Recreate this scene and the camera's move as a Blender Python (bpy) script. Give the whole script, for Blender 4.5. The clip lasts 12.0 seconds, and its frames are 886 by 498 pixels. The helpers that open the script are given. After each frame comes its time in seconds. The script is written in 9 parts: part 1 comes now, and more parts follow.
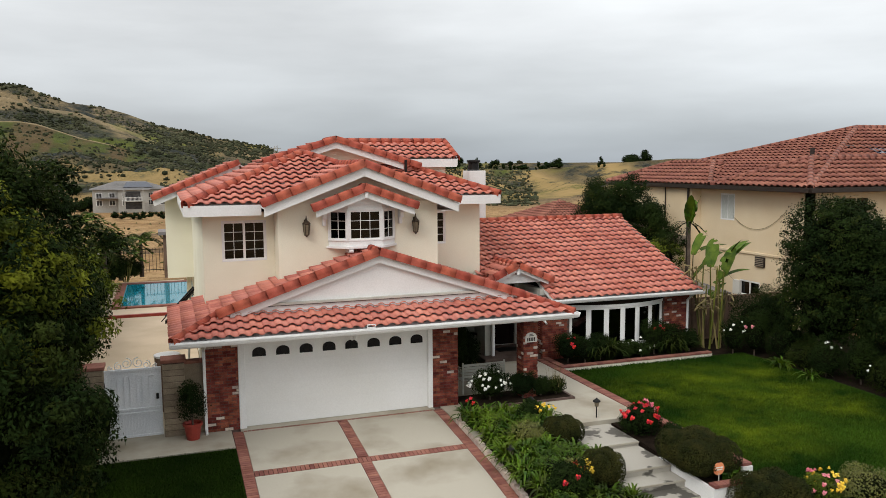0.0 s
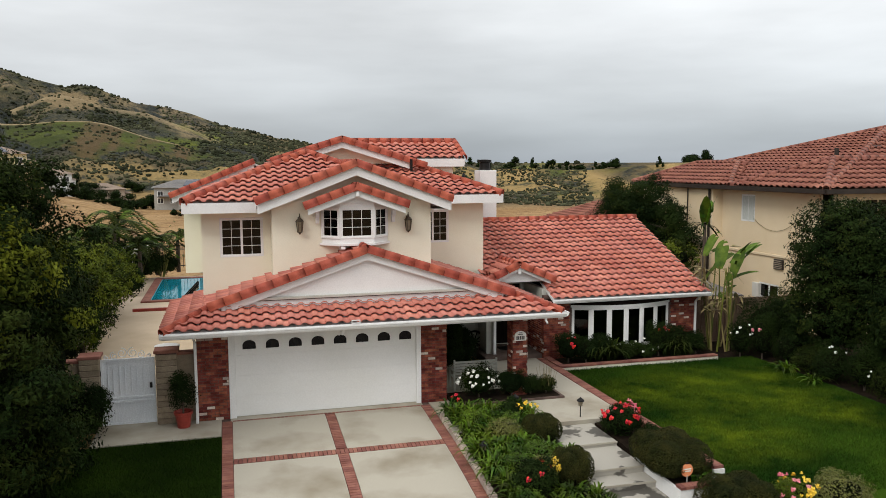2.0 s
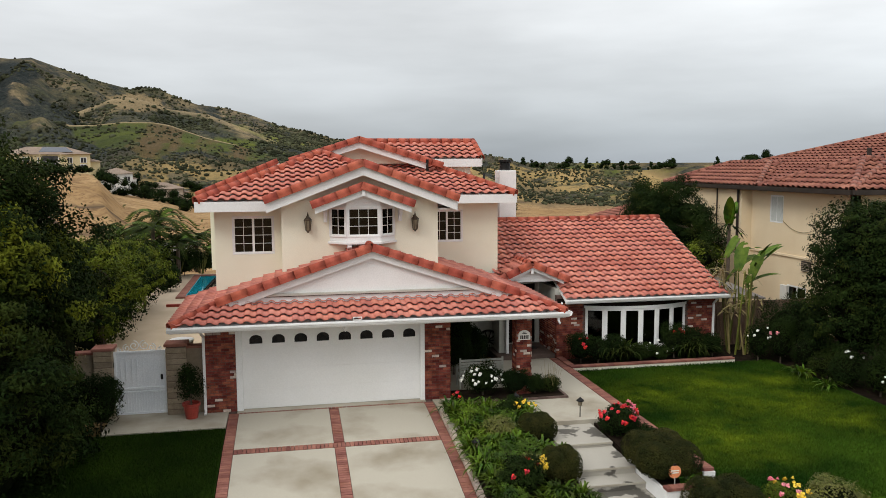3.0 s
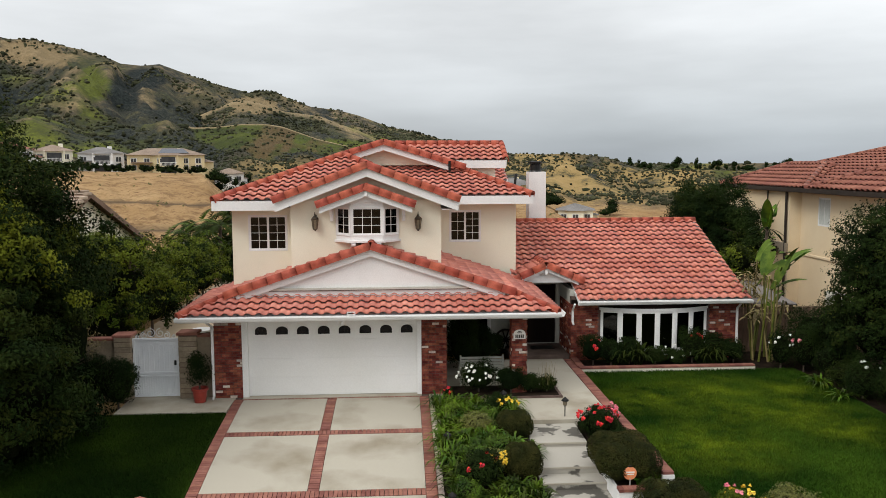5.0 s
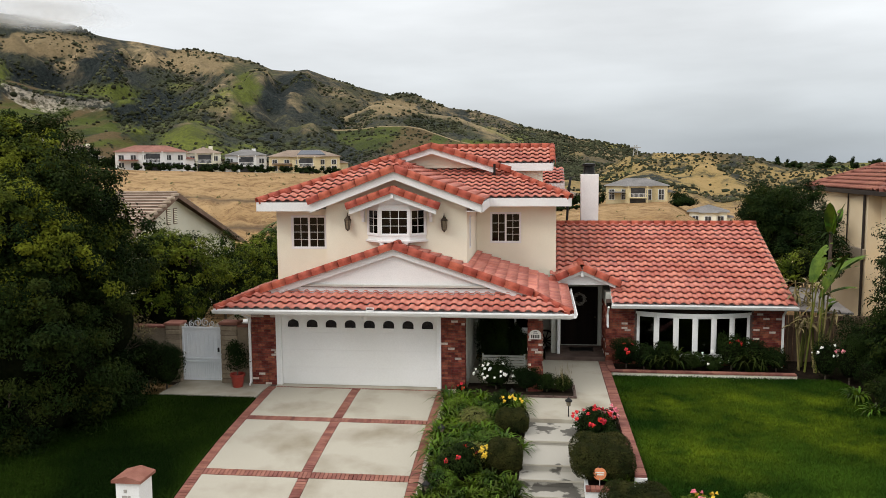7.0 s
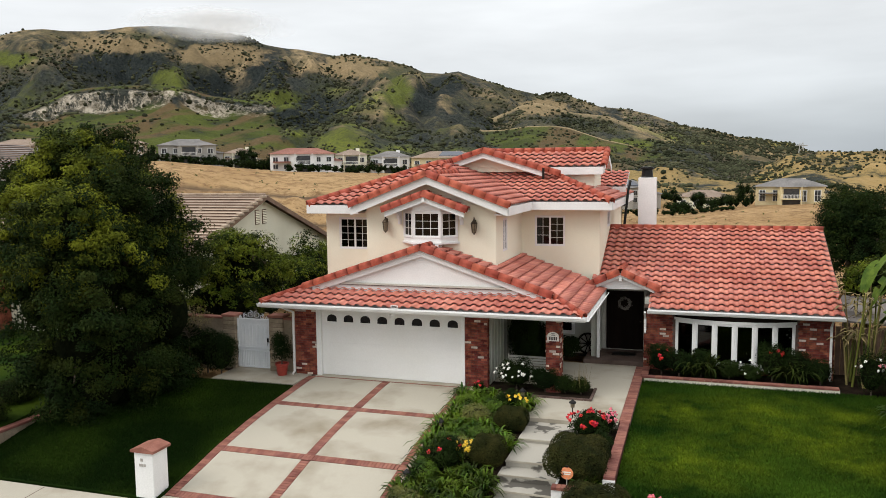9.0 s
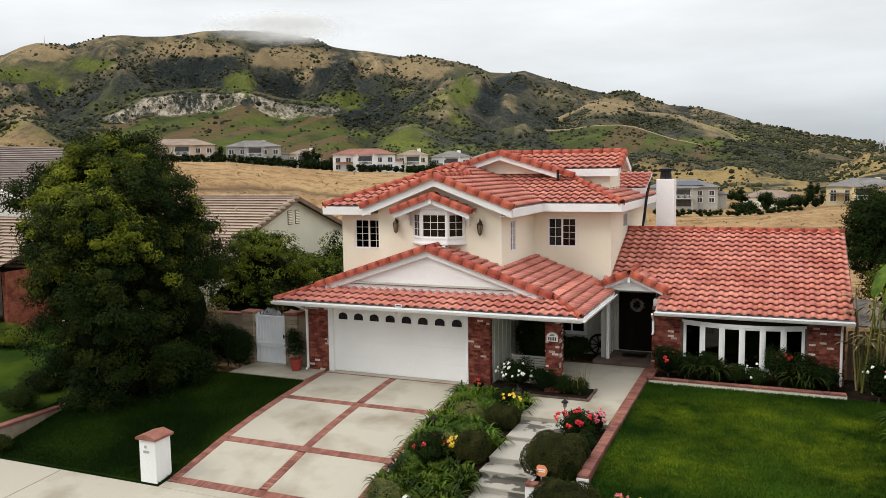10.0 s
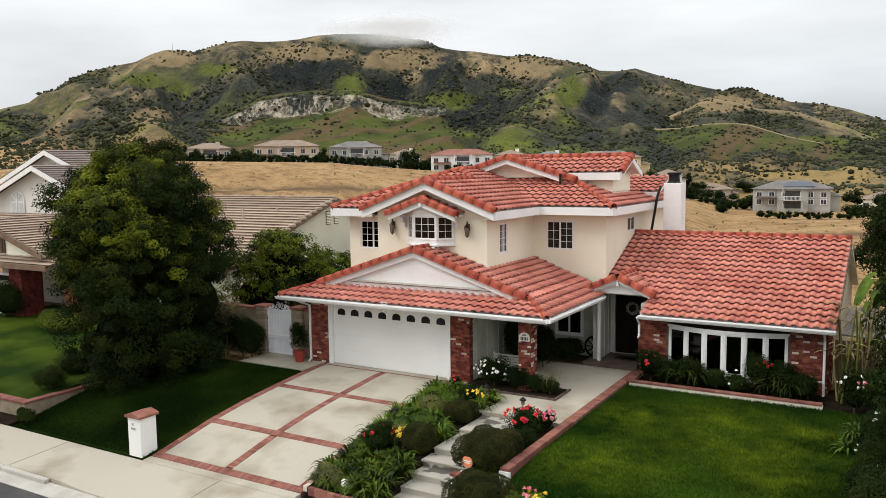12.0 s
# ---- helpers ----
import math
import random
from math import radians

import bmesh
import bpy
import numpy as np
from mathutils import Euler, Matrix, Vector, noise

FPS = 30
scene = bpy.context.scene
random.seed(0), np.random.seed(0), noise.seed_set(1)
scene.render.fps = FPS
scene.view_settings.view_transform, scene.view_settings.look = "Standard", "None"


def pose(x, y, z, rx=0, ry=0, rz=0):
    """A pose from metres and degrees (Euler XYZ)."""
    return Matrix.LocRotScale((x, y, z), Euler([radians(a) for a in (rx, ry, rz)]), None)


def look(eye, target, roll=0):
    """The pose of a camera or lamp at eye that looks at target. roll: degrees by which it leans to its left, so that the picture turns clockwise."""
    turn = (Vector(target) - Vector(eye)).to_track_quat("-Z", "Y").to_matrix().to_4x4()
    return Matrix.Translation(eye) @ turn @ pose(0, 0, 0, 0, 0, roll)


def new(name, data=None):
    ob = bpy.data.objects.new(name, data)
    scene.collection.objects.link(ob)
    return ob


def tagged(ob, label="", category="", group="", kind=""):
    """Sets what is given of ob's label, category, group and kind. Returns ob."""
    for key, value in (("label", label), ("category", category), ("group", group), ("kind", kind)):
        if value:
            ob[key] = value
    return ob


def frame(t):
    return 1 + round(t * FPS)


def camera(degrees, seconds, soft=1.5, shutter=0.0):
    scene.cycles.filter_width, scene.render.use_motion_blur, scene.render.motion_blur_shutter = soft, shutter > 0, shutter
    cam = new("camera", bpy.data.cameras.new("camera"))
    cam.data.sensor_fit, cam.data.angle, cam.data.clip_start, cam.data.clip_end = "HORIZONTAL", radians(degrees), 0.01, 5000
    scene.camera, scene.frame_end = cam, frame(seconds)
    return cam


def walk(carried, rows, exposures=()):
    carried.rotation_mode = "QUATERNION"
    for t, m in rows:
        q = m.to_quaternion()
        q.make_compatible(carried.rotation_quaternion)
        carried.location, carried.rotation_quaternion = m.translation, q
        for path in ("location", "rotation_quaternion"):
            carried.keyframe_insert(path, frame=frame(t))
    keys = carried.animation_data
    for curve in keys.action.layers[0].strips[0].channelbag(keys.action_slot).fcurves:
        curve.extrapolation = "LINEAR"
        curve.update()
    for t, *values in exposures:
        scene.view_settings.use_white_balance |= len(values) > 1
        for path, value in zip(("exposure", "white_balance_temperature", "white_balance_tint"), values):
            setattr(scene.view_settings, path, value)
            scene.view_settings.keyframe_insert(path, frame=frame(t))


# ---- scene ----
cam = camera(58.0, 12.0, 0.6)
METRES, EYE, TILT, LEAN, TURN = 20.0, 6.45, 0.0, 0.0, -19.2
ROWS = [
    (0.0, 0.0, 0.0, 0.0, -0.05, -6.08, 0.46),
    (0.5, 0.0159, -0.0025, -0.0, 0.83, -6.08, 0.42),
    (1.0, 0.0363, -0.0057, -0.0003, 1.62, -6.09, 0.35),
    (1.5, 0.0622, -0.0093, -0.0004, 2.61, -6.09, 0.31),
    (2.0, 0.093, -0.0128, -0.0007, 4.19, -6.08, 0.3),
    (2.5, 0.1268, -0.016, -0.001, 6.08, -6.06, 0.29),
    (3.0, 0.163, -0.0185, -0.0009, 8.17, -6.06, 0.28),
    (3.5, 0.2003, -0.0198, -0.001, 10.55, -6.05, 0.29),
    (5.5, 0.3632, -0.0145, 0.0015, 17.58, -6.0, 0.27),
    (6.0, 0.4062, -0.0099, 0.0023, 19.51, -6.0, 0.3),
    (6.5, 0.45, -0.0047, 0.0031, 22.73, -5.97, 0.37),
    (7.0, 0.4948, 0.0044, 0.0047, 26.05, -5.94, 0.42),
    (9.0, 0.6802, 0.0622, 0.0108, 36.96, -5.84, 0.65),
    (9.5, 0.7253, 0.0812, 0.0119, 39.37, -5.82, 0.73),
    (10.0, 0.7719, 0.102, 0.014, 41.76, -5.8, 0.8),
    (10.5, 0.8173, 0.1251, 0.0155, 43.85, -5.78, 0.8),
    (11.0, 0.8621, 0.1502, 0.0167, 45.82, -5.76, 0.77),
    (11.5, 0.9068, 0.1777, 0.0181, 47.73, -5.75, 0.76),
    (12.0, 0.9512, 0.2069, 0.0193, 49.72, -5.72, 0.77),
]
walk(cam, [(t, pose(0, 0, EYE, TILT, LEAN, TURN) @ pose(METRES * x, METRES * y, METRES * z, 90 + pitch, roll, yaw)) for t, x, y, z, yaw, pitch, roll in ROWS], [(0.0, -0.19), (3.5, -0.16), (6.5, -0.06), (9.5, 0.03), (12.0, 0.05)])

# ---- world, sun ----
world = bpy.data.worlds.new("overcast_sky")
scene.world = world
world.use_nodes = True
wn, wl = world.node_tree.nodes, world.node_tree.links
wn.clear()
w_out = wn.new("ShaderNodeOutputWorld")
w_bg = wn.new("ShaderNodeBackground")
w_sky = wn.new("ShaderNodeTexSky")
w_sky.sky_type, w_sky.sun_disc = "NISHITA", False
SUN_EL, SUN_AZ = radians(44), radians(232)
w_sky.sun_elevation, w_sky.sun_rotation = SUN_EL, SUN_AZ
w_co = wn.new("ShaderNodeTexCoord")
w_sep = wn.new("ShaderNodeSeparateXYZ")
wl.new(w_co.outputs["Generated"], w_sep.inputs[0])
# cloud deck: brighter towards the zenith, grey at the horizon towards the sea
w_ramp = wn.new("ShaderNodeValToRGB")
for k, (p, c) in enumerate([(0.0, (0.44, 0.485, 0.53)), (0.03, (0.50, 0.545, 0.585)), (0.085, (0.76, 0.80, 0.83)), (0.16, (0.93, 0.96, 0.98)), (0.45, (1.12, 1.13, 1.13)), (1.0, (1.75, 1.74, 1.72))]):
    e = w_ramp.color_ramp.elements[k] if k < 2 else w_ramp.color_ramp.elements.new(p)
    e.position, e.color = p, (*c, 1)
wl.new(w_sep.outputs["Z"], w_ramp.inputs[0])
w_map = wn.new("ShaderNodeMapping")
w_map.inputs["Scale"].default_value = (2.2, 2.2, 11.0)
wl.new(w_co.outputs["Generated"], w_map.inputs[0])
w_noise = wn.new("ShaderNodeTexNoise")
w_noise.inputs["Scale"].default_value, w_noise.inputs["Detail"].default_value = 1.3, 5
w_noise.inputs["Roughness"].default_value = 0.5
wl.new(w_map.outputs[0], w_noise.inputs["Vector"])
w_var = wn.new("ShaderNodeMapRange")
w_var.inputs[1].default_value, w_var.inputs[2].default_value = 0.3, 0.7
w_var.inputs[3].default_value, w_var.inputs[4].default_value = 0.84, 1.10
wl.new(w_noise.outputs[0], w_var.inputs[0])
# the deck is thinner and brighter inland, to the west of the street
w_side = wn.new("ShaderNodeMapRange")
w_side.inputs[1].default_value, w_side.inputs[2].default_value = -0.75, 0.25
w_side.inputs[3].default_value, w_side.inputs[4].default_value = 1.0, 0.0
wl.new(w_sep.outputs["X"], w_side.inputs[0])
w_bright = wn.new("ShaderNodeMix")
w_bright.data_type, w_bright.blend_type = "RGBA", "MIX"
w_bright.inputs[7].default_value = (0.84, 0.86, 0.88, 1)
w_sidef = wn.new("ShaderNodeMath")
w_sidef.operation = "MULTIPLY"
w_low = wn.new("ShaderNodeMapRange")
w_low.inputs[1].default_value, w_low.inputs[2].default_value = 0.0, 0.3
w_low.inputs[3].default_value, w_low.inputs[4].default_value = 0.85, 0.0
wl.new(w_sep.outputs["Z"], w_low.inputs[0])
wl.new(w_side.outputs[0], w_sidef.inputs[0])
wl.new(w_low.outputs[0], w_sidef.inputs[1])
wl.new(w_sidef.outputs[0], w_bright.inputs[0])
wl.new(w_ramp.outputs[0], w_bright.inputs[6])
w_mul = wn.new("ShaderNodeMix")
w_mul.data_type, w_mul.blend_type = "RGBA", "MULTIPLY"
w_mul.inputs[0].default_value = 1.0
wl.new(w_bright.outputs[2], w_mul.inputs[6])
wl.new(w_var.outputs[0], w_mul.inputs[7])
# and lighter again to the east, over the sea
w_east = wn.new("ShaderNodeMapRange")
w_east.inputs[1].default_value, w_east.inputs[2].default_value = 0.25, 0.75
w_east.inputs[3].default_value, w_east.inputs[4].default_value = 1.0, 1.22
wl.new(w_sep.outputs["X"], w_east.inputs[0])
w_mul2 = wn.new("ShaderNodeMix")
w_mul2.data_type, w_mul2.blend_type = "RGBA", "MULTIPLY"
w_mul2.inputs[0].default_value = 1.0
wl.new(w_mul.outputs[2], w_mul2.inputs[6])
wl.new(w_east.outputs[0], w_mul2.inputs[7])
w_skys = wn.new("ShaderNodeMix")
w_skys.data_type, w_skys.blend_type = "RGBA", "MULTIPLY"
w_skys.inputs[0].default_value = 1.0
w_skys.inputs[7].default_value = (0.1, 0.1, 0.1, 1)
wl.new(w_sky.outputs[0], w_skys.inputs[6])
w_mix = wn.new("ShaderNodeMix")
w_mix.data_type = "RGBA"
w_mix.inputs[0].default_value = 0.94
wl.new(w_skys.outputs[2], w_mix.inputs[6])
wl.new(w_mul2.outputs[2], w_mix.inputs[7])
wl.new(w_mix.outputs[2], w_bg.inputs[0])
w_bg.inputs[1].default_value = 1.0
wl.new(w_bg.outputs[0], w_out.inputs[0])

sun = new("sun", bpy.data.lights.new("sun", "SUN"))
sun.data.energy, sun.data.angle, sun.data.color = 1.7, radians(28), (1.0, 0.97, 0.91)
sun.matrix_world = look((0, 0, 60), (0 + 60 / math.tan(SUN_EL) * math.sin(SUN_AZ) * -1, 60 / math.tan(SUN_EL) * math.cos(SUN_AZ) * -1, 0))
scene.view_settings.exposure = 0.0


# ---- materials ----
def mat(name, c1, c2=None, scale=3.0, rough=0.8, bump=0.2, bscale=40.0, metal=0.0, fine=0.12, spread=0.0, spec=0.3, island=False, stretch=(1, 1, 1), detail=6, lo=0.35, hi=0.65):
    """Two colours mixed by a coarse noise, fine grain in value, small relief; spread varies it from piece to piece."""
    m = bpy.data.materials.new(name)
    m.use_nodes = True
    n, l = m.node_tree.nodes, m.node_tree.links
    b = n["Principled BSDF"]
    co = n.new("ShaderNodeTexCoord")
    geo = n.new("ShaderNodeNewGeometry")
    mp = n.new("ShaderNodeMapping")
    mp.inputs["Scale"].default_value = stretch
    l.new(geo.outputs["Position"], mp.inputs[0])
    n1 = n.new("ShaderNodeTexNoise")
    n1.inputs["Scale"].default_value, n1.inputs["Detail"].default_value = scale, detail
    l.new(mp.outputs[0], n1.inputs["Vector"])
    r1 = n.new("ShaderNodeMapRange")
    r1.inputs[1].default_value, r1.inputs[2].default_value = lo, hi
    l.new(n1.outputs[0], r1.inputs[0])
    mx = n.new("ShaderNodeMix")
    mx.data_type = "RGBA"
    mx.inputs[6].default_value, mx.inputs[7].default_value = (*c1, 1), (*(c2 or c1), 1)
    l.new(r1.outputs[0], mx.inputs[0])
    n2 = n.new("ShaderNodeTexNoise")
    n2.inputs["Scale"].default_value, n2.inputs["Detail"].default_value = bscale, 4
    l.new(mp.outputs[0], n2.inputs["Vector"])
    r2 = n.new("ShaderNodeMapRange")
    r2.inputs[1].default_value, r2.inputs[2].default_value = 0.3, 0.7
    r2.inputs[3].default_value, r2.inputs[4].default_value = 1 - fine, 1 + fine
    l.new(n2.outputs[0], r2.inputs[0])
    hv = n.new("ShaderNodeHueSaturation")
    l.new(mx.outputs[2], hv.inputs["Color"])
    val = r2.outputs[0]
    if spread:
        oi = n.new("ShaderNodeObjectInfo")
        add = n.new("ShaderNodeMath")
        add.operation = "ADD"
        l.new(oi.outputs["Random"], add.inputs[0])
        l.new(geo.outputs["Random Per Island"], add.inputs[1])
        fr = n.new("ShaderNodeMath")
        fr.operation = "FRACT"
        l.new(add.outputs[0], fr.inputs[0])
        r3 = n.new("ShaderNodeMapRange")
        r3.inputs[3].default_value, r3.inputs[4].default_value = 1 - spread, 1 + spread
        l.new(fr.outputs[0], r3.inputs[0])
        mul = n.new("ShaderNodeMath")
        mul.operation = "MULTIPLY"
        l.new(val, mul.inputs[0])
        l.new(r3.outputs[0], mul.inputs[1])
        val = mul.outputs[0]
        r4 = n.new("ShaderNodeMapRange")
        r4.inputs[3].default_value, r4.inputs[4].default_value = 0.5 - spread * 0.03, 0.5 + spread * 0.03
        l.new(fr.outputs[0], r4.inputs[0])
        l.new(r4.outputs[0], hv.inputs["Hue"])
    l.new(val, hv.inputs["Value"])
    l.new(hv.outputs[0], b.inputs["Base Color"])
    b.inputs["Roughness"].default_value, b.inputs["Metallic"].default_value = rough, metal
    b.inputs["Specular IOR Level"].default_value = spec
    if bump:
        bp = n.new("ShaderNodeBump")
        bp.inputs["Strength"].default_value, bp.inputs["Distance"].default_value = bump, 0.02
        l.new(n2.outputs[0], bp.inputs["Height"])
        l.new(bp.outputs[0], b.inputs["Normal"])
    return m


M_TILE = mat("terracotta_tile", (0.45, 0.140, 0.100), (0.56, 0.212, 0.162), 0.9, 0.62, 0.2, 60, fine=0.12, spread=0.14, spec=0.30)
M_CAP = mat("terracotta_ridge", (0.33, 0.072, 0.045), (0.42, 0.108, 0.070), 1.5, 0.75, 0.25, 60, fine=0.14, spread=0.12, spec=0.15)
M_STUCCO = mat("cream_stucco", (0.80, 0.765, 0.615), (0.85, 0.825, 0.68), 0.7, 0.9, 0.25, 90, fine=0.05)
M_WHITE = mat("white_paint", (0.76, 0.76, 0.75), (0.82, 0.82, 0.81), 1.2, 0.55, 0.08, 30, fine=0.05)
M_SIDING = mat("shade_greyed_siding", (0.42, 0.42, 0.375), (0.52, 0.52, 0.47), 2.0, 0.6, 0.1, 25, fine=0.06)
M_DOORW = mat("garage_door_paint", (0.77, 0.77, 0.75), (0.81, 0.81, 0.80), 0.8, 0.45, 0.05, 30, fine=0.03)
M_BRICK = mat("used_brick", (0.115, 0.030, 0.021), (0.26, 0.076, 0.052), 5.0, 0.88, 0.5, 60, fine=0.35, spread=0.42, spec=0.1)
M_BRICKP = mat("pale_brick", (0.42, 0.33, 0.28), (0.60, 0.52, 0.46), 6.0, 0.9, 0.5, 60, fine=0.2, spread=0.25)
M_MORTAR = mat("dark_mortar", (0.075, 0.048, 0.04), (0.14, 0.095, 0.08), 5.0, 0.95, 0.3, 80)
M_PAVER = mat("brick_paver", (0.185, 0.068, 0.050), (0.27, 0.115, 0.088), 3.0, 0.88, 0.3, 60, fine=0.15, spread=0.22)
M_CONC = mat("broom_concrete", (0.21, 0.175, 0.12), (0.40, 0.37, 0.305), 0.6, 0.88, 0.12, 70, fine=0.08, lo=0.26, hi=0.52)
M_CONC_WET = mat("damp_concrete", (0.095, 0.088, 0.075), (0.36, 0.34, 0.295), 1.1, 0.7, 0.12, 70, fine=0.08, lo=0.45, hi=0.475)
M_ROAD = mat("asphalt", (0.045, 0.045, 0.046), (0.075, 0.073, 0.07), 1.0, 0.9, 0.4, 120, fine=0.25)
M_KERB = mat("kerb_concrete", (0.36, 0.34, 0.31), (0.46, 0.44, 0.40), 1.5, 0.9, 0.2, 60)
M_SOIL = mat("garden_soil", (0.011, 0.008, 0.006), (0.024, 0.017, 0.012), 3.0, 0.95, 0.8, 30, fine=0.3, spec=0.02)
M_LAWN = mat("mown_lawn", (0.009, 0.030, 0.003), (0.040, 0.080, 0.006), 0.36, 0.9, 1.0, 55, fine=0.35, lo=0.40, hi=0.68, spec=0.03)
M_LAWN_W = mat("tree_shaded_lawn", (0.005, 0.0135, 0.0014), (0.021, 0.041, 0.004), 0.4, 0.9, 1.0, 55, fine=0.35, lo=0.40, hi=0.68, spec=0.03)
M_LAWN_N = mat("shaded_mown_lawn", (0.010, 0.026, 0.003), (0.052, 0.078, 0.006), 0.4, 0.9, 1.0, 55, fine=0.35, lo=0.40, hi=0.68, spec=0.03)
M_GRASS_W = mat("tree_shaded_blades", (0.0055, 0.016, 0.0014), (0.023, 0.045, 0.004), 0.4, 0.8, 0, 40, fine=0.25, spread=0.35, lo=0.40, hi=0.68, spec=0.05)
M_DECK = mat("beige_concrete", (0.50, 0.40, 0.29), (0.60, 0.49, 0.37), 0.5, 0.9, 0.1, 60, fine=0.05)
M_GRASS = mat("grass_blades", (0.009, 0.032, 0.003), (0.042, 0.086, 0.007), 0.36, 0.8, 0, 40, fine=0.25, spread=0.35, lo=0.40, hi=0.68, spec=0.05)


def worn_patches(m, spots, colour):
    """Yellowed, ragged patches in a lawn: (x, y, radius) of each."""
    n, l = m.node_tree.nodes, m.node_tree.links
    hue = next(q for q in n if q.bl_idname == "ShaderNodeHueSaturation")
    plain = hue.inputs["Color"].links[0].from_socket
    geo = n.new("ShaderNodeNewGeometry")
    deep = None
    for x, y, r in spots:
        d = n.new("ShaderNodeVectorMath")
        d.operation = "DISTANCE"
        d.inputs[1].default_value = (x, y, -0.1)
        l.new(geo.outputs["Position"], d.inputs[0])
        q = n.new("ShaderNodeMapRange")
        q.inputs[1].default_value, q.inputs[2].default_value, q.inputs[3].default_value, q.inputs[4].default_value = 0.1 * r, 1.5 * r, 1.0, 0.0
        l.new(d.outputs["Value"], q.inputs[0])
        if deep:
            top = n.new("ShaderNodeMath")
            top.operation = "MAXIMUM"
            l.new(deep, top.inputs[0])
            l.new(q.outputs[0], top.inputs[1])
            deep = top.outputs[0]
        else:
            deep = q.outputs[0]
    grain = n.new("ShaderNodeTexNoise")
    grain.inputs["Scale"].default_value, grain.inputs["Detail"].default_value, grain.inputs["Roughness"].default_value = 1.1, 8, 0.7
    l.new(geo.outputs["Position"], grain.inputs["Vector"])
    ragged = n.new("ShaderNodeMapRange")
    ragged.inputs[1].default_value, ragged.inputs[2].default_value = 0.36, 0.62
    l.new(grain.outputs[0], ragged.inputs[0])
    part_of = n.new("ShaderNodeMath")
    part_of.operation = "MULTIPLY"
    l.new(deep, part_of.inputs[0])
    l.new(ragged.outputs[0], part_of.inputs[1])
    mx = n.new("ShaderNodeMix")
    mx.data_type = "RGBA"
    l.new(part_of.outputs[0], mx.inputs[0])
    l.new(plain, mx.inputs[6])
    mx.inputs[7].default_value = (*colour, 1)
    l.new(mx.outputs[2], hue.inputs["Color"])


for lawn in (M_LAWN, M_GRASS):
    worn_patches(lawn, [(16.3, 17.6, 1.5), (14.9, 17.7, 1.4), (15.0, 19.6, 1.6), (16.8, 16.3, 1.2), (13.2, 15.4, 1.5), (12.9, 19.0, 1.3), (17.2, 19.6, 1.0)], (0.122, 0.165, 0.009))
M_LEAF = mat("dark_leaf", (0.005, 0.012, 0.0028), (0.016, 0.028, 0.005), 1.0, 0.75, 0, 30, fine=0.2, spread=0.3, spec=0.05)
M_LEAF2 = mat("fresh_leaf", (0.038, 0.060, 0.005), (0.125, 0.150, 0.012), 1.2, 0.7, 0, 30, fine=0.2, spread=0.4, spec=0.08)
M_LEAF3 = mat("shrub_leaf", (0.010, 0.019, 0.0035), (0.028, 0.037, 0.006), 1.2, 0.75, 0, 30, fine=0.2, spread=0.3, spec=0.05)
M_STRAP = mat("strap_leaf", (0.018, 0.045, 0.004), (0.092, 0.145, 0.009), 2.0, 0.45, 0, 30, fine=0.15, spread=0.55, spec=0.14)
M_STRAPD = mat("dark_strap_leaf", (0.010, 0.024, 0.003), (0.060, 0.092, 0.007), 2.0, 0.5, 0, 30, fine=0.15, spread=0.5, spec=0.1)
M_LEAFT = mat("lit_tuft_leaf", (0.018, 0.029, 0.003), (0.165, 0.185, 0.014), 0.85, 0.7, 0, 30, fine=0.15, spread=0.22, spec=0.06, lo=0.36, hi=0.66)
M_BOX = mat("clipped_box_leaf", (0.012, 0.016, 0.004), (0.038, 0.037, 0.009), 3.0, 0.75, 0, 30, fine=0.25, spread=0.55, spec=0.06)
M_OLIVE = mat("olive_leaf", (0.060, 0.070, 0.012), (0.12, 0.12, 0.020), 2.0, 0.5, 0, 30, fine=0.2, spread=0.4)
M_DRYLEAF = mat("dry_stalk", (0.12, 0.095, 0.036), (0.24, 0.19, 0.08), 2.0, 0.7, 0.1, 30, spread=0.3)
M_BARK = mat("bark", (0.06, 0.045, 0.033), (0.12, 0.09, 0.07), 4.0, 0.9, 0.8, 25, fine=0.3)
M_RED = mat("red_petal", (0.46, 0.006, 0.012), (0.62, 0.022, 0.032), 3.0, 0.5, 0, 30, spread=0.25)
M_PINK = mat("pink_petal", (0.62, 0.10, 0.16), (0.75, 0.30, 0.33), 3.0, 0.5, 0, 30, spread=0.25)
M_PETALW = mat("white_petal", (0.78, 0.78, 0.72), (0.85, 0.85, 0.80), 3.0, 0.5, 0, 30, spread=0.1)
M_YELLOW = mat("yellow_petal", (0.70, 0.42, 0.02), (0.78, 0.55, 0.06), 3.0, 0.5, 0, 30, spread=0.25)
M_IRON = mat("black_iron", (0.012, 0.012, 0.012), (0.022, 0.021, 0.02), 4.0, 0.45, 0.1, 40, metal=0.6)
M_BRONZE = mat("bronze_lantern", (0.055, 0.042, 0.03), (0.09, 0.07, 0.05), 5.0, 0.45, 0.1, 40, metal=0.7)
M_DARK = mat("shade_black", (0.009, 0.0085, 0.008), (0.014, 0.013, 0.012), 1.0, 0.9, 0, 30)
M_FLOORI = mat("interior_floor", (0.05, 0.04, 0.032), (0.08, 0.06, 0.05), 1.0, 0.6, 0, 30)
M_DOORD = mat("near_black_wood", (0.007, 0.005, 0.004), (0.014, 0.009, 0.007), 3.0, 0.7, 0.1, 30, spec=0.05, stretch=(1, 1, 0.1))
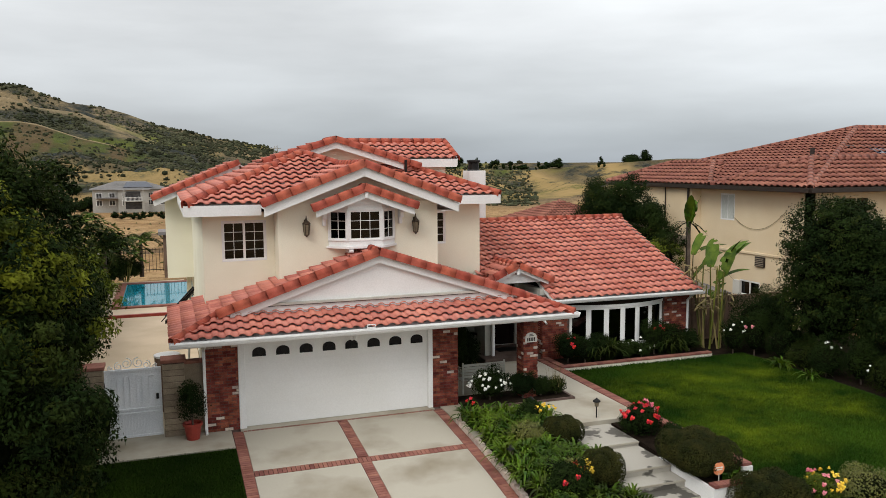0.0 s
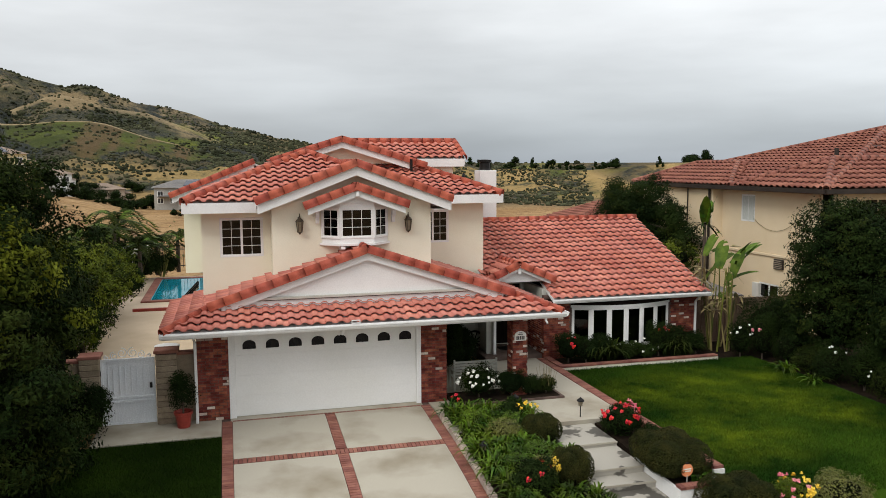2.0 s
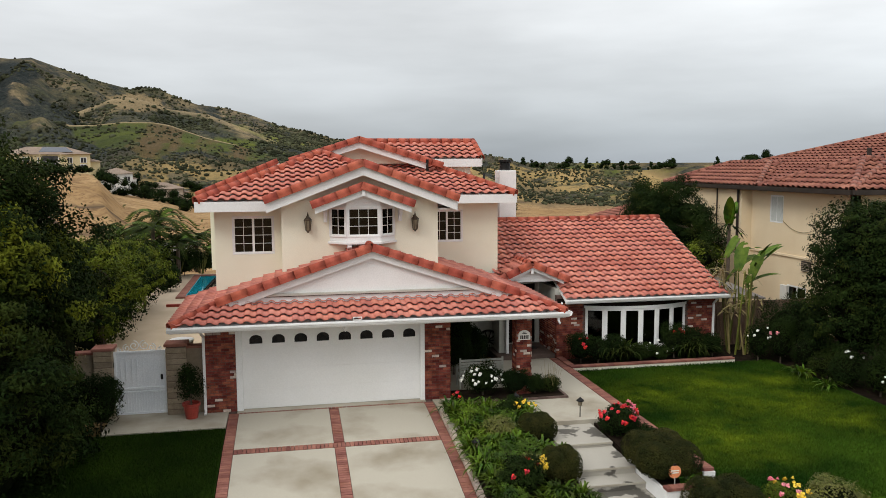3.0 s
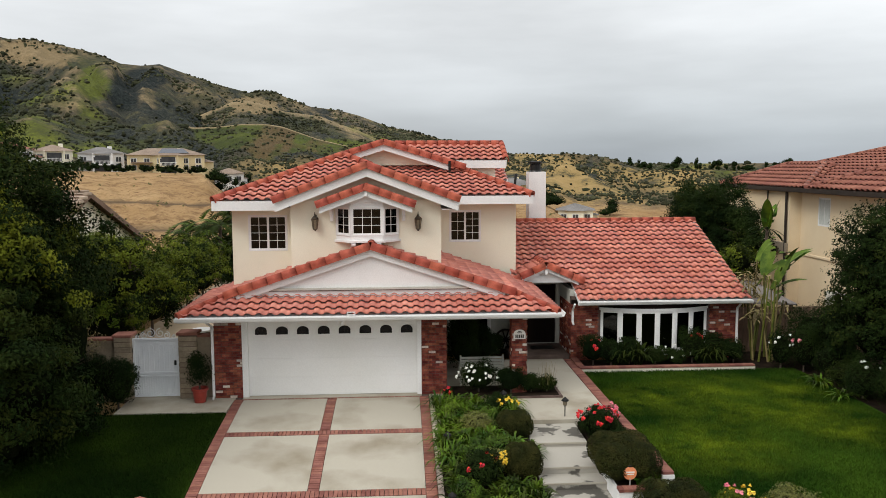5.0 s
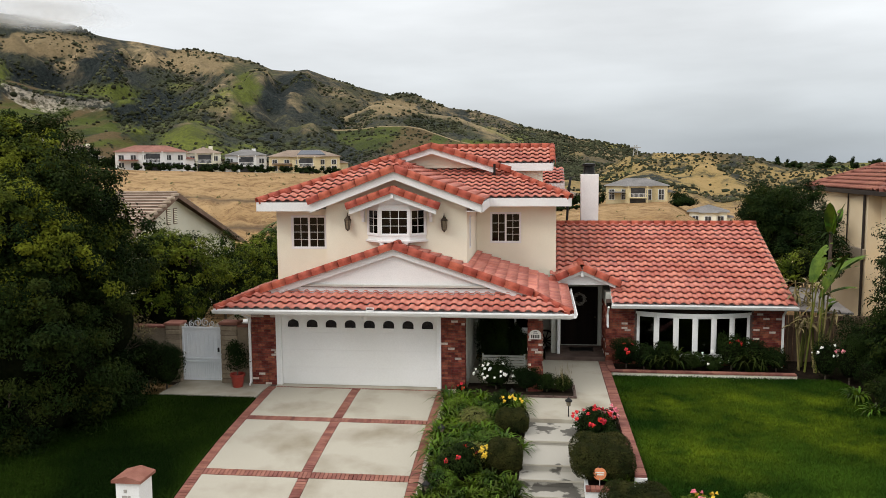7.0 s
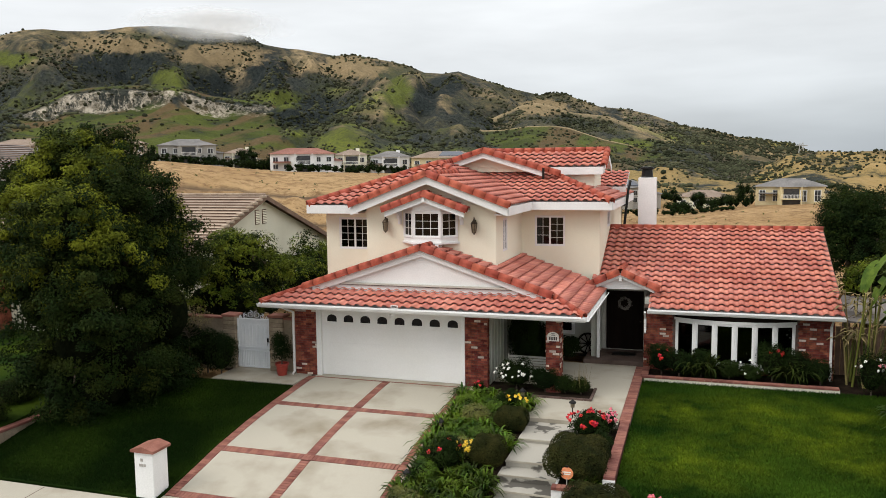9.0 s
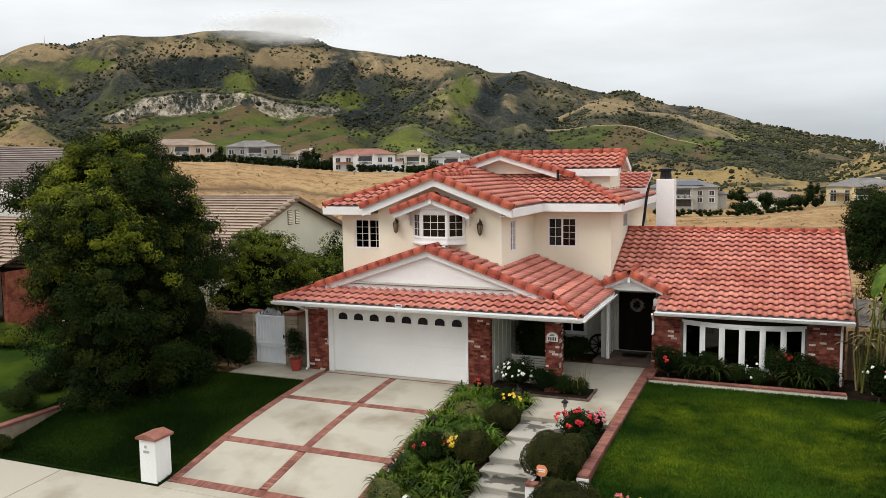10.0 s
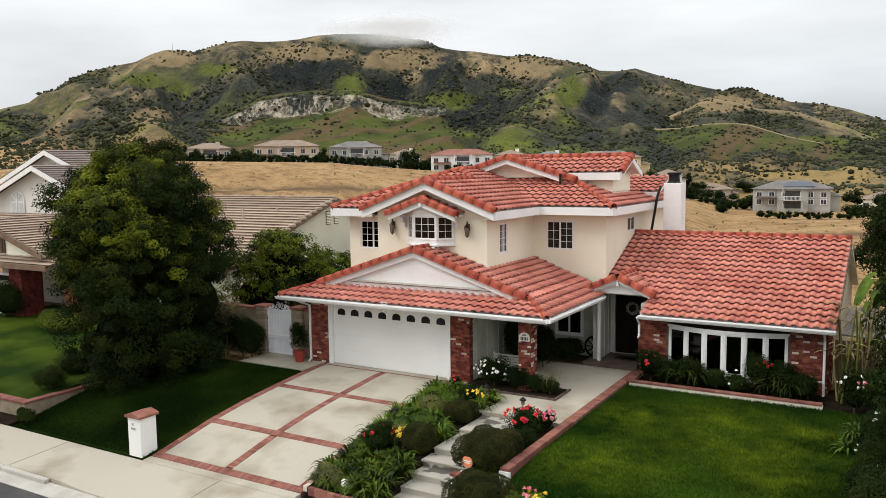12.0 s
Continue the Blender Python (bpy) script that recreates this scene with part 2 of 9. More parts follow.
M_POT = mat("red_glazed_pot", (0.24, 0.035, 0.025), (0.32, 0.05, 0.035), 3.0, 0.4, 0.05, 30)
M_CREAMBLOCK = mat("slump_block", (0.22, 0.175, 0.12), (0.33, 0.265, 0.19), 3.0, 0.92, 0.5, 50, fine=0.15, spread=0.15)
M_GATE = mat("gate_white_iron", (0.66, 0.69, 0.72), (0.74, 0.76, 0.78), 2.0, 0.5, 0.05, 30)
M_POOLT = mat("pool_plaster", (0.04, 0.30, 0.38), (0.06, 0.36, 0.44), 1.0, 0.5, 0, 30)
M_NB_WALL = mat("neighbour_stucco", (0.70, 0.56, 0.37), (0.76, 0.63, 0.44), 0.6, 0.9, 0.3, 80, fine=0.06)
M_NB_TILE = mat("brown_red_tile", (0.20, 0.070, 0.047), (0.30, 0.120, 0.086), 0.8, 0.75, 0.2, 50, fine=0.12, spread=0.16)
M_FLAT = mat("flat_concrete_tile", (0.31, 0.24, 0.18), (0.38, 0.30, 0.23), 1.0, 0.85, 0.2, 40, fine=0.15, spread=0.15)
M_GREYTILE = mat("grey_concrete_tile", (0.20, 0.18, 0.17), (0.27, 0.245, 0.23), 1.0, 0.85, 0.2, 40, fine=0.15, spread=0.15)
M_GREYWALL = mat("pale_grey_stucco", (0.58, 0.57, 0.53), (0.66, 0.65, 0.61), 0.6, 0.9, 0.3, 80, fine=0.05)
M_BROWNTRIM = mat("brown_trim", (0.14, 0.085, 0.06), (0.20, 0.13, 0.09), 2.0, 0.7, 0.1, 30)
M_DKTRIM = mat("dark_brown_gutter", (0.022, 0.016, 0.013), (0.035, 0.026, 0.021), 2.0, 0.5, 0.1, 30)
M_SOLAR = mat("solar_panel", (0.018, 0.025, 0.045), (0.03, 0.04, 0.065), 2.0, 0.2, 0, 30, spec=0.6)
M_BLIND = mat("blind_slat", (0.26, 0.25, 0.23), (0.33, 0.32, 0.30), 2.0, 0.6, 0, 30)
M_ORANGE = mat("orange_sign", (0.72, 0.24, 0.10), (0.78, 0.30, 0.14), 3.0, 0.5, 0, 30)
M_SIGN = mat("plaque_white", (0.72, 0.70, 0.66), (0.78, 0.76, 0.72), 3.0, 0.6, 0.1, 30)
M_INK = mat("dark_ink", (0.05, 0.045, 0.04), None, 3.0, 0.6, 0, 30)


def glass_material(name="window_glass", tint=(0.13, 0.145, 0.15, 1)):
    m = bpy.data.materials.new(name)
    m.use_nodes = True
    n, l = m.node_tree.nodes, m.node_tree.links
    n.clear()
    o = n.new("ShaderNodeOutputMaterial")
    t = n.new("ShaderNodeBsdfTransparent")
    t.inputs[0].default_value = tint
    g = n.new("ShaderNodeBsdfGlossy")
    g.inputs["Roughness"].default_value = 0.03
    f = n.new("ShaderNodeFresnel")
    f.inputs[0].default_value = 1.5
    mx = n.new("ShaderNodeMixShader")
    l.new(f.outputs[0], mx.inputs[0])
    l.new(t.outputs[0], mx.inputs[1])
    l.new(g.outputs[0], mx.inputs[2])
    l.new(mx.outputs[0], o.inputs[0])
    return m


M_GLASS, M_GLASS_CLEAR = glass_material(), glass_material("clear_glass", (0.85, 0.88, 0.87, 1))


def water_material():
    m = bpy.data.materials.new("pool_water")
    m.use_nodes = True
    b = m.node_tree.nodes["Principled BSDF"]
    b.inputs["Base Color"].default_value = (0.01, 0.22, 0.29, 1)
    b.inputs["Roughness"].default_value = 0.06
    b.inputs["Transmission Weight"].default_value = 0.15
    b.inputs["Specular IOR Level"].default_value = 0.25
    b.inputs["IOR"].default_value = 1.33
    n = m.node_tree.nodes.new("ShaderNodeTexNoise")
    n.inputs["Scale"].default_value = 4
    bp = m.node_tree.nodes.new("ShaderNodeBump")
    bp.inputs["Strength"].default_value, bp.inputs["Distance"].default_value = 0.15, 0.02
    m.node_tree.links.new(n.outputs[0], bp.inputs["Height"])
    m.node_tree.links.new(bp.outputs[0], b.inputs["Normal"])
    return m


M_WATER = water_material()


# ---- building helpers ----
def thing(name, at=(0, 0, 0), label="", category="", group="", kind=""):
    ob = new(name)
    ob.empty_display_size = 0.2
    ob.matrix_basis = Matrix.Translation(at)
    return tagged(ob, label, category, group, kind)


def mesh_of(name, bm, material):
    me = bpy.data.meshes.new(name)
    bm.normal_update()
    bm.to_mesh(me)
    bm.free()
    for m in material if isinstance(material, (list, tuple)) else [material]:
        me.materials.append(m)
    return me


def hang(ob, parent):
    """Parent ob, whose matrix is in world places, under a thing or a part."""
    ob.parent = parent
    if parent.type == "EMPTY":
        ob.matrix_parent_inverse = parent.matrix_basis.inverted()
    return ob


def part(name, bm, material, parent=None, label=""):
    ob = new(name, mesh_of(name, bm, material))
    if parent:
        hang(ob, parent)
    if label:
        ob["label"] = label
    return ob


def raw(name, verts, faces, material, parent=None, label="", smooth=False):
    me = bpy.data.meshes.new(name)
    me.from_pydata(verts, [], faces)
    me.materials.append(material)
    if smooth:
        me.polygons.foreach_set("use_smooth", [True] * len(me.polygons))
    ob = new(name, me)
    if parent:
        hang(ob, parent)
    if label:
        ob["label"] = label
    return ob


def box(bm, x0, x1, y0, y1, z0, z1, bevel=0.0, m=None):
    g = bmesh.ops.create_cube(bm, size=1.0)
    v = g["verts"]
    bmesh.ops.scale(bm, vec=(x1 - x0, y1 - y0, z1 - z0), verts=v)
    bmesh.ops.translate(bm, vec=((x0 + x1) / 2, (y0 + y1) / 2, (z0 + z1) / 2), verts=v)
    if m is not None:
        bmesh.ops.transform(bm, matrix=m, verts=v)
    if bevel:
        e = list({e for w in v for e in w.link_edges})
        bmesh.ops.bevel(bm, geom=e, offset=bevel, segments=1, affect="EDGES")
    return bm


def boxes(*rows, bevel=0.0):
    bm = bmesh.new()
    for r in rows:
        box(bm, *r, bevel=bevel)
    return bm


def rod(bm, a, b, r, seg=8, r2=None):
    """A tapered rod from a to b."""
    a, b = Vector(a), Vector(b)
    d = b - a
    m = Matrix.Translation((a + b) / 2) @ d.to_track_quat("Z", "Y").to_matrix().to_4x4()
    bmesh.ops.create_cone(bm, cap_ends=True, segments=seg, radius1=r, radius2=r if r2 is None else r2, depth=d.length, matrix=m)
    return bm


def lathe(bm, at, profile, seg=16):
    """A turned solid about the upright through at, from (radius, height) pairs."""
    rings = []
    for r, z in profile:
        rings.append([bm.verts.new((at[0] + r * math.cos(2 * math.pi * k / seg), at[1] + r * math.sin(2 * math.pi * k / seg), at[2] + z)) for k in range(seg)])
    for a, b in zip(rings, rings[1:]):
        for k in range(seg):
            bm.faces.new((a[k], a[(k + 1) % seg], b[(k + 1) % seg], b[k]))
    bm.faces.new(reversed(rings[0]))
    bm.faces.new(rings[-1])
    return bm


def prism(bm, poly, z0, z1):
    """An upright prism over a plan polygon, counter-clockwise."""
    lo = [bm.verts.new((x, y, z0)) for x, y in poly]
    hi = [bm.verts.new((x, y, z1)) for x, y in poly]
    bm.faces.new(reversed(lo))
    bm.faces.new(hi)
    n = len(poly)
    for i in range(n):
        bm.faces.new((lo[i], lo[(i + 1) % n], hi[(i + 1) % n], hi[i]))
    return bm


def slab(bm, pts, down):
    """A plate of that thickness under a polygon in space."""
    up = [bm.verts.new(p) for p in pts]
    lo = [bm.verts.new((p[0], p[1], p[2] - down)) for p in pts]
    n = len(pts)
    bm.faces.new(up)
    bm.faces.new(reversed(lo))
    for i in range(n):
        bm.faces.new((lo[i], lo[(i + 1) % n], up[(i + 1) % n], up[i]))
    bmesh.ops.recalc_face_normals(bm, faces=bm.faces)
    return bm


def wall_mesh(bm, p0, p1, z0, z1, thick, openings=()):
    """A wall whose outer face runs from p0 to p1 (outside on the right hand), with (u0, u1, w0, w1) openings through it."""
    p0, p1 = Vector((*p0, 0)), Vector((*p1, 0))
    d = (p1 - p0)
    length = d.length
    d.normalize()
    inn = Vector((-d.y, d.x, 0))
    us = sorted({0, length, *[o[0] for o in openings], *[o[1] for o in openings]})
    ws = sorted({z0, z1, *[o[2] for o in openings], *[o[3] for o in openings]})

    def solid(i, j):
        if not (0 <= i < len(us) - 1 and 0 <= j < len(ws) - 1):
            return False
        u, w = (us[i] + us[i + 1]) / 2, (ws[j] + ws[j + 1]) / 2
        return not any(a < u < b and c < w < e for a, b, c, e in openings)

    cache = {}

    def v(i, j, k):
        if (i, j, k) not in cache:
            q = p0 + d * us[i] + inn * (thick * k)
            cache[i, j, k] = bm.verts.new((q.x, q.y, ws[j]))
        return cache[i, j, k]

    for i in range(len(us) - 1):
        for j in range(len(ws) - 1):
            if not solid(i, j):
                continue
            bm.faces.new((v(i, j, 0), v(i + 1, j, 0), v(i + 1, j + 1, 0), v(i, j + 1, 0)))
            bm.faces.new((v(i, j, 1), v(i, j + 1, 1), v(i + 1, j + 1, 1), v(i + 1, j, 1)))
            if not solid(i - 1, j):
                bm.faces.new((v(i, j, 0), v(i, j + 1, 0), v(i, j + 1, 1), v(i, j, 1)))
            if not solid(i + 1, j):
                bm.faces.new((v(i + 1, j, 0), v(i + 1, j, 1), v(i + 1, j + 1, 1), v(i + 1, j + 1, 0)))
            if not solid(i, j - 1):
                bm.faces.new((v(i, j, 0), v(i, j, 1), v(i + 1, j, 1), v(i + 1, j, 0)))
            if not solid(i, j + 1):
                bm.faces.new((v(i, j + 1, 0), v(i + 1, j + 1, 0), v(i + 1, j + 1, 1), v(i, j + 1, 1)))
    return bm


TILE_W, TILE_E = 0.300, 0.345


def tile_points(w, e, lift=0.068, barrel=0.054):
    """One S-tile, eave end at y = 0: rings of points across the profile."""
    prof = [(0.0, 0.0), (0.06, 0.55), (0.16, 0.88), (0.29, 1.0), (0.42, 0.88), (0.53, 0.5), (0.60, 0.02), (0.79, -0.16), (1.0, 0.0)]
    back = [(s * w, e + 0.04, h * barrel) for s, h in prof]
    front = [(s * w, -0.02, h * barrel + lift) for s, h in prof]
    low = [(s * w, -0.012, h * barrel + lift - 0.016) for s, h in prof]
    return back, front, low


def tile_bm(w=TILE_W, e=TILE_E):
    bm = bmesh.new()
    rows = [[bm.verts.new(p) for p in r] for r in tile_points(w, e)]
    for a, b in zip(rows, rows[1:]):
        for k in range(len(a) - 1):
            f = bm.faces.new((b[k], b[k + 1], a[k + 1], a[k]))
            f.smooth = a is rows[0]
    return bm


TILE_MESH = mesh_of("tile", tile_bm(), M_TILE)


def roof_frame(eave, up, pitch):
    """The slope's own axes: eave point (x, y, z), plan direction up the slope, rise over run."""
    n = Vector((*up, 0)).normalized()
    u = Vector((n.y, -n.x, 0))
    v = (n + Vector((0, 0, pitch))).normalized()
    m = Matrix.Identity(4)
    for c, axis in enumerate((u, v, u.cross(v))):
        for r in range(3):
            m[r][c] = axis[r]
    m.translation = Vector(eave)
    return m


def tiled_slope(deck, eave, up, pitch, polys, single=True, limit=300, tile_mesh=None, material=None, w=TILE_W, e=TILE_E):
    """Lay S-tiles over convex plan polygons of one slope. Whole tiles are pieces of their own, cut ones and the rest are joined."""
    m = roof_frame(eave, up, pitch)
    inv = m.inverted()
    verts, faces = [], []
    back, front, low = tile_points(w, e)
    count = 0
    for poly in polys:
        loc = []
        for x, y in poly:
            d = Vector((x - eave[0], y - eave[1], 0)).dot(Vector((*up, 0)).normalized())
            loc.append(inv @ Vector((x, y, eave[2] + d * pitch)))
        loc = [(p.x, p.y) for p in loc]
        area = sum(a[0] * b[1] - b[0] * a[1] for a, b in zip(loc, loc[1:] + loc[:1]))
        if area < 0:
            loc.reverse()
        edges = list(zip(loc, loc[1:] + loc[:1]))

        def side(p, edge):
            (ax, ay), (bx, by) = edge
            return ((bx - ax) * (p[1] - ay) - (by - ay) * (p[0] - ax)) / math.hypot(bx - ax, by - ay)

        bmc = bmesh.new()
        u0, u1 = min(p[0] for p in loc), max(p[0] for p in loc)
        v0, v1 = min(p[1] for p in loc), max(p[1] for p in loc)
        for j in range(math.floor(v0 / e + 1e-4), math.ceil(v1 / e - 1e-4)):
            for i in range(math.floor(u0 / w), math.ceil(u1 / w)):
                cor = [(i * w, j * e), ((i + 1) * w, j * e), ((i + 1) * w, (j + 1) * e), (i * w, (j + 1) * e)]
                s = [min(side(c, ed) for ed in edges) for c in cor]
                if all(any(side(c, ed) > 0 for c in cor) for ed in edges):
                    if min(s) > -0.02:
                        jit = random.uniform(-0.006, 0.006)
                        if single and count < limit:
                            count += 1
                            ob = new("tile", tile_mesh or TILE_MESH)
                            ob.parent = deck
                            ob.matrix_basis = m @ Matrix.Translation((i * w, j * e + jit, random.uniform(-0.002, 0.004))) @ Matrix.Rotation(random.uniform(-0.012, 0.012), 4, "Z")
                        else:
                            k = len(verts)
                            nseg = len(back)
                            for ring in (back, front, low):
                                verts += [tuple(m @ Vector((x + i * w, y + j * e + jit, z))) for x, y, z in ring]
                            for r in range(2):
                                faces += [(k + (r + 1) * nseg + q, k + (r + 1) * nseg + q + 1, k + r * nseg + q + 1, k + r * nseg + q) for q in range(nseg - 1)]
                    else:
                        rows = [[bmc.verts.new((x + i * w, y + j * e, z)) for x, y, z in ring] for ring in (back, front, low)]
                        for a, b in zip(rows, rows[1:]):
                            for q in range(len(a) - 1):
                                bmc.faces.new((b[q], b[q + 1], a[q + 1], a[q]))
        for (ax, ay), (bx, by) in edges:
            n = Vector((-(by - ay), bx - ax, 0)).normalized()
            if bmc.verts:
                bmesh.ops.bisect_plane(bmc, geom=bmc.verts[:] + bmc.edges[:] + bmc.faces[:], plane_co=(ax, ay, 0), plane_no=-n, clear_outer=True)
        bmesh.ops.transform(bmc, matrix=m, verts=bmc.verts)
        k = len(verts)
        bmc.verts.index_update()
        verts += [tuple(v.co) for v in bmc.verts]
        faces += [tuple(k + v.index for v in f.verts) for f in bmc.faces]
        bmc.free()
    if verts:
        ob = raw("tile_field", verts, faces, material or M_TILE, deck)
        ob["kind"] = "stuff"
        for f in ob.data.polygons:
            f.use_smooth = f.area > 0.0015
    return m


def cap_bm(r=0.118, length=0.44, seg=10):
    bm = bmesh.new()
    rings = []
    for y, rr in ((0.0, r), (length, r * 0.91)):
        pts = [(-rr, -0.10)] + [(-rr * math.cos(math.pi * k / seg), rr * math.sin(math.pi * k / seg)) for k in range(seg + 1)] + [(rr, -0.10)]
        rings.append([bm.verts.new((x, y, z)) for x, z in pts])
    inner = [bm.verts.new((v.co.x * 0.86, 0.0, v.co.z * 0.86)) for v in rings[0]]
    for k in range(seg + 2):
        f = bm.faces.new((rings[0][k], rings[0][k + 1], rings[1][k + 1], rings[1][k]))
        f.smooth = True
        bm.faces.new((inner[k], inner[k + 1], rings[0][k + 1], rings[0][k]))
        bm.faces.new((rings[1][k], rings[1][k + 1], inner[k + 1], inner[k]))
    return bm


CAP_MESH = mesh_of("ridge_tile", cap_bm(), M_CAP)
HIP_MESH = mesh_of("ridge_tile", cap_bm(0.088), M_CAP)
CAP_NB = mesh_of("ridge_tile", cap_bm(0.12, 0.42), M_NB_TILE)


def caps(deck, a, b, lift=0.045, mesh=None, step=0.41, tilt=None):
    """Barrel tiles along an edge from its low end a to its high end b."""
    a, b = Vector(a), Vector(b)
    d = b - a
    n = max(1, round(d.length / step))
    y = d.normalized()
    x = y.cross(Vector(tilt or (0, 0, 1))).normalized()
    z = x.cross(y)
    for i in range(n):
        p = a + d * (i / n) + z * lift
        m = Matrix((x, y, z)).transposed().to_4x4()
        m.translation = p
        ob = new("ridge_tile", mesh or CAP_MESH)
        ob.parent = deck
        ob.matrix_basis = m @ Matrix.Rotation(radians(0.5), 4, "X") @ Matrix.Rotation(random.uniform(-0.02, 0.02), 4, "Z")


def deck_part(name, polys3, parent, material, thick=0.10, drop=0.03, label=""):
    bm = bmesh.new()
    for pts in polys3:
        b2 = bmesh.new()
        slab(b2, [(x, y, z - drop) for x, y, z in pts], thick)
        me = bpy.data.meshes.new("t")
        b2.to_mesh(me)
        b2.free()
        bm.from_mesh(me)
        bpy.data.meshes.remove(me)
    return part(name, bm, material, parent, label)


def on_plane(eave, up, pitch, pts):
    n = Vector((*up, 0)).normalized()
    return [(x, y, eave[2] + pitch * ((x - eave[0]) * n.x + (y - eave[1]) * n.y)) for x, y in pts]


def fascia(name, a, b, h, t, parent, material, top=0.0):
    """A board from a to b, its top edge on that line."""
    a, b = Vector(a), Vector(b)
    d = b - a
    side = Vector((d.y, -d.x, 0)).normalized() * t
    bm = bmesh.new()
    q = []
    for p in (a, b):
        for s in (Vector(), side):
            for z in (top, top - h):
                w = p + s
                q.append(bm.verts.new((w.x, w.y, w.z + z)))
    for f in ((0, 1, 5, 4), (2, 6, 7, 3), (0, 4, 6, 2), (1, 3, 7, 5), (0, 2, 3, 1), (4, 5, 7, 6)):
        bm.faces.new([q[i] for i in f])
    bmesh.ops.recalc_face_normals(bm, faces=bm.faces)
    return part(name, bm, material, parent)


def gutter(a, b, parent):
    """A K-profile gutter, its back edge on the line a to b; it hangs out on the right hand."""
    a, b = Vector(a), Vector(b)
    d = (b - a).normalized()
    s = Vector((d.y, -d.x, 0))
    prof = [(0, 0), (0, -0.11), (0.075, -0.11), (0.10, -0.07), (0.11, -0.03), (0.125, -0.025), (0.125, 0.0), (0.105, 0.0), (0.10, -0.04), (0.07, -0.09), (0.012, -0.09), (0.012, 0)]
    bm = bmesh.new()
    ends = []
    for p in (a, b):
        ends.append([bm.verts.new(p + s * x + Vector((0, 0, z))) for x, z in prof])
    n = len(prof)
    for k in range(n):
        bm.faces.new((ends[0][k], ends[0][(k + 1) % n], ends[1][(k + 1) % n], ends[1][k]))
    bm.faces.new(ends[0])
    bm.faces.new(reversed(ends[1]))
    bmesh.ops.recalc_face_normals(bm, faces=bm.faces)
    return part("gutter", bm, M_WHITE, parent, "white metal rain gutter")


# ---- ground heights ----
def smooth(a, b, x):
    t = min(1, max(0, (x - a) / (b - a)))
    return t * t * (3 - 2 * t)


def lerp_table(table, x):
    if x <= table[0][0]:
        return table[0][1]
    for (a, p), (b, q) in zip(table, table[1:]):
        if x <= b:
            return p + (q - p) * (x - a) / (b - a)
    return table[-1][1]


DRIVE = [(9.7, -1.12), (11.9, -1.00), (13.0, -0.78), (14.2, -0.53), (15.6, -0.32), (17.1, -0.165), (19.0, -0.01), (19.7, 0.0)]
LAWN_R = [(11.9, -1.0), (12.6, -0.55), (13.4, -0.20), (15.0, -0.11), (18.0, -0.09), (22.0, -0.10)]


def drive_z(y):
    return lerp_table(DRIVE, y)


def yard_z(x, y):
    """The lie of the lot: drive and west lawn fall to the walk, the east lawn stays high to its brow."""
    if y < 9.7:
        return -1.27
    west = drive_z(y)
    east = lerp_table(LAWN_R, y) if y < 22 else -0.12 * (1 - smooth(22, 23, y))
    return west + (east - west) * smooth(10.6, 11.6, x)


# hills: (bearing left of north, metres above the eye level per metre away) of each crest
SKYLINE = [(-75, -0.02), (-24, -0.012), (-12, -0.004), (-8, 0.004), (-6.9, 0.0144), (-6, 0.0234), (-5.1, 0.0249), (-3.9, 0.0293), (-2.7, 0.0316), (-1.2, 0.0395), (0.9, 0.0466), (3, 0.0604), (4.5, 0.0672), (6.4, 0.0712), (8.1, 0.0822), (8.8, 0.0886), (9.8, 0.0901), (10.5, 0.0868), (12.9, 0.0972), (14.8, 0.1085), (16.3, 0.1177), (17.4, 0.1151), (18.7, 0.1167), (19.9, 0.1256), (21.1, 0.1304), (23.8, 0.1387), (25, 0.1373), (27.4, 0.1444)]
SKYLINE += [(28.4, 0.1455), (29.7, 0.1492), (31, 0.1578), (33, 0.1643), (35, 0.1671), (37, 0.167), (38.5, 0.1648), (39.7, 0.1605), (40.9, 0.1576), (42.4, 0.1564), (43.5, 0.1574), (44.7, 0.1549), (45.8, 0.1484), (46.8, 0.1427), (47.7, 0.1436), (48.6, 0.1444), (49.5, 0.1393), (50.6, 0.129), (52, 0.1237), (53.4, 0.1171), (54.6, 0.1076), (55.4, 0.0964), (56.3, 0.091), (57.1, 0.08), (58.7, 0.0726), (60.5, 0.058), (66, 0.03), (80, 0.01)]
CLIFF = [(23.5, 0), (24.6, 0.0255), (26.4, 0.0415), (27.6, 0.0544), (28.6, 0.07), (29.4, 0.0814), (31.2, 0.0839), (33.2, 0.0878), (34.8, 0.0956), (35.8, 0.0992), (38.4, 0.0993), (40.7, 0.0958), (42.3, 0.0909), (43.1, 0.082), (44.6, 0.0697), (46.9, 0.0614), (48.4, 0.0527), (51, 0.0413), (54, 0.033), (58.8, 0.019), (70, 0.01)]
KNOLL = [(-1, -0.01), (2, 0.012), (4.3, 0.0248), (6, 0.0319), (7.4, 0.0403), (8.4, 0.0468), (9.5, 0.05), (11.3, 0.0497), (13.1, 0.046), (16.1, 0.0447), (17.9, 0.042), (18.8, 0.0307), (20, 0.015), (23, 0)]
MIDCREST = [(-3, -0.01), (-1, 0.01), (0.9, 0.0242), (2.9, 0.0407), (4.8, 0.0526), (5.9, 0.0603), (8.3, 0.0652), (9.7, 0.074), (10.8, 0.078), (11.8, 0.0755), (13.3, 0.0645), (14.4, 0.0558), (17, 0.03)]
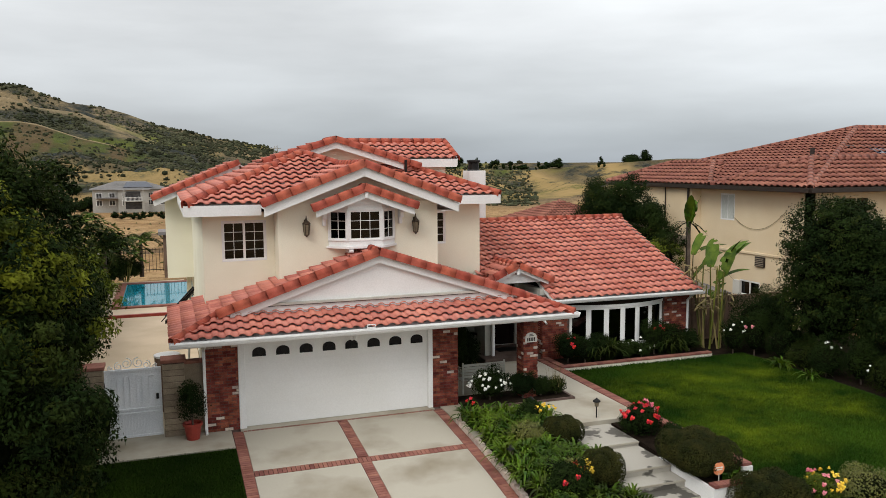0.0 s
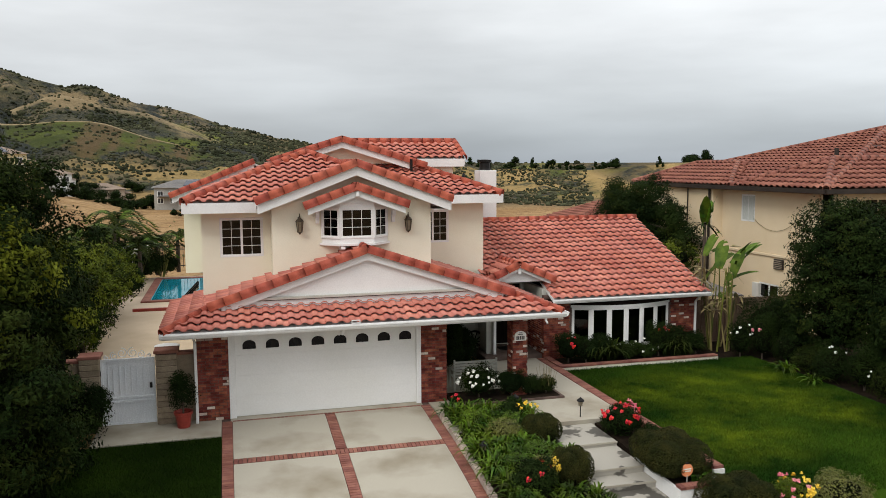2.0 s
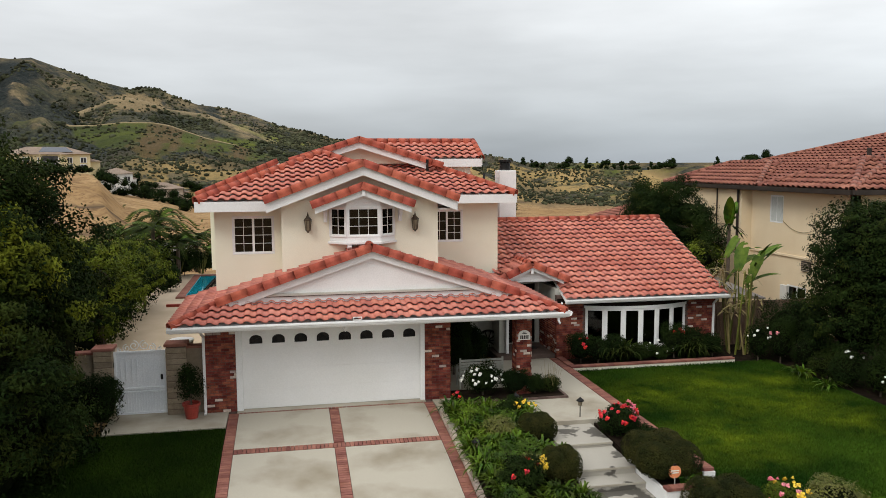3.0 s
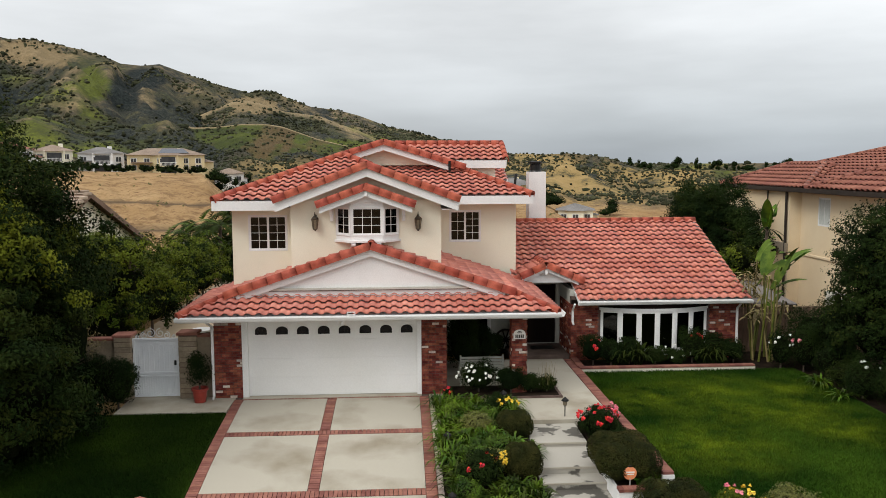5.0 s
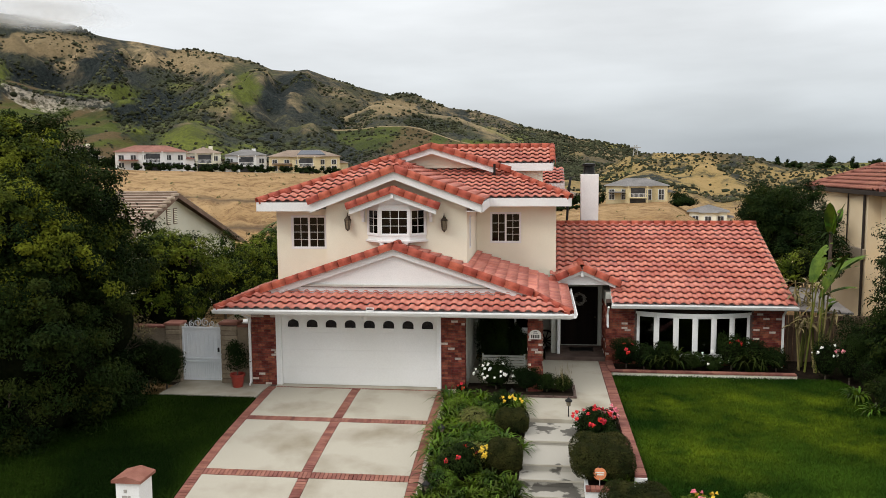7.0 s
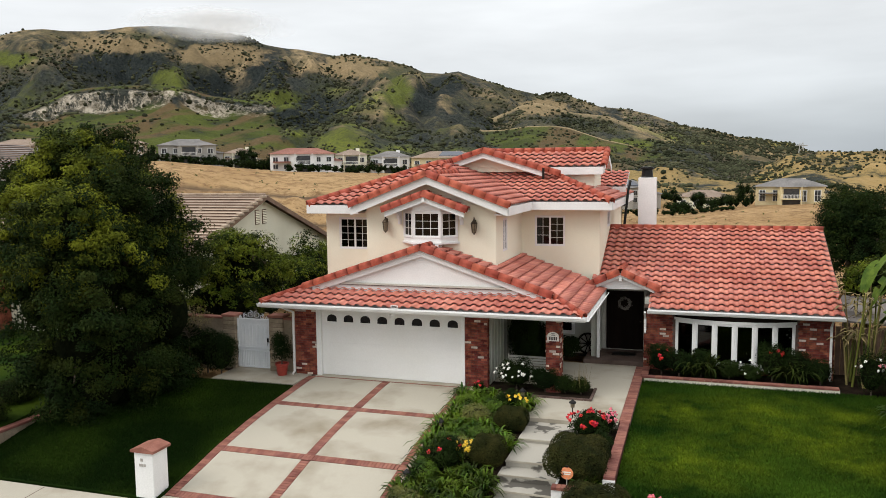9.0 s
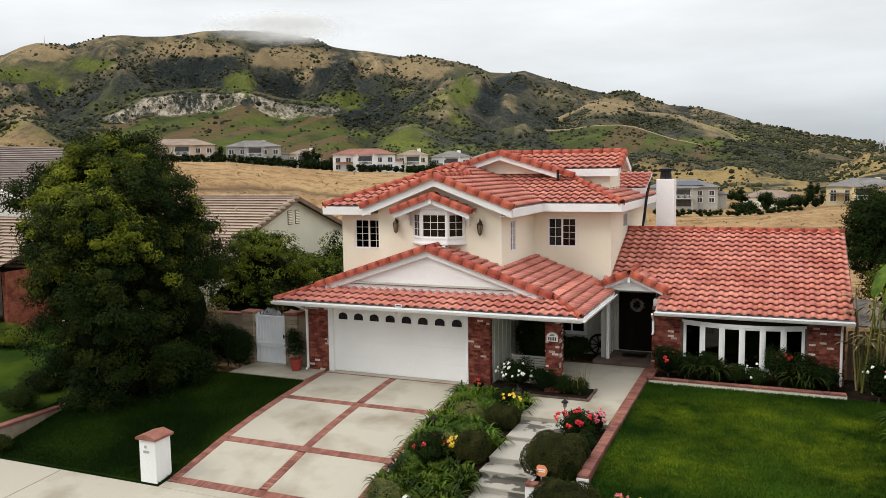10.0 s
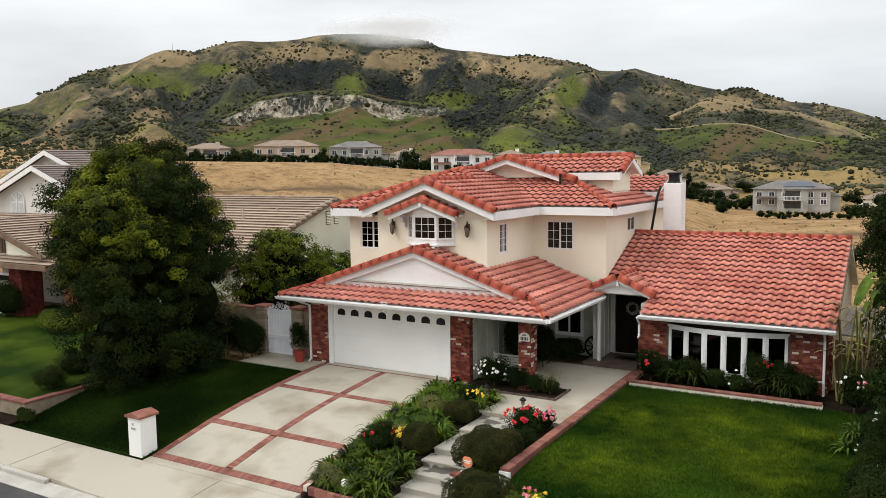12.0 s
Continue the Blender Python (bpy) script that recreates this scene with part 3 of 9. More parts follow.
EASTHILL = [(-60, 0.004), (-45, 0.002), (-34, 0.004), (-28.8, -0.0024), (-26.4, -0.0055), (-23.7, -0.0094), (-21.2, -0.0076), (-19.9, -0.0073), (-17.6, -0.0071), (-16.4, -0.0057), (-15.5, -0.0005), (-14.5, 0.0062), (-13.4, 0.0103), (-11.6, 0.0133), (-9.4, 0.0118), (-8.3, 0.0134), (-7.2, 0.0129), (-5.7, 0.0084), (-5.2, 0.0009), (-2.7, -0.012), (2, -0.02)]
# spurs that run down from the crest: (bearing, rise per metre) along each
SPURS = [[(48.7, 0.143), (47, 0.131), (45.1, 0.133), (44, 0.127), (43.3, 0.114), (42.2, 0.102)],
         [(50.1, 0.13), (50.9, 0.111), (50.7, 0.091), (50.2, 0.0715), (49.9, 0.053)],
         [(53.6, 0.106), (55.3, 0.0935), (56.7, 0.085), (57.9, 0.071), (58.9, 0.061)],
         [(52.1, 0.107), (53.8, 0.084), (54.1, 0.067), (55.8, 0.051), (56.4, 0.039)],
         [(53.8, 0.084), (52.2, 0.065), (50.3, 0.0675), (49.2, 0.051)],
         [(39, 0.160), (38.3, 0.148), (36.3, 0.140), (35.1, 0.142), (33.4, 0.147), (31.7, 0.1435), (29.9, 0.126)]]
SPURS += [[(45.1, 0.150), (44.2, 0.140), (41.4, 0.131), (40, 0.1415), (38.3, 0.148)],
          [(36.6, 0.1355), (36.4, 0.1145), (34.7, 0.097)],
          [(27.7, 0.1416), (26.2, 0.127), (24, 0.107), (21.9, 0.089), (21.4, 0.070), (19.2, 0.057), (17.1, 0.044)],
          [(24, 0.1346), (22.3, 0.111), (20.6, 0.089), (19.4, 0.067)],
          [(16.4, 0.115), (17.5, 0.091), (17.8, 0.071), (17.1, 0.049)],
          [(14.5, 0.102), (13.6, 0.085), (11.8, 0.075)],
          [(28.4, 0.134), (29.4, 0.113), (28.5, 0.092), (26.5, 0.07), (24.5, 0.044)],
          [(19, 0.115), (19.4, 0.099), (18.3, 0.083)]]
PLATEAU = [(-50, -9.0), (-12, -8.0), (-9, -2.6), (-4, -3.4), (0, -5.0), (3, -5.2), (8.5, -4.8), (11, -2.2), (13, -0.8), (14.5, 4.5), (28, 6.0), (36, 8.6), (48, 9.4), (70, 6.0)]
HUB = (9.5, -2.5)


def plan(az, r):
    return HUB[0] - r * math.sin(radians(az)), HUB[1] + r * math.cos(radians(az))


FAR = 650.0


def far_tent(az, r):
    """The mountain as a plain slope up to its crest."""
    base = lerp_table(PLATEAU, az) - 3
    return base + (6.6 + FAR * lerp_table(SKYLINE, az) - base) * max(0.0, 1 - (FAR - r) / 340) ** 1.1


def spur_segments():
    """Each spur laid on the mountain's slope, as segments in the plan."""
    a, b = [], []
    for line in SPURS:
        at = []
        for az, rise in line:
            lo, hi = 320.0, FAR - 4
            for _ in range(30):
                mid = (lo + hi) / 2
                lo, hi = (mid, hi) if (far_tent(az, mid) - 6.6) / mid < rise else (lo, mid)
            at.append(plan(az, lo))
        a += at[:-1]
        b += at[1:]
    return np.array(a), np.array(b)


def line_set(a, b):
    d = b - a
    return a, d, (d ** 2).sum(1)


# ridges of the dry east hill, as (bearing, metres) from crest to foot
EAST_SPURS = [[(-8.6, 380), (-11.2, 345), (-12.6, 318), (-13.6, 285), (-13.9, 250)], [(-6.2, 380), (-7.4, 335), (-8.0, 290), (-8.2, 255)], [(-11.2, 345), (-10.4, 300), (-10.8, 260)], [(-17.5, 382), (-19.5, 345), (-22.0, 300)], [(-23, 382), (-26, 340), (-28.5, 290), (-29.5, 260)], [(-29, 382), (-32, 330)]]
EA = np.array([plan(*p) for line in EAST_SPURS for p in line[:-1]])
EB = np.array([plan(*p) for line in EAST_SPURS for p in line[1:]])
SPUR_SET, EAST_SET = line_set(*spur_segments()), line_set(EA, EB)


def spur_near(x, y, lines):
    """Metres to the nearest of the spur lines."""
    a, d, sq = lines
    p = np.array((x, y)) - a
    t = np.clip((p * d).sum(1) / sq, 0, 1)[:, None]
    return math.sqrt(((p - t * d) ** 2).sum(1).min())


# bearing, rise over the eye per metre, half widths of both: dry meadows, brushy draws and fresh green slopes of the mountain
MEADOWS = [(48.3, 0.136, 1.5, 0.010), (39.2, 0.143, 3.0, 0.008), (32.6, 0.136, 2.7, 0.012), (10.3, 0.072, 1.7, 0.009), (23.8, 0.124, 2.0, 0.012), (49.7, 0.067, 1.4, 0.009)]
DRAWS = [(38.7, 0.119, 2.8, 0.018), (29.5, 0.118, 1.5, 0.027), (18.8, 0.081, 1.1, 0.021), (17.2, 0.101, 1.4, 0.011), (34.0, 0.094, 2.3, 0.020), (26.9, 0.069, 2.4, 0.021)]
GREENS = [(45.4, 0.122, 1.4, 0.008), (50.2, 0.109, 1.3, 0.007), (35.9, 0.103, 1.0, 0.015), (28.7, 0.085, 1.3, 0.011), (20.5, 0.092, 1.0, 0.017), (4.7, 0.024, 2.5, 0.008)]


def cover(patches, az, r, z):
    """How deep a place on the mountain lies inside the nearest of these patches, 0 to 1."""
    if r < 330 or not 0 < az < 54:
        return 0.0
    q = (z - 6.6) / r
    return max(math.exp(-0.7 * (((az - a) / da) ** 2 + ((q - b) / db) ** 2)) for a, b, da, db in patches)


def hill_info(az, r):
    """Land r metres from the street at a bearing left of north: height, how much of a spur it is, how bare, how lush, whether a track runs there, and how grassy."""
    x, y = plan(az, r)
    if r < 52 or abs(az) > 100:
        return (yard_z(x, y) if y < 60 else 0) - 0.3, 0.5, 0.0, 0.0, 0.0, 0.0
    nz = noise.fractal(Vector((x, y, 0)) * 0.018, 1.0, 2.1, 5)
    pl = lerp_table(PLATEAU, az)
    z, track = -0.3 + (-5.5 + 0.3) * smooth(52, 78, r), 0.0
    if 78 < r <= 300:
        # graded bank with two tracks and washed gullies up to the house pads
        s = smooth(90, 178, r)
        wob = 0.05 * math.sin(az * 0.21 + 1) + 0.02 * nz
        rill = noise.ridged_multi_fractal(Vector((az * 0.55 + 0.6 * nz, r * 0.03, 11)), 0.9, 2.1, 4, 1.0, 2.0)
        t1, t2 = s - 0.60 - wob, s - 0.30 - 0.6 * wob
        track = max(math.exp(-(t1 / 0.036) ** 4), math.exp(-(t2 / 0.036) ** 4))
        lift = s - 0.045 * math.tanh(t1 / 0.03) * math.exp(-(t1 / 0.10) ** 2) - 0.045 * math.tanh(t2 / 0.03) * math.exp(-(t2 / 0.10) ** 2)
        z = -5.5 + (pl + 5.5) * lift + (nz * 1.2 + (rill - 1.0) * 0.7 * (1 - track)) * s * (1 - s) * 4
    # rolling brush-covered rise behind the lower lots
    roll = noise.fractal(Vector((x, y, 2)) * 0.03, 0.9, 2.2, 5) if r > 225 else 0.0
    rise = smooth(-6, 2, az) * smooth(14.5, 11.0, az) * smooth(236, 330, r) * (13.0 + 5.0 * roll)
    z += rise if r <= 300 else 0
    if r > 300:
        z = pl + rise - smooth(300, 340, r) * 3
    base = z
    eye = 6.6
    spur = 0.9
    if r > (232 if az < -3 else 300):
        ng = noise.ridged_multi_fractal(Vector((x * 0.008, y * 0.008, 3)), 0.9, 2.1, 6, 1.0, 2.0)
        gully = noise.ridged_multi_fractal(Vector((az * 0.20 + 0.5 * nz, r * 0.004, 7)), 0.9, 2.2, 6, 1.0, 2.0)
        spur = min(1.0, max(0.0, (0.45 * ng + 0.55 * gully - 0.45) / 1.1))
        if az > -3:
            spur = 0.55 * spur + 0.55 * math.exp(-(spur_near(x, y, SPUR_SET) / 22) ** 1.3)
        else:
            spur = 0.4 * spur + 0.62 * math.exp(-(spur_near(x, y, EAST_SET) / 15) ** 1.3)

    nf = noise.fractal(Vector((x, y, 5)) * 0.05, 0.9, 2.1, 5) if r > 200 else 0.0

    def crest(table, at, w0, w1, rough, cliff=0.0, edge=0.0, fine=0.03, grass=0.0):
        h = eye + at * lerp_table(table, az) - base
        if h <= 0:
            return -99, 0, 0, 0
        t = (r - at) / (w0 if r < at else w1)
        if abs(t) >= 1:
            return -99, 0, 0, 0
        bare = lush = 0.0
        if cliff and t < 0:
            ragged = 0.03 * nz
            up = (1 - cliff * smooth(0.05, 0.09, -t + ragged)) * (1 + t) ** 0.85
            bare = smooth(0.042, 0.055, -t + ragged) * smooth(0.12, 0.085, -t + ragged + 0.05 * nf) * min(1, cliff * 8)
            lush = smooth(0.08, 0.12, -t) + smooth(0.05, 0.02, -t)
        else:
            up = (1 - abs(t)) ** 1.05
        if edge:
            bare = -edge * smooth(0.055, 0.0, abs(t + 0.02 * nz))
            lush = 0.9 if table is KNOLL else 0.0
        keep = 1 - up ** 5
        g = grass * up ** 2.2 if table is SKYLINE else grass * smooth(0.15, 0.6, up)
        return base + h * up * (1 - rough * (1 - spur) * keep) + (nz * 0.04 + nf * fine) * h * up * keep, bare, lush, g

    cl = 0.20 * smooth(23, 26, az) * smooth(46, 43, az) * (1 - 0.55 * smooth(34, 31, az)) * (0.8 + 0.5 * nz)
    found = [(z, 0.0, 0.0, 0.0), crest(SKYLINE, FAR, 340, 900, 0.78, 0.0, 0.0, 0.06, 1.0), crest(CLIFF, 470, 150, 150, 0.25, max(cl, 0.0)), crest(KNOLL, 480, 140, 120, 0.06, 0.0, 1.0, 0.015), crest(MIDCREST, 560, 170, 130, 0.42, 0.0, 0.6, 0.04, 0.9), crest(EASTHILL, 380, 150, 500, 0.9, 0.0, 0.0, 0.12, 0.6)]
    z, bare, lush, grass = max(found)
    if z == found[0][0]:
        spur = 0.9
    return z, spur, bare, min(lush, 1.0), track, grass


def hill_z(az, r):
    return hill_info(az, r)[0]


def build_ground():
    azs = [-180 + 8 * i for i in range(10)] + [-100 + 5 * i for i in range(8)] + [-56 + 0.30 * i for i in range(400)] + [66 + 6 * i for i in range(6)] + [100 + 8 * i for i in range(10)]
    rs = [0.02] + [1.5 + 2.2 * i for i in range(23)] + [52 * 1.024 ** i for i in range(66)] + [250 + 2.2 * i for i in range(185)] + [660 * 1.05 ** i for i in range(24)]
    rs += [2500, 3200, 4500]
    verts, faces, spurs, rocks, east, greens, ways, grassy, meadows, draws, fresh = [], [], [], [], [], [], [], [], [], [], []
    for r in rs:
        for a in azs:
            z, spur, rock, green, way, dryg = hill_info(a, r) if r < 2400 else (-20, 0.5, 0.0, 0.0, 0.0, 0.0)
            grassy.append(dryg)
            meadows.append(cover(MEADOWS, a, r, z))
            draws.append(cover(DRAWS, a, r, z))
            fresh.append(cover(GREENS, a, r, z))
            verts.append((HUB[0] - r * math.sin(radians(a)), HUB[1] + r * math.cos(radians(a)), z))
            spurs.append(spur)
            rocks.append(rock)
            greens.append(green)
            ways.append(way)
            east.append(max(smooth(1, -6, a), 0.85 * smooth(14, 9, a) * smooth(390, 350, r)) * (0.25 + 0.75 * smooth(0.35, 0.62, spur)))
    n = len(azs)
    for i in range(len(rs) - 1):
        for j in range(n):
            k = (j + 1) % n
            faces.append((i * n + j, i * n + k, (i + 1) * n + k, (i + 1) * n + j))
    ob = raw("ground", verts, faces, hill_material(), None, "", True)
    for key, values in (("spur", spurs), ("bare", rocks), ("dry", east), ("lush", greens), ("track", ways), ("grassy", grassy), ("meadow", meadows), ("draw", draws), ("fresh", fresh)):
        at = ob.data.attributes.new(key, "FLOAT", "POINT")
        at.data.foreach_set("value", values)
    tagged(ob, "dry grassy hills and scrub-covered mountain beyond the lots", "hills", kind="structure")


def hill_material():
    m = bpy.data.materials.new("dry_hills")
    m.use_nodes = True
    n, l = m.node_tree.nodes, m.node_tree.links
    b = n["Principled BSDF"]
    geo = n.new("ShaderNodeNewGeometry")

    def ns(scale, detail=6, rough=0.6, z=1.0):
        mp = n.new("ShaderNodeMapping")
        mp.inputs["Scale"].default_value = (1, 1, z)
        l.new(geo.outputs["Position"], mp.inputs[0])
        t = n.new("ShaderNodeTexNoise")
        t.inputs["Scale"].default_value, t.inputs["Detail"].default_value, t.inputs["Roughness"].default_value = scale, detail, rough
        l.new(mp.outputs[0], t.inputs["Vector"])
        return t.outputs[0]

    def rng(src, lo, hi, a=0.0, c=1.0):
        r = n.new("ShaderNodeMapRange")
        r.inputs[1].default_value, r.inputs[2].default_value, r.inputs[3].default_value, r.inputs[4].default_value = lo, hi, a, c
        l.new(src, r.inputs[0])
        return r.outputs[0]

    def mix(f, c1, c2):
        x = n.new("ShaderNodeMix")
        x.data_type = "RGBA"
        for s, v in ((6, c1), (7, c2)):
            if isinstance(v, tuple):
                x.inputs[s].default_value = (*v, 1)
            else:
                l.new(v, x.inputs[s])
        l.new(f, x.inputs[0])
        return x.outputs[2]

    def math_(op, a, c):
        x = n.new("ShaderNodeMath")
        x.operation = op
        for s, v in ((0, a), (1, c)):
            if isinstance(v, float):
                x.inputs[s].default_value = v
            else:
                l.new(v, x.inputs[s])
        return x.outputs[0]

    sep = n.new("ShaderNodeSeparateXYZ")
    l.new(geo.outputs["Position"], sep.inputs[0])
    def lie(key):
        t = n.new("ShaderNodeAttribute")
        t.attribute_name = key
        return t.outputs["Fac"]

    far = rng(sep.outputs["Y"], 225.0, 262.0)
    fleck = rng(ns(0.55, 7, 0.8), 0.36, 0.64)
    dry = mix(rng(ns(0.05), 0.3, 0.7), (0.40, 0.245, 0.110), (0.58, 0.395, 0.205))
    dry = mix(rng(ns(0.30, 8, 0.75), 0.47, 0.64), dry, (0.24, 0.14, 0.065))
    tan = mix(fleck, (0.46, 0.345, 0.20), (0.25, 0.185, 0.098))
    dull = mix(rng(ns(0.014, 6, 0.6), 0.42, 0.58), (0.072, 0.082, 0.032), (0.165, 0.142, 0.078))
    dull = mix(fleck, (0.045, 0.048, 0.026), dull)
    fresh = mix(fleck, (0.205, 0.230, 0.036), (0.080, 0.095, 0.020))
    scrub = mix(fleck, (0.008, 0.012, 0.012), (0.060, 0.067, 0.058))
    spur = math_("ADD", lie("spur"), rng(ns(0.022, 10, 0.76), 0.25, 0.75, -0.34, 0.34))
    # olive brush all over, dark scrub in the hollows, dry grass on the high ground and along the spurs, fresh green in patches
    hill = mix(rng(ns(0.06, 9, 0.78), 0.40, 0.54), dull, scrub)
    hill = mix(rng(spur, 0.96, 0.58, 0.0, 0.92), hill, scrub)
    grass = math_("ADD", lie("grassy"), rng(ns(0.011, 8, 0.7), 0.3, 0.7, -0.42, 0.42))
    hill = mix(math_("MULTIPLY", rng(grass, 0.52, 0.90), rng(ns(0.09, 7, 0.75), 0.40, 0.60, 0.0, 0.9)), hill, mix(rng(ns(0.013, 5), 0.42, 0.60), tan, dull))
    hill = mix(math_("MULTIPLY", rng(spur, 0.88, 1.12), rng(ns(0.05, 9, 0.76), 0.40, 0.56, 0.0, 0.8)), hill, tan)
    # broad tan meadows high up and dark draws between them
    hill = mix(math_("MULTIPLY", rng(ns(0.0075, 6, 0.62), 0.545, 0.60), math_("MULTIPLY", rng(sep.outputs["Z"], 52.0, 78.0), rng(ns(0.12, 7, 0.8), 0.36, 0.50))), hill, tan)
    hill = mix(math_("MULTIPLY", rng(ns(0.0065, 7, 0.68), 0.47, 0.40), rng(sep.outputs["Z"], 22.0, 40.0, 0.0, 0.95)), hill, scrub)
    hill = mix(math_("MULTIPLY", rng(ns(0.0085, 5, 0.6), 0.53, 0.61), math_("MULTIPLY", rng(ns(0.08, 6, 0.7), 0.36, 0.54, 0.0, 0.85), rng(sep.outputs["Z"], 88.0, 60.0))), hill, fresh)
    def patch(key, low, high):
        return rng(math_("ADD", lie(key), rng(ns(0.045, 9, 0.78), 0.25, 0.75, -0.42, 0.42)), low, high)

    hill = mix(math_("MULTIPLY", patch("draw", 0.36, 0.62), rng(ns(0.16, 6, 0.8), 0.34, 0.46, 0.45, 1.0)), hill, mix(fleck, (0.006, 0.010, 0.012), (0.038, 0.046, 0.042)))
    hill = mix(patch("fresh", 0.36, 0.70), hill, mix(fleck, (0.135, 0.155, 0.030), (0.060, 0.074, 0.020)))
    hill = mix(math_("MULTIPLY", patch("meadow", 0.34, 0.56), rng(ns(0.22, 7, 0.8), 0.34, 0.44, 0.2, 0.85)), hill, mix(fleck, (0.33, 0.245, 0.14), (0.20, 0.15, 0.078)))
    # bluff foot: green slopes streaked with bare earth
    mp = n.new("ShaderNodeMapping")
    mp.inputs["Scale"].default_value = (0.075, 0.008, 0.008)
    l.new(geo.outputs["Position"], mp.inputs[0])
    st = n.new("ShaderNodeTexNoise")
    st.inputs["Scale"].default_value, st.inputs["Detail"].default_value = 1.0, 6
    l.new(mp.outputs[0], st.inputs["Vector"])
    lush = mix(rng(st.outputs[0], 0.48, 0.58), mix(rng(ns(0.03, 6), 0.4, 0.6), (0.040, 0.055, 0.014), (0.105, 0.130, 0.022)), (0.150, 0.098, 0.048))
    lush = mix(rng(fleck, 0.0, 1.0, 0.0, 0.55), lush, (0.040, 0.045, 0.018))
    hill = mix(math_("MULTIPLY", lie("lush"), rng(ns(0.06, 7, 0.7), 0.30, 0.42)), hill, lush)
    hill = mix(math_("MULTIPLY", lie("dry"), rng(ns(0.05, 8, 0.75), 0.57, 0.49)), hill, mix(rng(ns(0.05, 5), 0.35, 0.65), (0.42, 0.29, 0.125), (0.25, 0.19, 0.07)))
    # pale bare rock on the bluff, worn dry grass along the lower crests
    rock = mix(rng(ns(0.22, 8, 0.8), 0.44, 0.58), (0.52, 0.46, 0.37), (0.10, 0.085, 0.055))
    hill = mix(math_("MULTIPLY", rng(lie("bare"), 0.1, 0.8), rng(ns(0.11, 9, 0.85, 0.35), 0.46, 0.52)), hill, rock)
    hill = mix(math_("MULTIPLY", rng(lie("bare"), -0.1, -0.8), rng(ns(0.04, 6, 0.7), 0.34, 0.50)), hill, (0.34, 0.26, 0.15))
    near = mix(rng(ns(0.9, 5, 0.7), 0.56, 0.64), dry, (0.24, 0.14, 0.07))
    near = mix(math_("MULTIPLY", lie("track"), rng(ns(0.06, 5), 0.3, 0.45, 0.6, 1.0)), near, (0.13, 0.088, 0.055))
    col = mix(far, near, hill)
    l.new(col, b.inputs["Base Color"])
    b.inputs["Roughness"].default_value = 0.95
    b.inputs["Specular IOR Level"].default_value = 0.1
    bp = n.new("ShaderNodeBump")
    bp.inputs["Strength"].default_value, bp.inputs["Distance"].default_value = 1.0, 5.0
    l.new(ns(0.06, 9, 0.74), bp.inputs["Height"])
    l.new(bp.outputs[0], b.inputs["Normal"])
    return m


build_ground()


def hill_shrubs(n=72000):
    """Rounded shrubs scattered over the hills: dense in the hollows, sparse on grass."""
    rng = np.random.default_rng(11)
    phi = (1 + 5 ** 0.5) / 2
    ico = np.array([(-1, phi, 0), (1, phi, 0), (-1, -phi, 0), (1, -phi, 0), (0, -1, phi), (0, 1, phi), (0, -1, -phi), (0, 1, -phi), (phi, 0, -1), (phi, 0, 1), (-phi, 0, -1), (-phi, 0, 1)]) / math.hypot(1, phi)
    tri = np.array([(0, 11, 5), (0, 5, 1), (0, 1, 7), (0, 7, 10), (0, 10, 11), (1, 5, 9), (5, 11, 4), (11, 10, 2), (10, 7, 6), (7, 1, 8), (3, 9, 4), (3, 4, 2), (3, 2, 6), (3, 6, 8), (3, 8, 9), (4, 9, 5), (2, 4, 11), (6, 2, 10), (8, 6, 7), (9, 8, 1)])
    at = []
    for _ in range(n):
        az, r = rng.uniform(-24, 61), math.sqrt(rng.uniform(262 ** 2, 652 ** 2))
        z, spur, bare, lush, track, grass = hill_info(az, r)
        x, y = plan(az, r)
        clump = noise.fractal(Vector((x, y, 9)) * 0.022, 1.0, 2.0, 4)
        p = (1.35 - 1.2 * spur + 1.3 * clump - 0.4 * grass) * (1 - 0.85 * max(cover(MEADOWS, az, r, z), cover(GREENS, az, r, z)))
        p = p * (1 - 0.96 * lush) * (0.2 if abs(bare) > 0.3 else 1.0) + ((0.32 if az < 3 and r < 420 else 0.04) if lush < 0.5 else 0.012)
        if rng.random() < p:
            at.append((x, y, z, (rng.gamma(4, 0.14) + 0.3) * (0.62 if r < 400 else 1.0)))
    at = np.array(at)
    v = ico[None] * (1 + rng.uniform(-0.28, 0.28, (len(at), 12, 1))) * at[:, None, 3:4] * np.array([1, 1, 0.8]) * rng.uniform(0.75, 1.3, (len(at), 1, 3))
    v += at[:, None, :3] + np.array([0, 0, 0.25])
    f = tri[None] + 12 * np.arange(len(at))[:, None, None]
    ob = raw("hill_scrub", v.reshape(-1, 3).tolist(), f.reshape(-1, 3).tolist(), mat("chaparral", (0.022, 0.026, 0.014), (0.070, 0.072, 0.040), 0.05, 0.9, 0, 2, fine=0.2, spread=0.45, spec=0.05), None, "", True)
    tagged(ob, "dark chaparral shrubs scattered over the dry hills", "scrub", kind="stuff")


hill_shrubs()


def cloud_material():
    """Thin white vapour: denser in the middle of the bank, torn by noise, gone at its edge."""
    m = bpy.data.materials.new("cloud_vapour")
    m.use_nodes = True
    n, l = m.node_tree.nodes, m.node_tree.links
    n.clear()
    out = n.new("ShaderNodeOutputMaterial")
    co = n.new("ShaderNodeTexCoord")
    dist = n.new("ShaderNodeVectorMath")
    dist.operation = "LENGTH"
    flat = n.new("ShaderNodeMapping")
    flat.inputs["Scale"].default_value = (1, 0, 1)
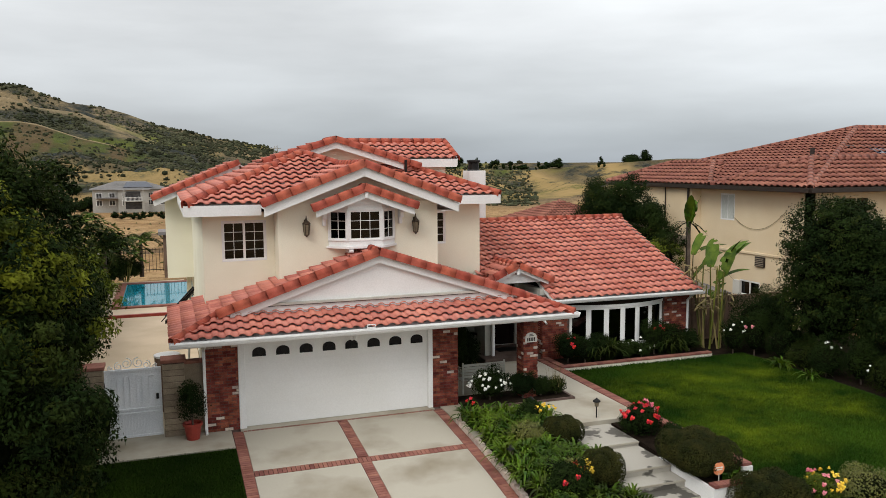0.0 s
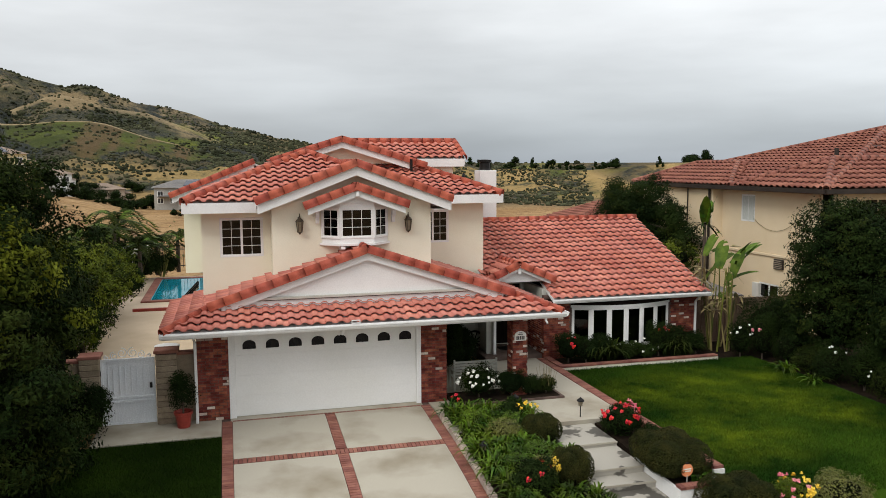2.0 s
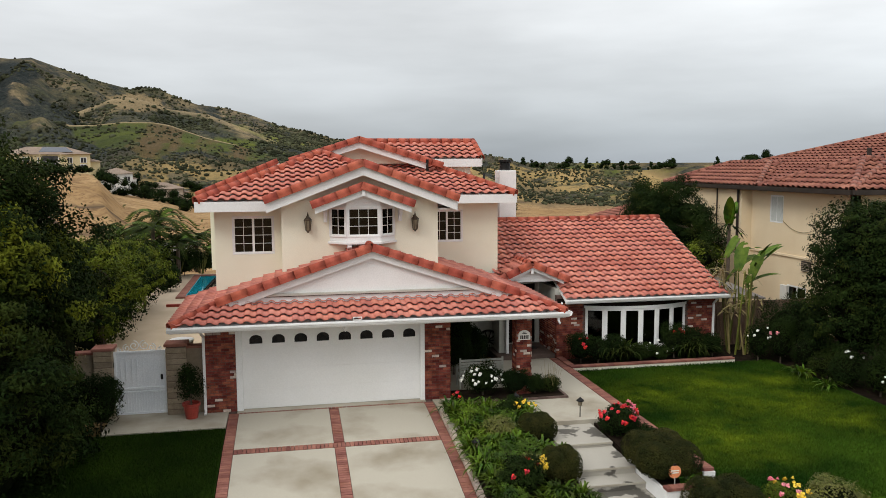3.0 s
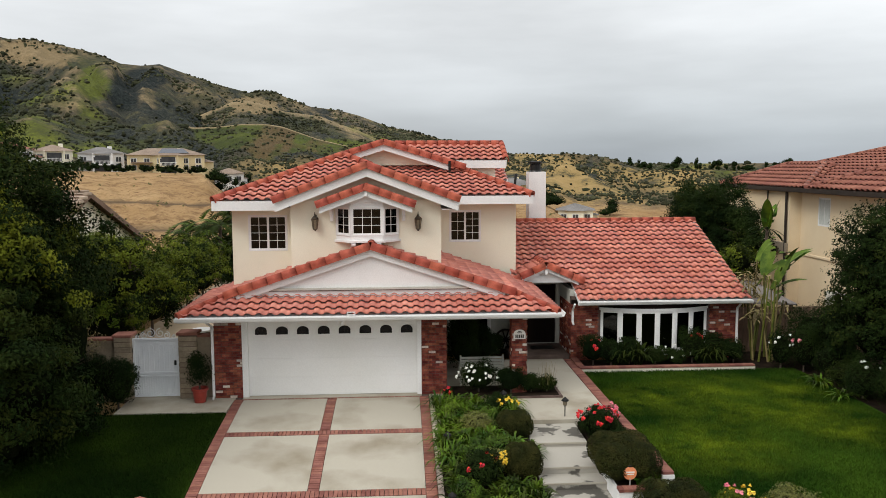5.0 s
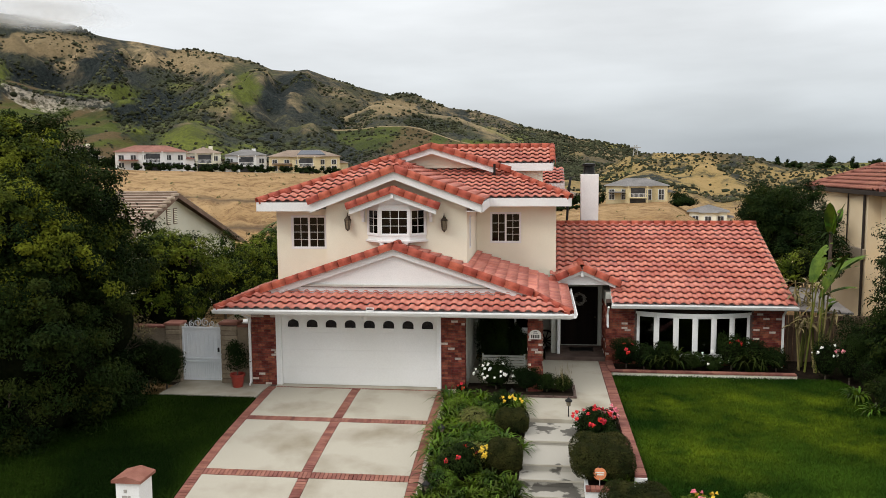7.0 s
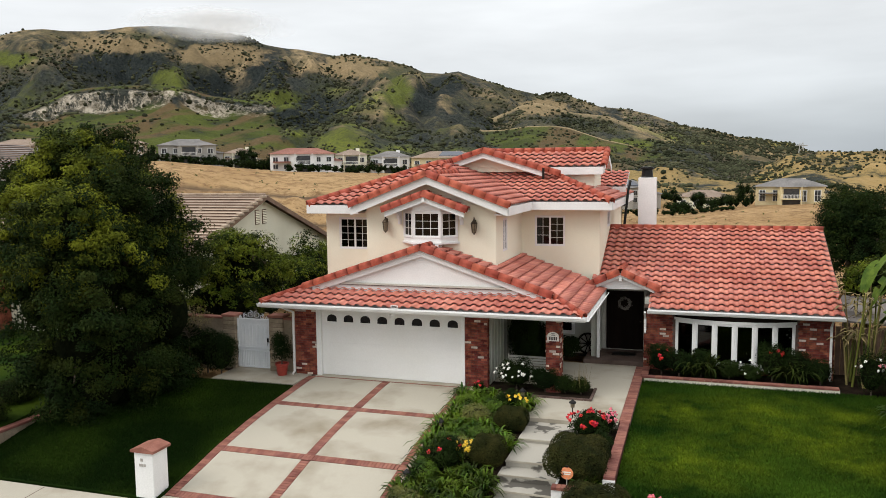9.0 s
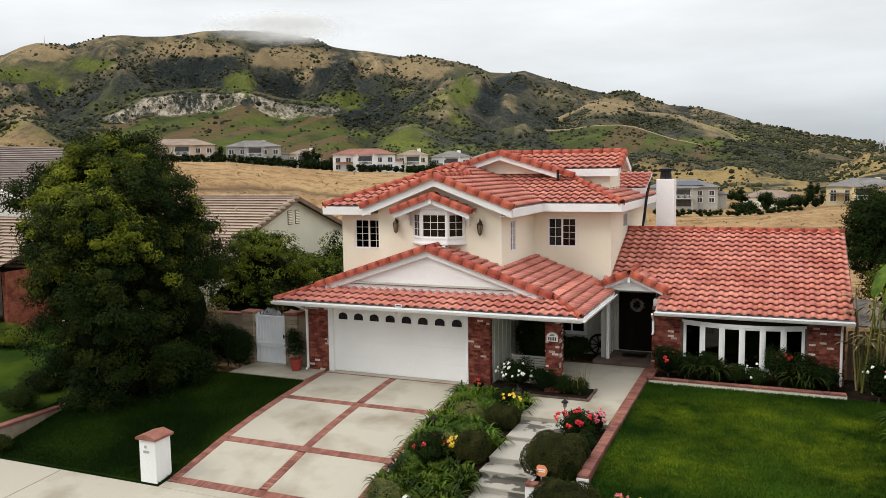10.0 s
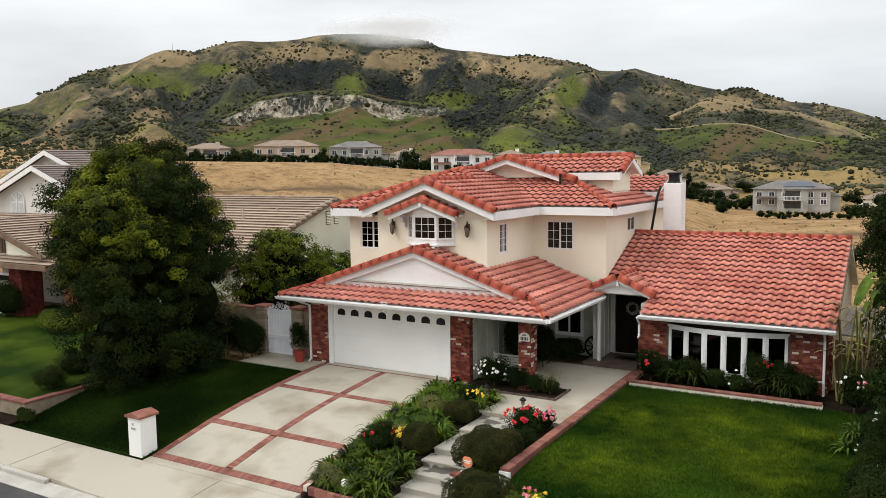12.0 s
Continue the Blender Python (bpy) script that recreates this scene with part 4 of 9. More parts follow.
    l.new(co.outputs["Object"], flat.inputs[0])
    l.new(flat.outputs[0], dist.inputs[0])
    geo = n.new("ShaderNodeNewGeometry")
    tex = n.new("ShaderNodeTexNoise")
    tex.inputs["Scale"].default_value, tex.inputs["Detail"].default_value = 0.03, 5
    l.new(geo.outputs["Position"], tex.inputs["Vector"])
    add = n.new("ShaderNodeMath")
    add.operation = "ADD"
    l.new(dist.outputs["Value"], add.inputs[0])
    l.new(tex.outputs[0], add.inputs[1])
    thick = n.new("ShaderNodeMapRange")
    thick.interpolation_type = "SMOOTHSTEP"
    thick.inputs[1].default_value, thick.inputs[2].default_value = 0.45, 1.45
    thick.inputs[3].default_value, thick.inputs[4].default_value = 0.85, 0.0
    l.new(add.outputs[0], thick.inputs[0])
    clear = n.new("ShaderNodeBsdfTransparent")
    white = n.new("ShaderNodeBsdfTranslucent")
    white.inputs[0].default_value = (0.95, 0.96, 0.97, 1)
    front = n.new("ShaderNodeBsdfDiffuse")
    front.inputs[0].default_value = (0.95, 0.96, 0.97, 1)
    both = n.new("ShaderNodeMixShader")
    l.new(white.outputs[0], both.inputs[1])
    l.new(front.outputs[0], both.inputs[2])
    mx = n.new("ShaderNodeMixShader")
    l.new(thick.outputs[0], mx.inputs[0])
    l.new(clear.outputs[0], mx.inputs[1])
    l.new(both.outputs[0], mx.inputs[2])
    l.new(mx.outputs[0], out.inputs[0])
    return m


def low_cloud(az, r, z, width, depth, height):
    """A lens of cloud that rests on the summit."""
    bm = bmesh.new()
    bmesh.ops.create_uvsphere(bm, u_segments=48, v_segments=24, radius=1.0)
    for f in bm.faces:
        f.smooth = True
    ob = part("low_cloud", bm, cloud_material())
    x, y = plan(az, r)
    ob.matrix_basis = Matrix.Translation((x, y, z)) @ Matrix.Rotation(radians(az), 4, "Z") @ Matrix.Diagonal((width, depth, height, 1))
    ob.visible_shadow = False
    tagged(ob, "thin white cloud resting on the mountain's summit", "cloud", kind="structure")


low_cloud(33.2, 600, 6.6 + 600 * 0.171, 62, 24, 13)


# ---- the lot: walks, drive, lawns ----
def sheet(name, x0, x1, y0, y1, zf, material, step=0.4, depth=0.12, label="", category="", thick=True):
    """A surface that follows the lie of the lot, with a skirt down its edges."""
    nx, ny = max(1, round((x1 - x0) / step)), max(1, round((y1 - y0) / step))
    bm = bmesh.new()
    g = [[bm.verts.new((x0 + (x1 - x0) * i / nx, y0 + (y1 - y0) * j / ny, zf(x0 + (x1 - x0) * i / nx, y0 + (y1 - y0) * j / ny))) for i in range(nx + 1)] for j in range(ny + 1)]
    for j in range(ny):
        for i in range(nx):
            bm.faces.new((g[j][i], g[j][i + 1], g[j + 1][i + 1], g[j + 1][i]))
    ring = [g[0][i] for i in range(nx)] + [g[j][nx] for j in range(ny)] + [g[ny][i] for i in range(nx, 0, -1)] + [g[j][0] for j in range(ny, 0, -1)]
    low = [bm.verts.new((v.co.x, v.co.y, v.co.z - depth)) for v in ring]
    for k in range(len(ring)):
        q = (k + 1) % len(ring)
        bm.faces.new((ring[q], ring[k], low[k], low[q]))
    ob = part(name, bm, material)
    return tagged(ob, label, category, kind="structure")


sheet("road", -60, 60, -1.0, 9.25, lambda x, y: -1.26, M_ROAD, 4, 0.2, "dark asphalt residential street beside the kerb", "road")
sheet("gutter_pan", -60, 60, 9.25, 9.70, lambda x, y: -1.245 + (y - 9.25) * 0.02, M_KERB, 4, 0.2, "pale concrete gutter strip along the kerb", "kerb")
sheet("far_pavement", -60, 60, -3.0, -1.0, lambda x, y: -1.10, M_CONC, 4, 0.2, "pale concrete pavement across the street", "pavement")
kerb = bmesh.new()
for k in range(60):
    x0 = -60 + 2.0 * k
    top = -1.12 if not (0.6 < x0 + 1 < 7.4) else -1.225
    box(kerb, x0, x0 + 1.99, 9.70, 9.86, -1.4, top, 0.02)
tagged(part("kerb", kerb, M_KERB), "pale concrete kerb with a dipped driveway entry", "kerb", kind="structure")
sheet("pavement", -60, 60, 9.86, 11.72, lambda x, y: -1.12 + (y - 9.86) * 0.055 - (0.09 * smooth(1.6, 0.2, abs(x - 4.0) - 2.2) * smooth(11.6, 9.86, y)), M_CONC, 0.5, 0.2, "pale concrete sidewalk in front of the lawns", "pavement")

def walk_z(x, y):
    return -1.12 + (y - 9.86) * 0.055 - (0.09 * smooth(1.6, 0.2, abs(x - 4.0) - 2.2) * smooth(11.6, 9.86, y))


for x in (-16.0, -11.3, -6.6, -1.9, 4.3, 9.2, 14.0, 18.7):
    sheet("pavement_joint", x, x + 0.014, 9.9, 11.7, lambda x, y: walk_z(x, y) + 0.004, M_MORTAR, 0.5, 0.02, "dark groove between sidewalk slabs", "pavement")

DX0, DX1, DXM = 1.33, 6.72, 4.03
B = 0.26
for a, b in ((DX0 + B, DXM - B / 2), (DXM + B / 2, DX1 - B)):
    for y0, y1 in ((12.00 + B, 14.15 - B / 2), (14.15 + B / 2, 17.05 - B / 2), (17.05 + B / 2, 19.62 - 0.14)):
        sheet("drive_slab", a, b, y0, y1, lambda x, y: drive_z(y) + 0.002, M_CONC, 0.5, 0.2, "pale broom-finished concrete driveway slab with faint stains", "driveway")
sheet("drive_apron", DX0, DX1, 11.722, 12.0, lambda x, y: drive_z(y) + 0.001, M_CONC, 0.3, 0.2, "pale concrete strip between sidewalk and driveway bricks", "driveway")
sheet("drive_bed", DX0, DX1, 12.002, 19.9, lambda x, y: drive_z(y) - 0.035, M_MORTAR, 0.6, 0.2, "mortar bed beneath the driveway brick bands", "driveway")
sheet("lawn_west", -5.0, DX0 - 0.005, 11.75, 18.4, lambda x, y: yard_z(x, y) + 0.03 - 0.25 * smooth(-3, -7, x), M_LAWN_W, 0.4, 0.2, "mown lawn falling to the sidewalk, coloured dark for tree shade", "lawn")
sheet("lawn_east", 11.66, 18.6, 11.75, 22.0, lambda x, y: yard_z(x, y) + 0.02, M_LAWN, 0.4, 0.3, "bright green mown front lawn with uneven patches", "lawn")
sheet("side_walk", -1.6, DX0 - 0.01, 18.4, 20.4, lambda x, y: 0.0, M_CONC, 0.8, 0.2, "concrete side walk before the white gate", "path")
sheet("porch_walk", 6.74, 11.36, 17.15, 23.5, lambda x, y: 0.0, M_CONC, 0.8, 0.25, "pale concrete entry walk leading to the porch", "path")
sheet("flower_bed", 6.84, 9.0, 12.1, 18.3, lambda x, y: drive_z(y) + 0.12, M_SOIL, 0.4, 0.3, "dark soil bed packed with shrubs and flowers", "garden bed")
sheet("side_yard", -4.2, 0.9, 20.4, 47.8, lambda x, y: -0.02, M_DECK, 3, 0.2, "plain concrete side yard and pool deck", "patio")
sheet("east_bed", 17.3, 24.0, 11.9, 24.0, lambda x, y: yard_z(x, y) + 0.03 - 0.02, M_SOIL, 0.8, 0.3, "dark planted bed along the lot's side", "garden bed")
sheet("garage_floor", 0.8, 7.2, 19.9, 24.8, lambda x, y: -0.01, M_FLOORI, 4, 0.2, "concrete floor of the garage", "floor")
sheet("house_floor", 1.0, 17.2, 25.31, 32.9, lambda x, y: -0.01, M_FLOORI, 4, 0.2, "floor of the house", "floor")
sheet("wing_floor", 11.7, 17.2, 23.5, 25.3, lambda x, y: -0.01, M_FLOORI, 4, 0.2, "floor of the front room", "floor")

# ---- the house ----
house = thing("house", (9.0, 24.0, 0), "two-storey cream stucco house with red tile roof and brick trim", "house")
EAVE2, P2 = 5.43, 0.38
EAVE1, P1 = 2.46, 0.333
WEAVE, WP = 2.03, 0.418

# upper storey walls
def add_wall(name, p0, p1, z0, z1, openings=(), material=None, thick=0.2):
    return part(name, wall_mesh(bmesh.new(), p0, p1, z0, z1, thick, openings), material or M_STUCCO, house)


add_wall("wall_bedroom", (0.92, 21.87), (2.78, 21.87), 2.2, 5.2, [(0.48, 1.65, 3.90, 4.99)])
add_wall("wall_step_west", (2.78, 21.865), (2.78, 21.272), 2.2, 5.3)
add_wall("wall_bay", (2.78, 21.07), (7.18, 21.07), 2.2, 5.45, [(1.42, 3.12, 4.42, 5.28)])
add_wall("wall_step_east", (7.18, 21.272), (7.18, 24.845), 2.2, 5.3, [(0.72, 1.36, 3.90, 4.98)])
add_wall("wall_east_front", (6.98, 24.85), (9.96, 24.85), 2.0, 5.2, [(0.68, 1.77, 3.83, 4.92)])
add_wall("wall_east", (9.96, 25.055), (9.96, 33.0), 0.0, 5.2, [(2.2, 3.2, 4.35, 4.95)])
add_wall("wall_west", (0.92, 33.0), (0.92, 22.075), 0.0, 5.2)
add_wall("wall_back", (9.96, 33.005), (0.92, 33.005), 0.0, 5.2)
add_wall("wall_wing_back", (17.29, 33.005), (9.97, 33.005), 0.0, 2.1)
part("upper_floor", boxes((1.0, 7.0, 21.3, 25.1, 2.60, 2.75), (1.0, 9.9, 25.1, 32.9, 2.60, 2.75)), M_FLOORI, house)
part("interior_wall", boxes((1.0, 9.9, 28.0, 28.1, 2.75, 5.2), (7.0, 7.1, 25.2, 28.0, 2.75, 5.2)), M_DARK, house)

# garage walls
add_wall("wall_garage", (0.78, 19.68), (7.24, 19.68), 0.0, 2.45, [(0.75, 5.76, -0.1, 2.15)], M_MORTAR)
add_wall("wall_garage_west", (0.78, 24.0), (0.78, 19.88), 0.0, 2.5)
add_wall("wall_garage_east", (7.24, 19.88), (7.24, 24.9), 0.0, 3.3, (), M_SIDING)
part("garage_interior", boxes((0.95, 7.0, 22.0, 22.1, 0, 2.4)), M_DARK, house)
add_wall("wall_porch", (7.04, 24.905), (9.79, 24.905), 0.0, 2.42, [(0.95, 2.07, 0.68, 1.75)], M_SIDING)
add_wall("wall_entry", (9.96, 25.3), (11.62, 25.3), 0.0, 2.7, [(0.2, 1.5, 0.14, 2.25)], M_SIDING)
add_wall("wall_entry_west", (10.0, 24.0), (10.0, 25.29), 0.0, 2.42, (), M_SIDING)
# wing walls
add_wall("wall_wing", (11.60, 23.40), (17.29, 23.40), -0.12, 2.1, [(1.0, 4.58, 0.30, 1.70)], M_MORTAR)
add_wall("wall_wing_east", (17.29, 23.605), (17.29, 33.0), -0.12, 2.1)
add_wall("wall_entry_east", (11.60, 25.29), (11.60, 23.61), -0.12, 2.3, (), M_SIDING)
part("wing_ceiling", boxes((11.8, 17.1, 23.7, 32.8, 2.12, 2.2)), M_DARK, house)
bm = bmesh.new()
for x in (17.29 - 0.2,):
    prism_pts = [(23.4, 2.1), (33.0, 2.1), (28.26, 4.2)]
    a = [bm.verts.new((x, y, z)) for y, z in prism_pts]
    b = [bm.verts.new((x + 0.2, y, z)) for y, z in prism_pts]
    bm.faces.new(a)
    bm.faces.new(reversed(b))
    for i in range(3):
        bm.faces.new((a[i], a[(i + 1) % 3], b[(i + 1) % 3], b[i]))
part("gable_wall", bm, M_STUCCO, house)

# ---- roofs ----
# garage: a gable over a front skirt
gd_e0, gd_e1, GY, RX = 0.0, 10.29, 18.80, 5.14
front = ((0, GY, EAVE1), (0, 1), P1)
west = ((gd_e0, GY, EAVE1), (1, 0), P1)
east = ((gd_e1, GY, EAVE1), (-1, 0), P1)
ff = [[(0, GY), (10.29, GY), (9.27, GY + 1.02), (1.02, GY + 1.02)]]
fw = [[(0, GY), (1.02, GY + 1.02), (1.02, 23.4), (0, 23.4)], [(1.02, GY + 0.95), (RX, GY + 0.95), (RX, 21.07), (1.02, 21.07)], [(1.02, 21.07), (2.78, 21.07), (2.78, 21.87), (1.02, 21.87)]]
fe = [[(RX, GY + 0.95), (7.18, GY + 0.95), (7.18, 21.07), (RX, 21.07)], [(7.18, GY + 0.95), (9.27, GY + 0.95), (9.27, 24.75), (7.18, 24.85)], [(9.27, GY + 1.02), (10.29, GY), (10.29, 23.9), (9.27, 24.75)]]
garage_roof = deck_part("garage_roof", [on_plane(*front, p) for p in ff] + [on_plane(*west, p) for p in fw] + [on_plane(*east, p) for p in fe], house, M_WHITE, 0.06)
wing_spec = ((17.5, 22.95, WEAVE), (0, 1), WP)
wf = [[(11.75, 22.95), (17.5, 22.95), (17.5, 28.26), (11.75, 28.26)], [(9.96, 24.85), (11.75, 24.85), (11.75, 28.26), (9.96, 28.26)], [(9.75, 24.3), (11.75, 24.3), (11.75, 24.85), (9.75, 24.85)]]
wb = [[(9.96, 28.26), (17.5, 28.26), (17.5, 33.5), (9.96, 33.5)]]
wing_back = ((17.5, 33.57, WEAVE), (0, -1), WP)
wing_roof = deck_part("wing_roof", [on_plane(*wing_spec, p) for p in wf] + [on_plane(*wing_back, p) for p in wb], house, M_WHITE, 0.08)
# porch gable
PX, PY, PZ, PP = 10.80, 23.62, 3.10, 0.44
pw = ((9.70, PY, PZ - 1.10 * PP), (1, 0), PP)
pe = ((11.90, PY, PZ - 1.10 * PP), (-1, 0), PP)
pfw = [[(9.98, PY), (PX, PY), (PX, 25.5), (9.98, 24.8)]]
pfe = [[(PX, PY), (11.86, PY), (11.86, 24.3), (PX, 25.5)]]
porch_roof = deck_part("porch_roof", [on_plane(*pw, p) for p in pfw] + [on_plane(*pe, p) for p in pfe], house, M_CAP, 0.04)
# upper hip with the front gable
UW, UF, UE, UF2, GE, GF = 0.49, 21.32, 10.43, 24.25, 7.65, 20.69
AX = (UW + GE) / 2
AY = UF + AX - UW
AZ = EAVE2 + P2 * (AX - UW)
GX = 5.02
GZ = EAVE2 + P2 * (GE - GX)
GW = 2 * GX - GE
VY = UF + (GE - GX)
u_front = ((UW, UF, EAVE2), (0, 1), P2)
u_west = ((UW, UF, EAVE2), (1, 0), P2)
u_east = ((GE, GF, EAVE2), (-1, 0), P2)
g_west = ((GW, GF, EAVE2), (1, 0), P2)
r_front = ((GE, UF2, EAVE2), (0, 1), P2)
r_east = ((UE, UF2, EAVE2), (-1, 0), P2)
f_front = [[(UW, UF), (GW, UF), (GX, VY), (AX, AY)]]
f_west = [[(UW, UF), (AX, AY), (AX, 31.0), (UW, 31.0)]]
f_east = [[(GX, GF), (GE, GF), (GE, UF2), (GX, VY + 0.0)], [(AX, AY), (GX, VY), (GE, UF2), (AX, UF2 + GE - AX)]]
f_gw = [[(GW, GF), (GX, GF), (GX, VY), (GW, UF)]]
f_rf = [[(GE, UF2), (UE, UF2), (UE - 3.2, UF2 + 3.2), (GE - 3.2, UF2 + 3.2)]]
f_re = [[(UE, UF2), (UE, 33.0), (UE - 3.2, 33.0), (UE - 3.2, UF2 + 3.2)]]
upper_roof = deck_part("upper_roof", [on_plane(*s, p) for s, ps in ((u_front, f_front), (u_west, f_west), (u_east, f_east), (g_west, f_gw), (r_front, f_rf), (r_east, f_re)) for p in ps], house, M_WHITE, 0.06)
# raised top roof
TX, TY, TZ, TP = 5.42, 26.20, 7.24, 0.31
TR, TFY, TFE, TRP = 28.05, 26.73, 6.62, 0.46
t_w = ((TX - 2.3, TY, TZ - 2.3 * TP), (1, 0), TP)
t_e = ((TX + 2.3, TY, TZ - 2.3 * TP), (-1, 0), TP)
t_f = ((TX, TFY, TFE), (0, 1), TRP)
t_b = ((TX, 2 * TR - TFY, TFE), (0, -1), TRP)
TXE = 9.85
f_tw = [[(TX - 2.3, TY), (TX, TY), (TX, 30.0), (TX - 2.3, 30.0)]]
f_te = [[(TX, TY), (TX + 2.3, TY), (TX, TR + 0.2)]]
f_tf = [[(TX + 1.5, TFY), (TXE, TFY), (TXE, TR), (TX, TR)]]
f_tb = [[(TX, TR), (TXE, TR), (TXE, 2 * TR - TFY), (TX, 2 * TR - TFY)]]
top_roof = deck_part("top_roof", [on_plane(*s, p) for s, ps in ((t_w, f_tw), (t_e, f_te), (t_f, f_tf), (t_b, f_tb)) for p in ps], house, M_WHITE, 0.06)
part("top_wall", boxes((TX - 1.9, TXE - 0.35, 26.95, 29.0, 5.6, 6.6)), M_STUCCO, house)
# rear roofs
b_f = ((8.4, 30.0, 5.80), (0, 1), 0.38)
f_b = [[(8.4, 30.0), (10.40, 30.0), (10.40, 31.6), (8.4, 31.6)]]
rw = ((-0.34, 30.0, 5.28), (1, 0), 0.42)
f_rw = [[(-0.34, 30.0), (2.63, 30.0), (2.63, 36.0), (-0.34, 36.0)]]
re_ = ((5.6, 30.0, 5.28), (-1, 0), 0.42)
f_re2 = [[(2.63, 30.0), (5.6, 30.0), (5.6, 36.0), (2.63, 36.0)]]
rear_roof = deck_part("rear_roof", [on_plane(*b_f, p) for p in f_b] + [on_plane(*rw, p) for p in f_rw] + [on_plane(*re_, p) for p in f_re2], house, M_WHITE, 0.06)

# white gable faces and boards
def gable_face(name, xa, xb, xp, y, z0, zp, t=0.1, material=None):
    bm = bmesh.new()
    tri = [(xa, z0), (xb, z0), (xp, zp)]
    a = [bm.verts.new((x, y, z)) for x, z in tri]
    b = [bm.verts.new((x, y + t, z)) for x, z in tri]
    bm.faces.new(a)
    bm.faces.new(reversed(b))
    for i in range(3):
        bm.faces.new((a[i], b[i], b[(i + 1) % 3], a[(i + 1) % 3]))
    bmesh.ops.recalc_face_normals(bm, faces=bm.faces)
    return part(name, bm, material or M_WHITE, house)


gable_face("garage_gable", 1.1, 9.18, RX, 19.86, 2.70, 4.06)
part("gable_sill", boxes((2.35, 7.9, 19.79, 19.86, 2.99, 3.06), bevel=0.008), M_SIDING, house, "weathered white board at the foot of the gable")
part("gable_gap", boxes((2.3, 7.95, 19.84, 19.858, 2.97, 2.985)), M_DARK, house)
gable_face("upper_gable", GW + 0.3, GE - 0.3, GX, 21.12, EAVE2 - 0.1, GZ - 0.1, 0.1, M_STUCCO)
gable_face("top_gable", TX - 2.2, TX + 2.2, TX, 26.55, TZ - 2.2 * TP - 0.1, TZ - 0.06, 0.2, M_STUCCO)
gable_face("porch_gable", 9.80, 11.80, PX, PY + 0.12, PZ - 1.0 * PP - 0.12, PZ - 0.06)
gable_face("rear_gable", -0.1, 5.4, 2.63, 30.5, 5.2, 6.45, 0.1, M_STUCCO)
part("rear_wall", boxes((0.02, 0.22, 30.6, 36.0, 2.38, 5.25), (0.22, 0.92, 30.6, 30.8, 2.38, 5.25), (0.22, 0.92, 30.8, 36.0, 2.38, 2.55)), M_STUCCO, house)
part("post", boxes((1.05, 1.2, 35.7, 35.85, 0, 2.38)), M_STUCCO, house)
part("post", boxes((0.72, 0.9, 33.01, 33.2, 0, 2.38)), M_STUCCO, house)

H = 0.28
fascia("fascia", (UW, UF, EAVE2), (GW, UF, EAVE2), H, 0.04, house, M_WHITE)
fascia("fascia", (UW, 31.0, EAVE2), (UW, UF, EAVE2), H, 0.04, house, M_WHITE)
fascia("fascia", (GE, UF2, EAVE2), (UE, UF2, EAVE2), H, 0.04, house, M_WHITE)
fascia("fascia", (UE, UF2, EAVE2), (UE, 33.0, EAVE2), H, 0.04, house, M_WHITE)
fascia("fascia", (GE, GF, EAVE2), (GE, UF2, EAVE2), H, 0.04, house, M_WHITE)
fascia("rake_board", (GW, GF, EAVE2), (GX, GF, GZ), H, 0.05, house, M_WHITE, -0.01)
fascia("rake_board", (GX, GF, GZ), (GE, GF, EAVE2), H, 0.05, house, M_WHITE, -0.01)
fascia("rake_board", (TX - 2.3, TY, TZ - 2.3 * TP), (TX, TY, TZ), 0.25, 0.05, house, M_WHITE)
fascia("rake_board", (TX, TY, TZ), (TX + 2.3, TY, TZ - 2.3 * TP), 0.25, 0.05, house, M_WHITE)
fascia("fascia", (TX + 2.1, TFY, TFE), (TXE, TFY, TFE), H, 0.04, house, M_WHITE)
fascia("rake_board", (TXE, TFY, TFE), (TXE, TR, TFE + TRP * (TR - TFY)), 0.22, 0.04, house, M_WHITE)
fascia("rake_board", (TXE, TR, TFE + TRP * (TR - TFY)), (TXE, 2 * TR - TFY, TFE), 0.22, 0.04, house, M_WHITE)
fascia("fascia", (8.4, 30.0, 5.80), (10.40, 30.0, 5.80), 0.22, 0.04, house, M_WHITE)
fascia("rake_board", (-0.34, 30.0, 5.28), (2.63, 30.0, 6.527), 0.24, 0.04, house, M_WHITE)
fascia("rake_board", (1.4, 19.78, EAVE1 + P1 * 1.4), (RX, 19.78, EAVE1 + P1 * RX), 0.23, 0.04, house, M_WHITE)
fascia("rake_board", (RX, 19.78, EAVE1 + P1 * RX), (8.9, 19.78, EAVE1 + P1 * 1.39), 0.23, 0.04, house, M_WHITE)
fascia("fascia", (0, GY, EAVE1), (10.29, GY, EAVE1), 0.13, 0.03, house, M_WHITE)
fascia("fascia", (10.29, GY, EAVE1), (10.29, 23.6, EAVE1), 0.13, 0.03, house, M_WHITE)
fascia("fascia", (0, 23.4, EAVE1), (0, GY, EAVE1), 0.13, 0.03, house, M_WHITE)
fascia("rake_board", (9.70, PY, PZ - 1.1 * PP), (PX, PY, PZ), 0.16, 0.04, house, M_WHITE)
fascia("rake_board", (PX, PY, PZ), (11.90, PY, PZ - 1.1 * PP), 0.16, 0.04, house, M_WHITE)
fascia("fascia", (11.75, 22.95, WEAVE), (17.5, 22.95, WEAVE), 0.14, 0.03, house, M_WHITE)
fascia("rake_board", (17.5, 22.95, WEAVE), (17.5, 28.26, WEAVE + WP * 5.31), 0.16, 0.03, house, M_BROWNTRIM)
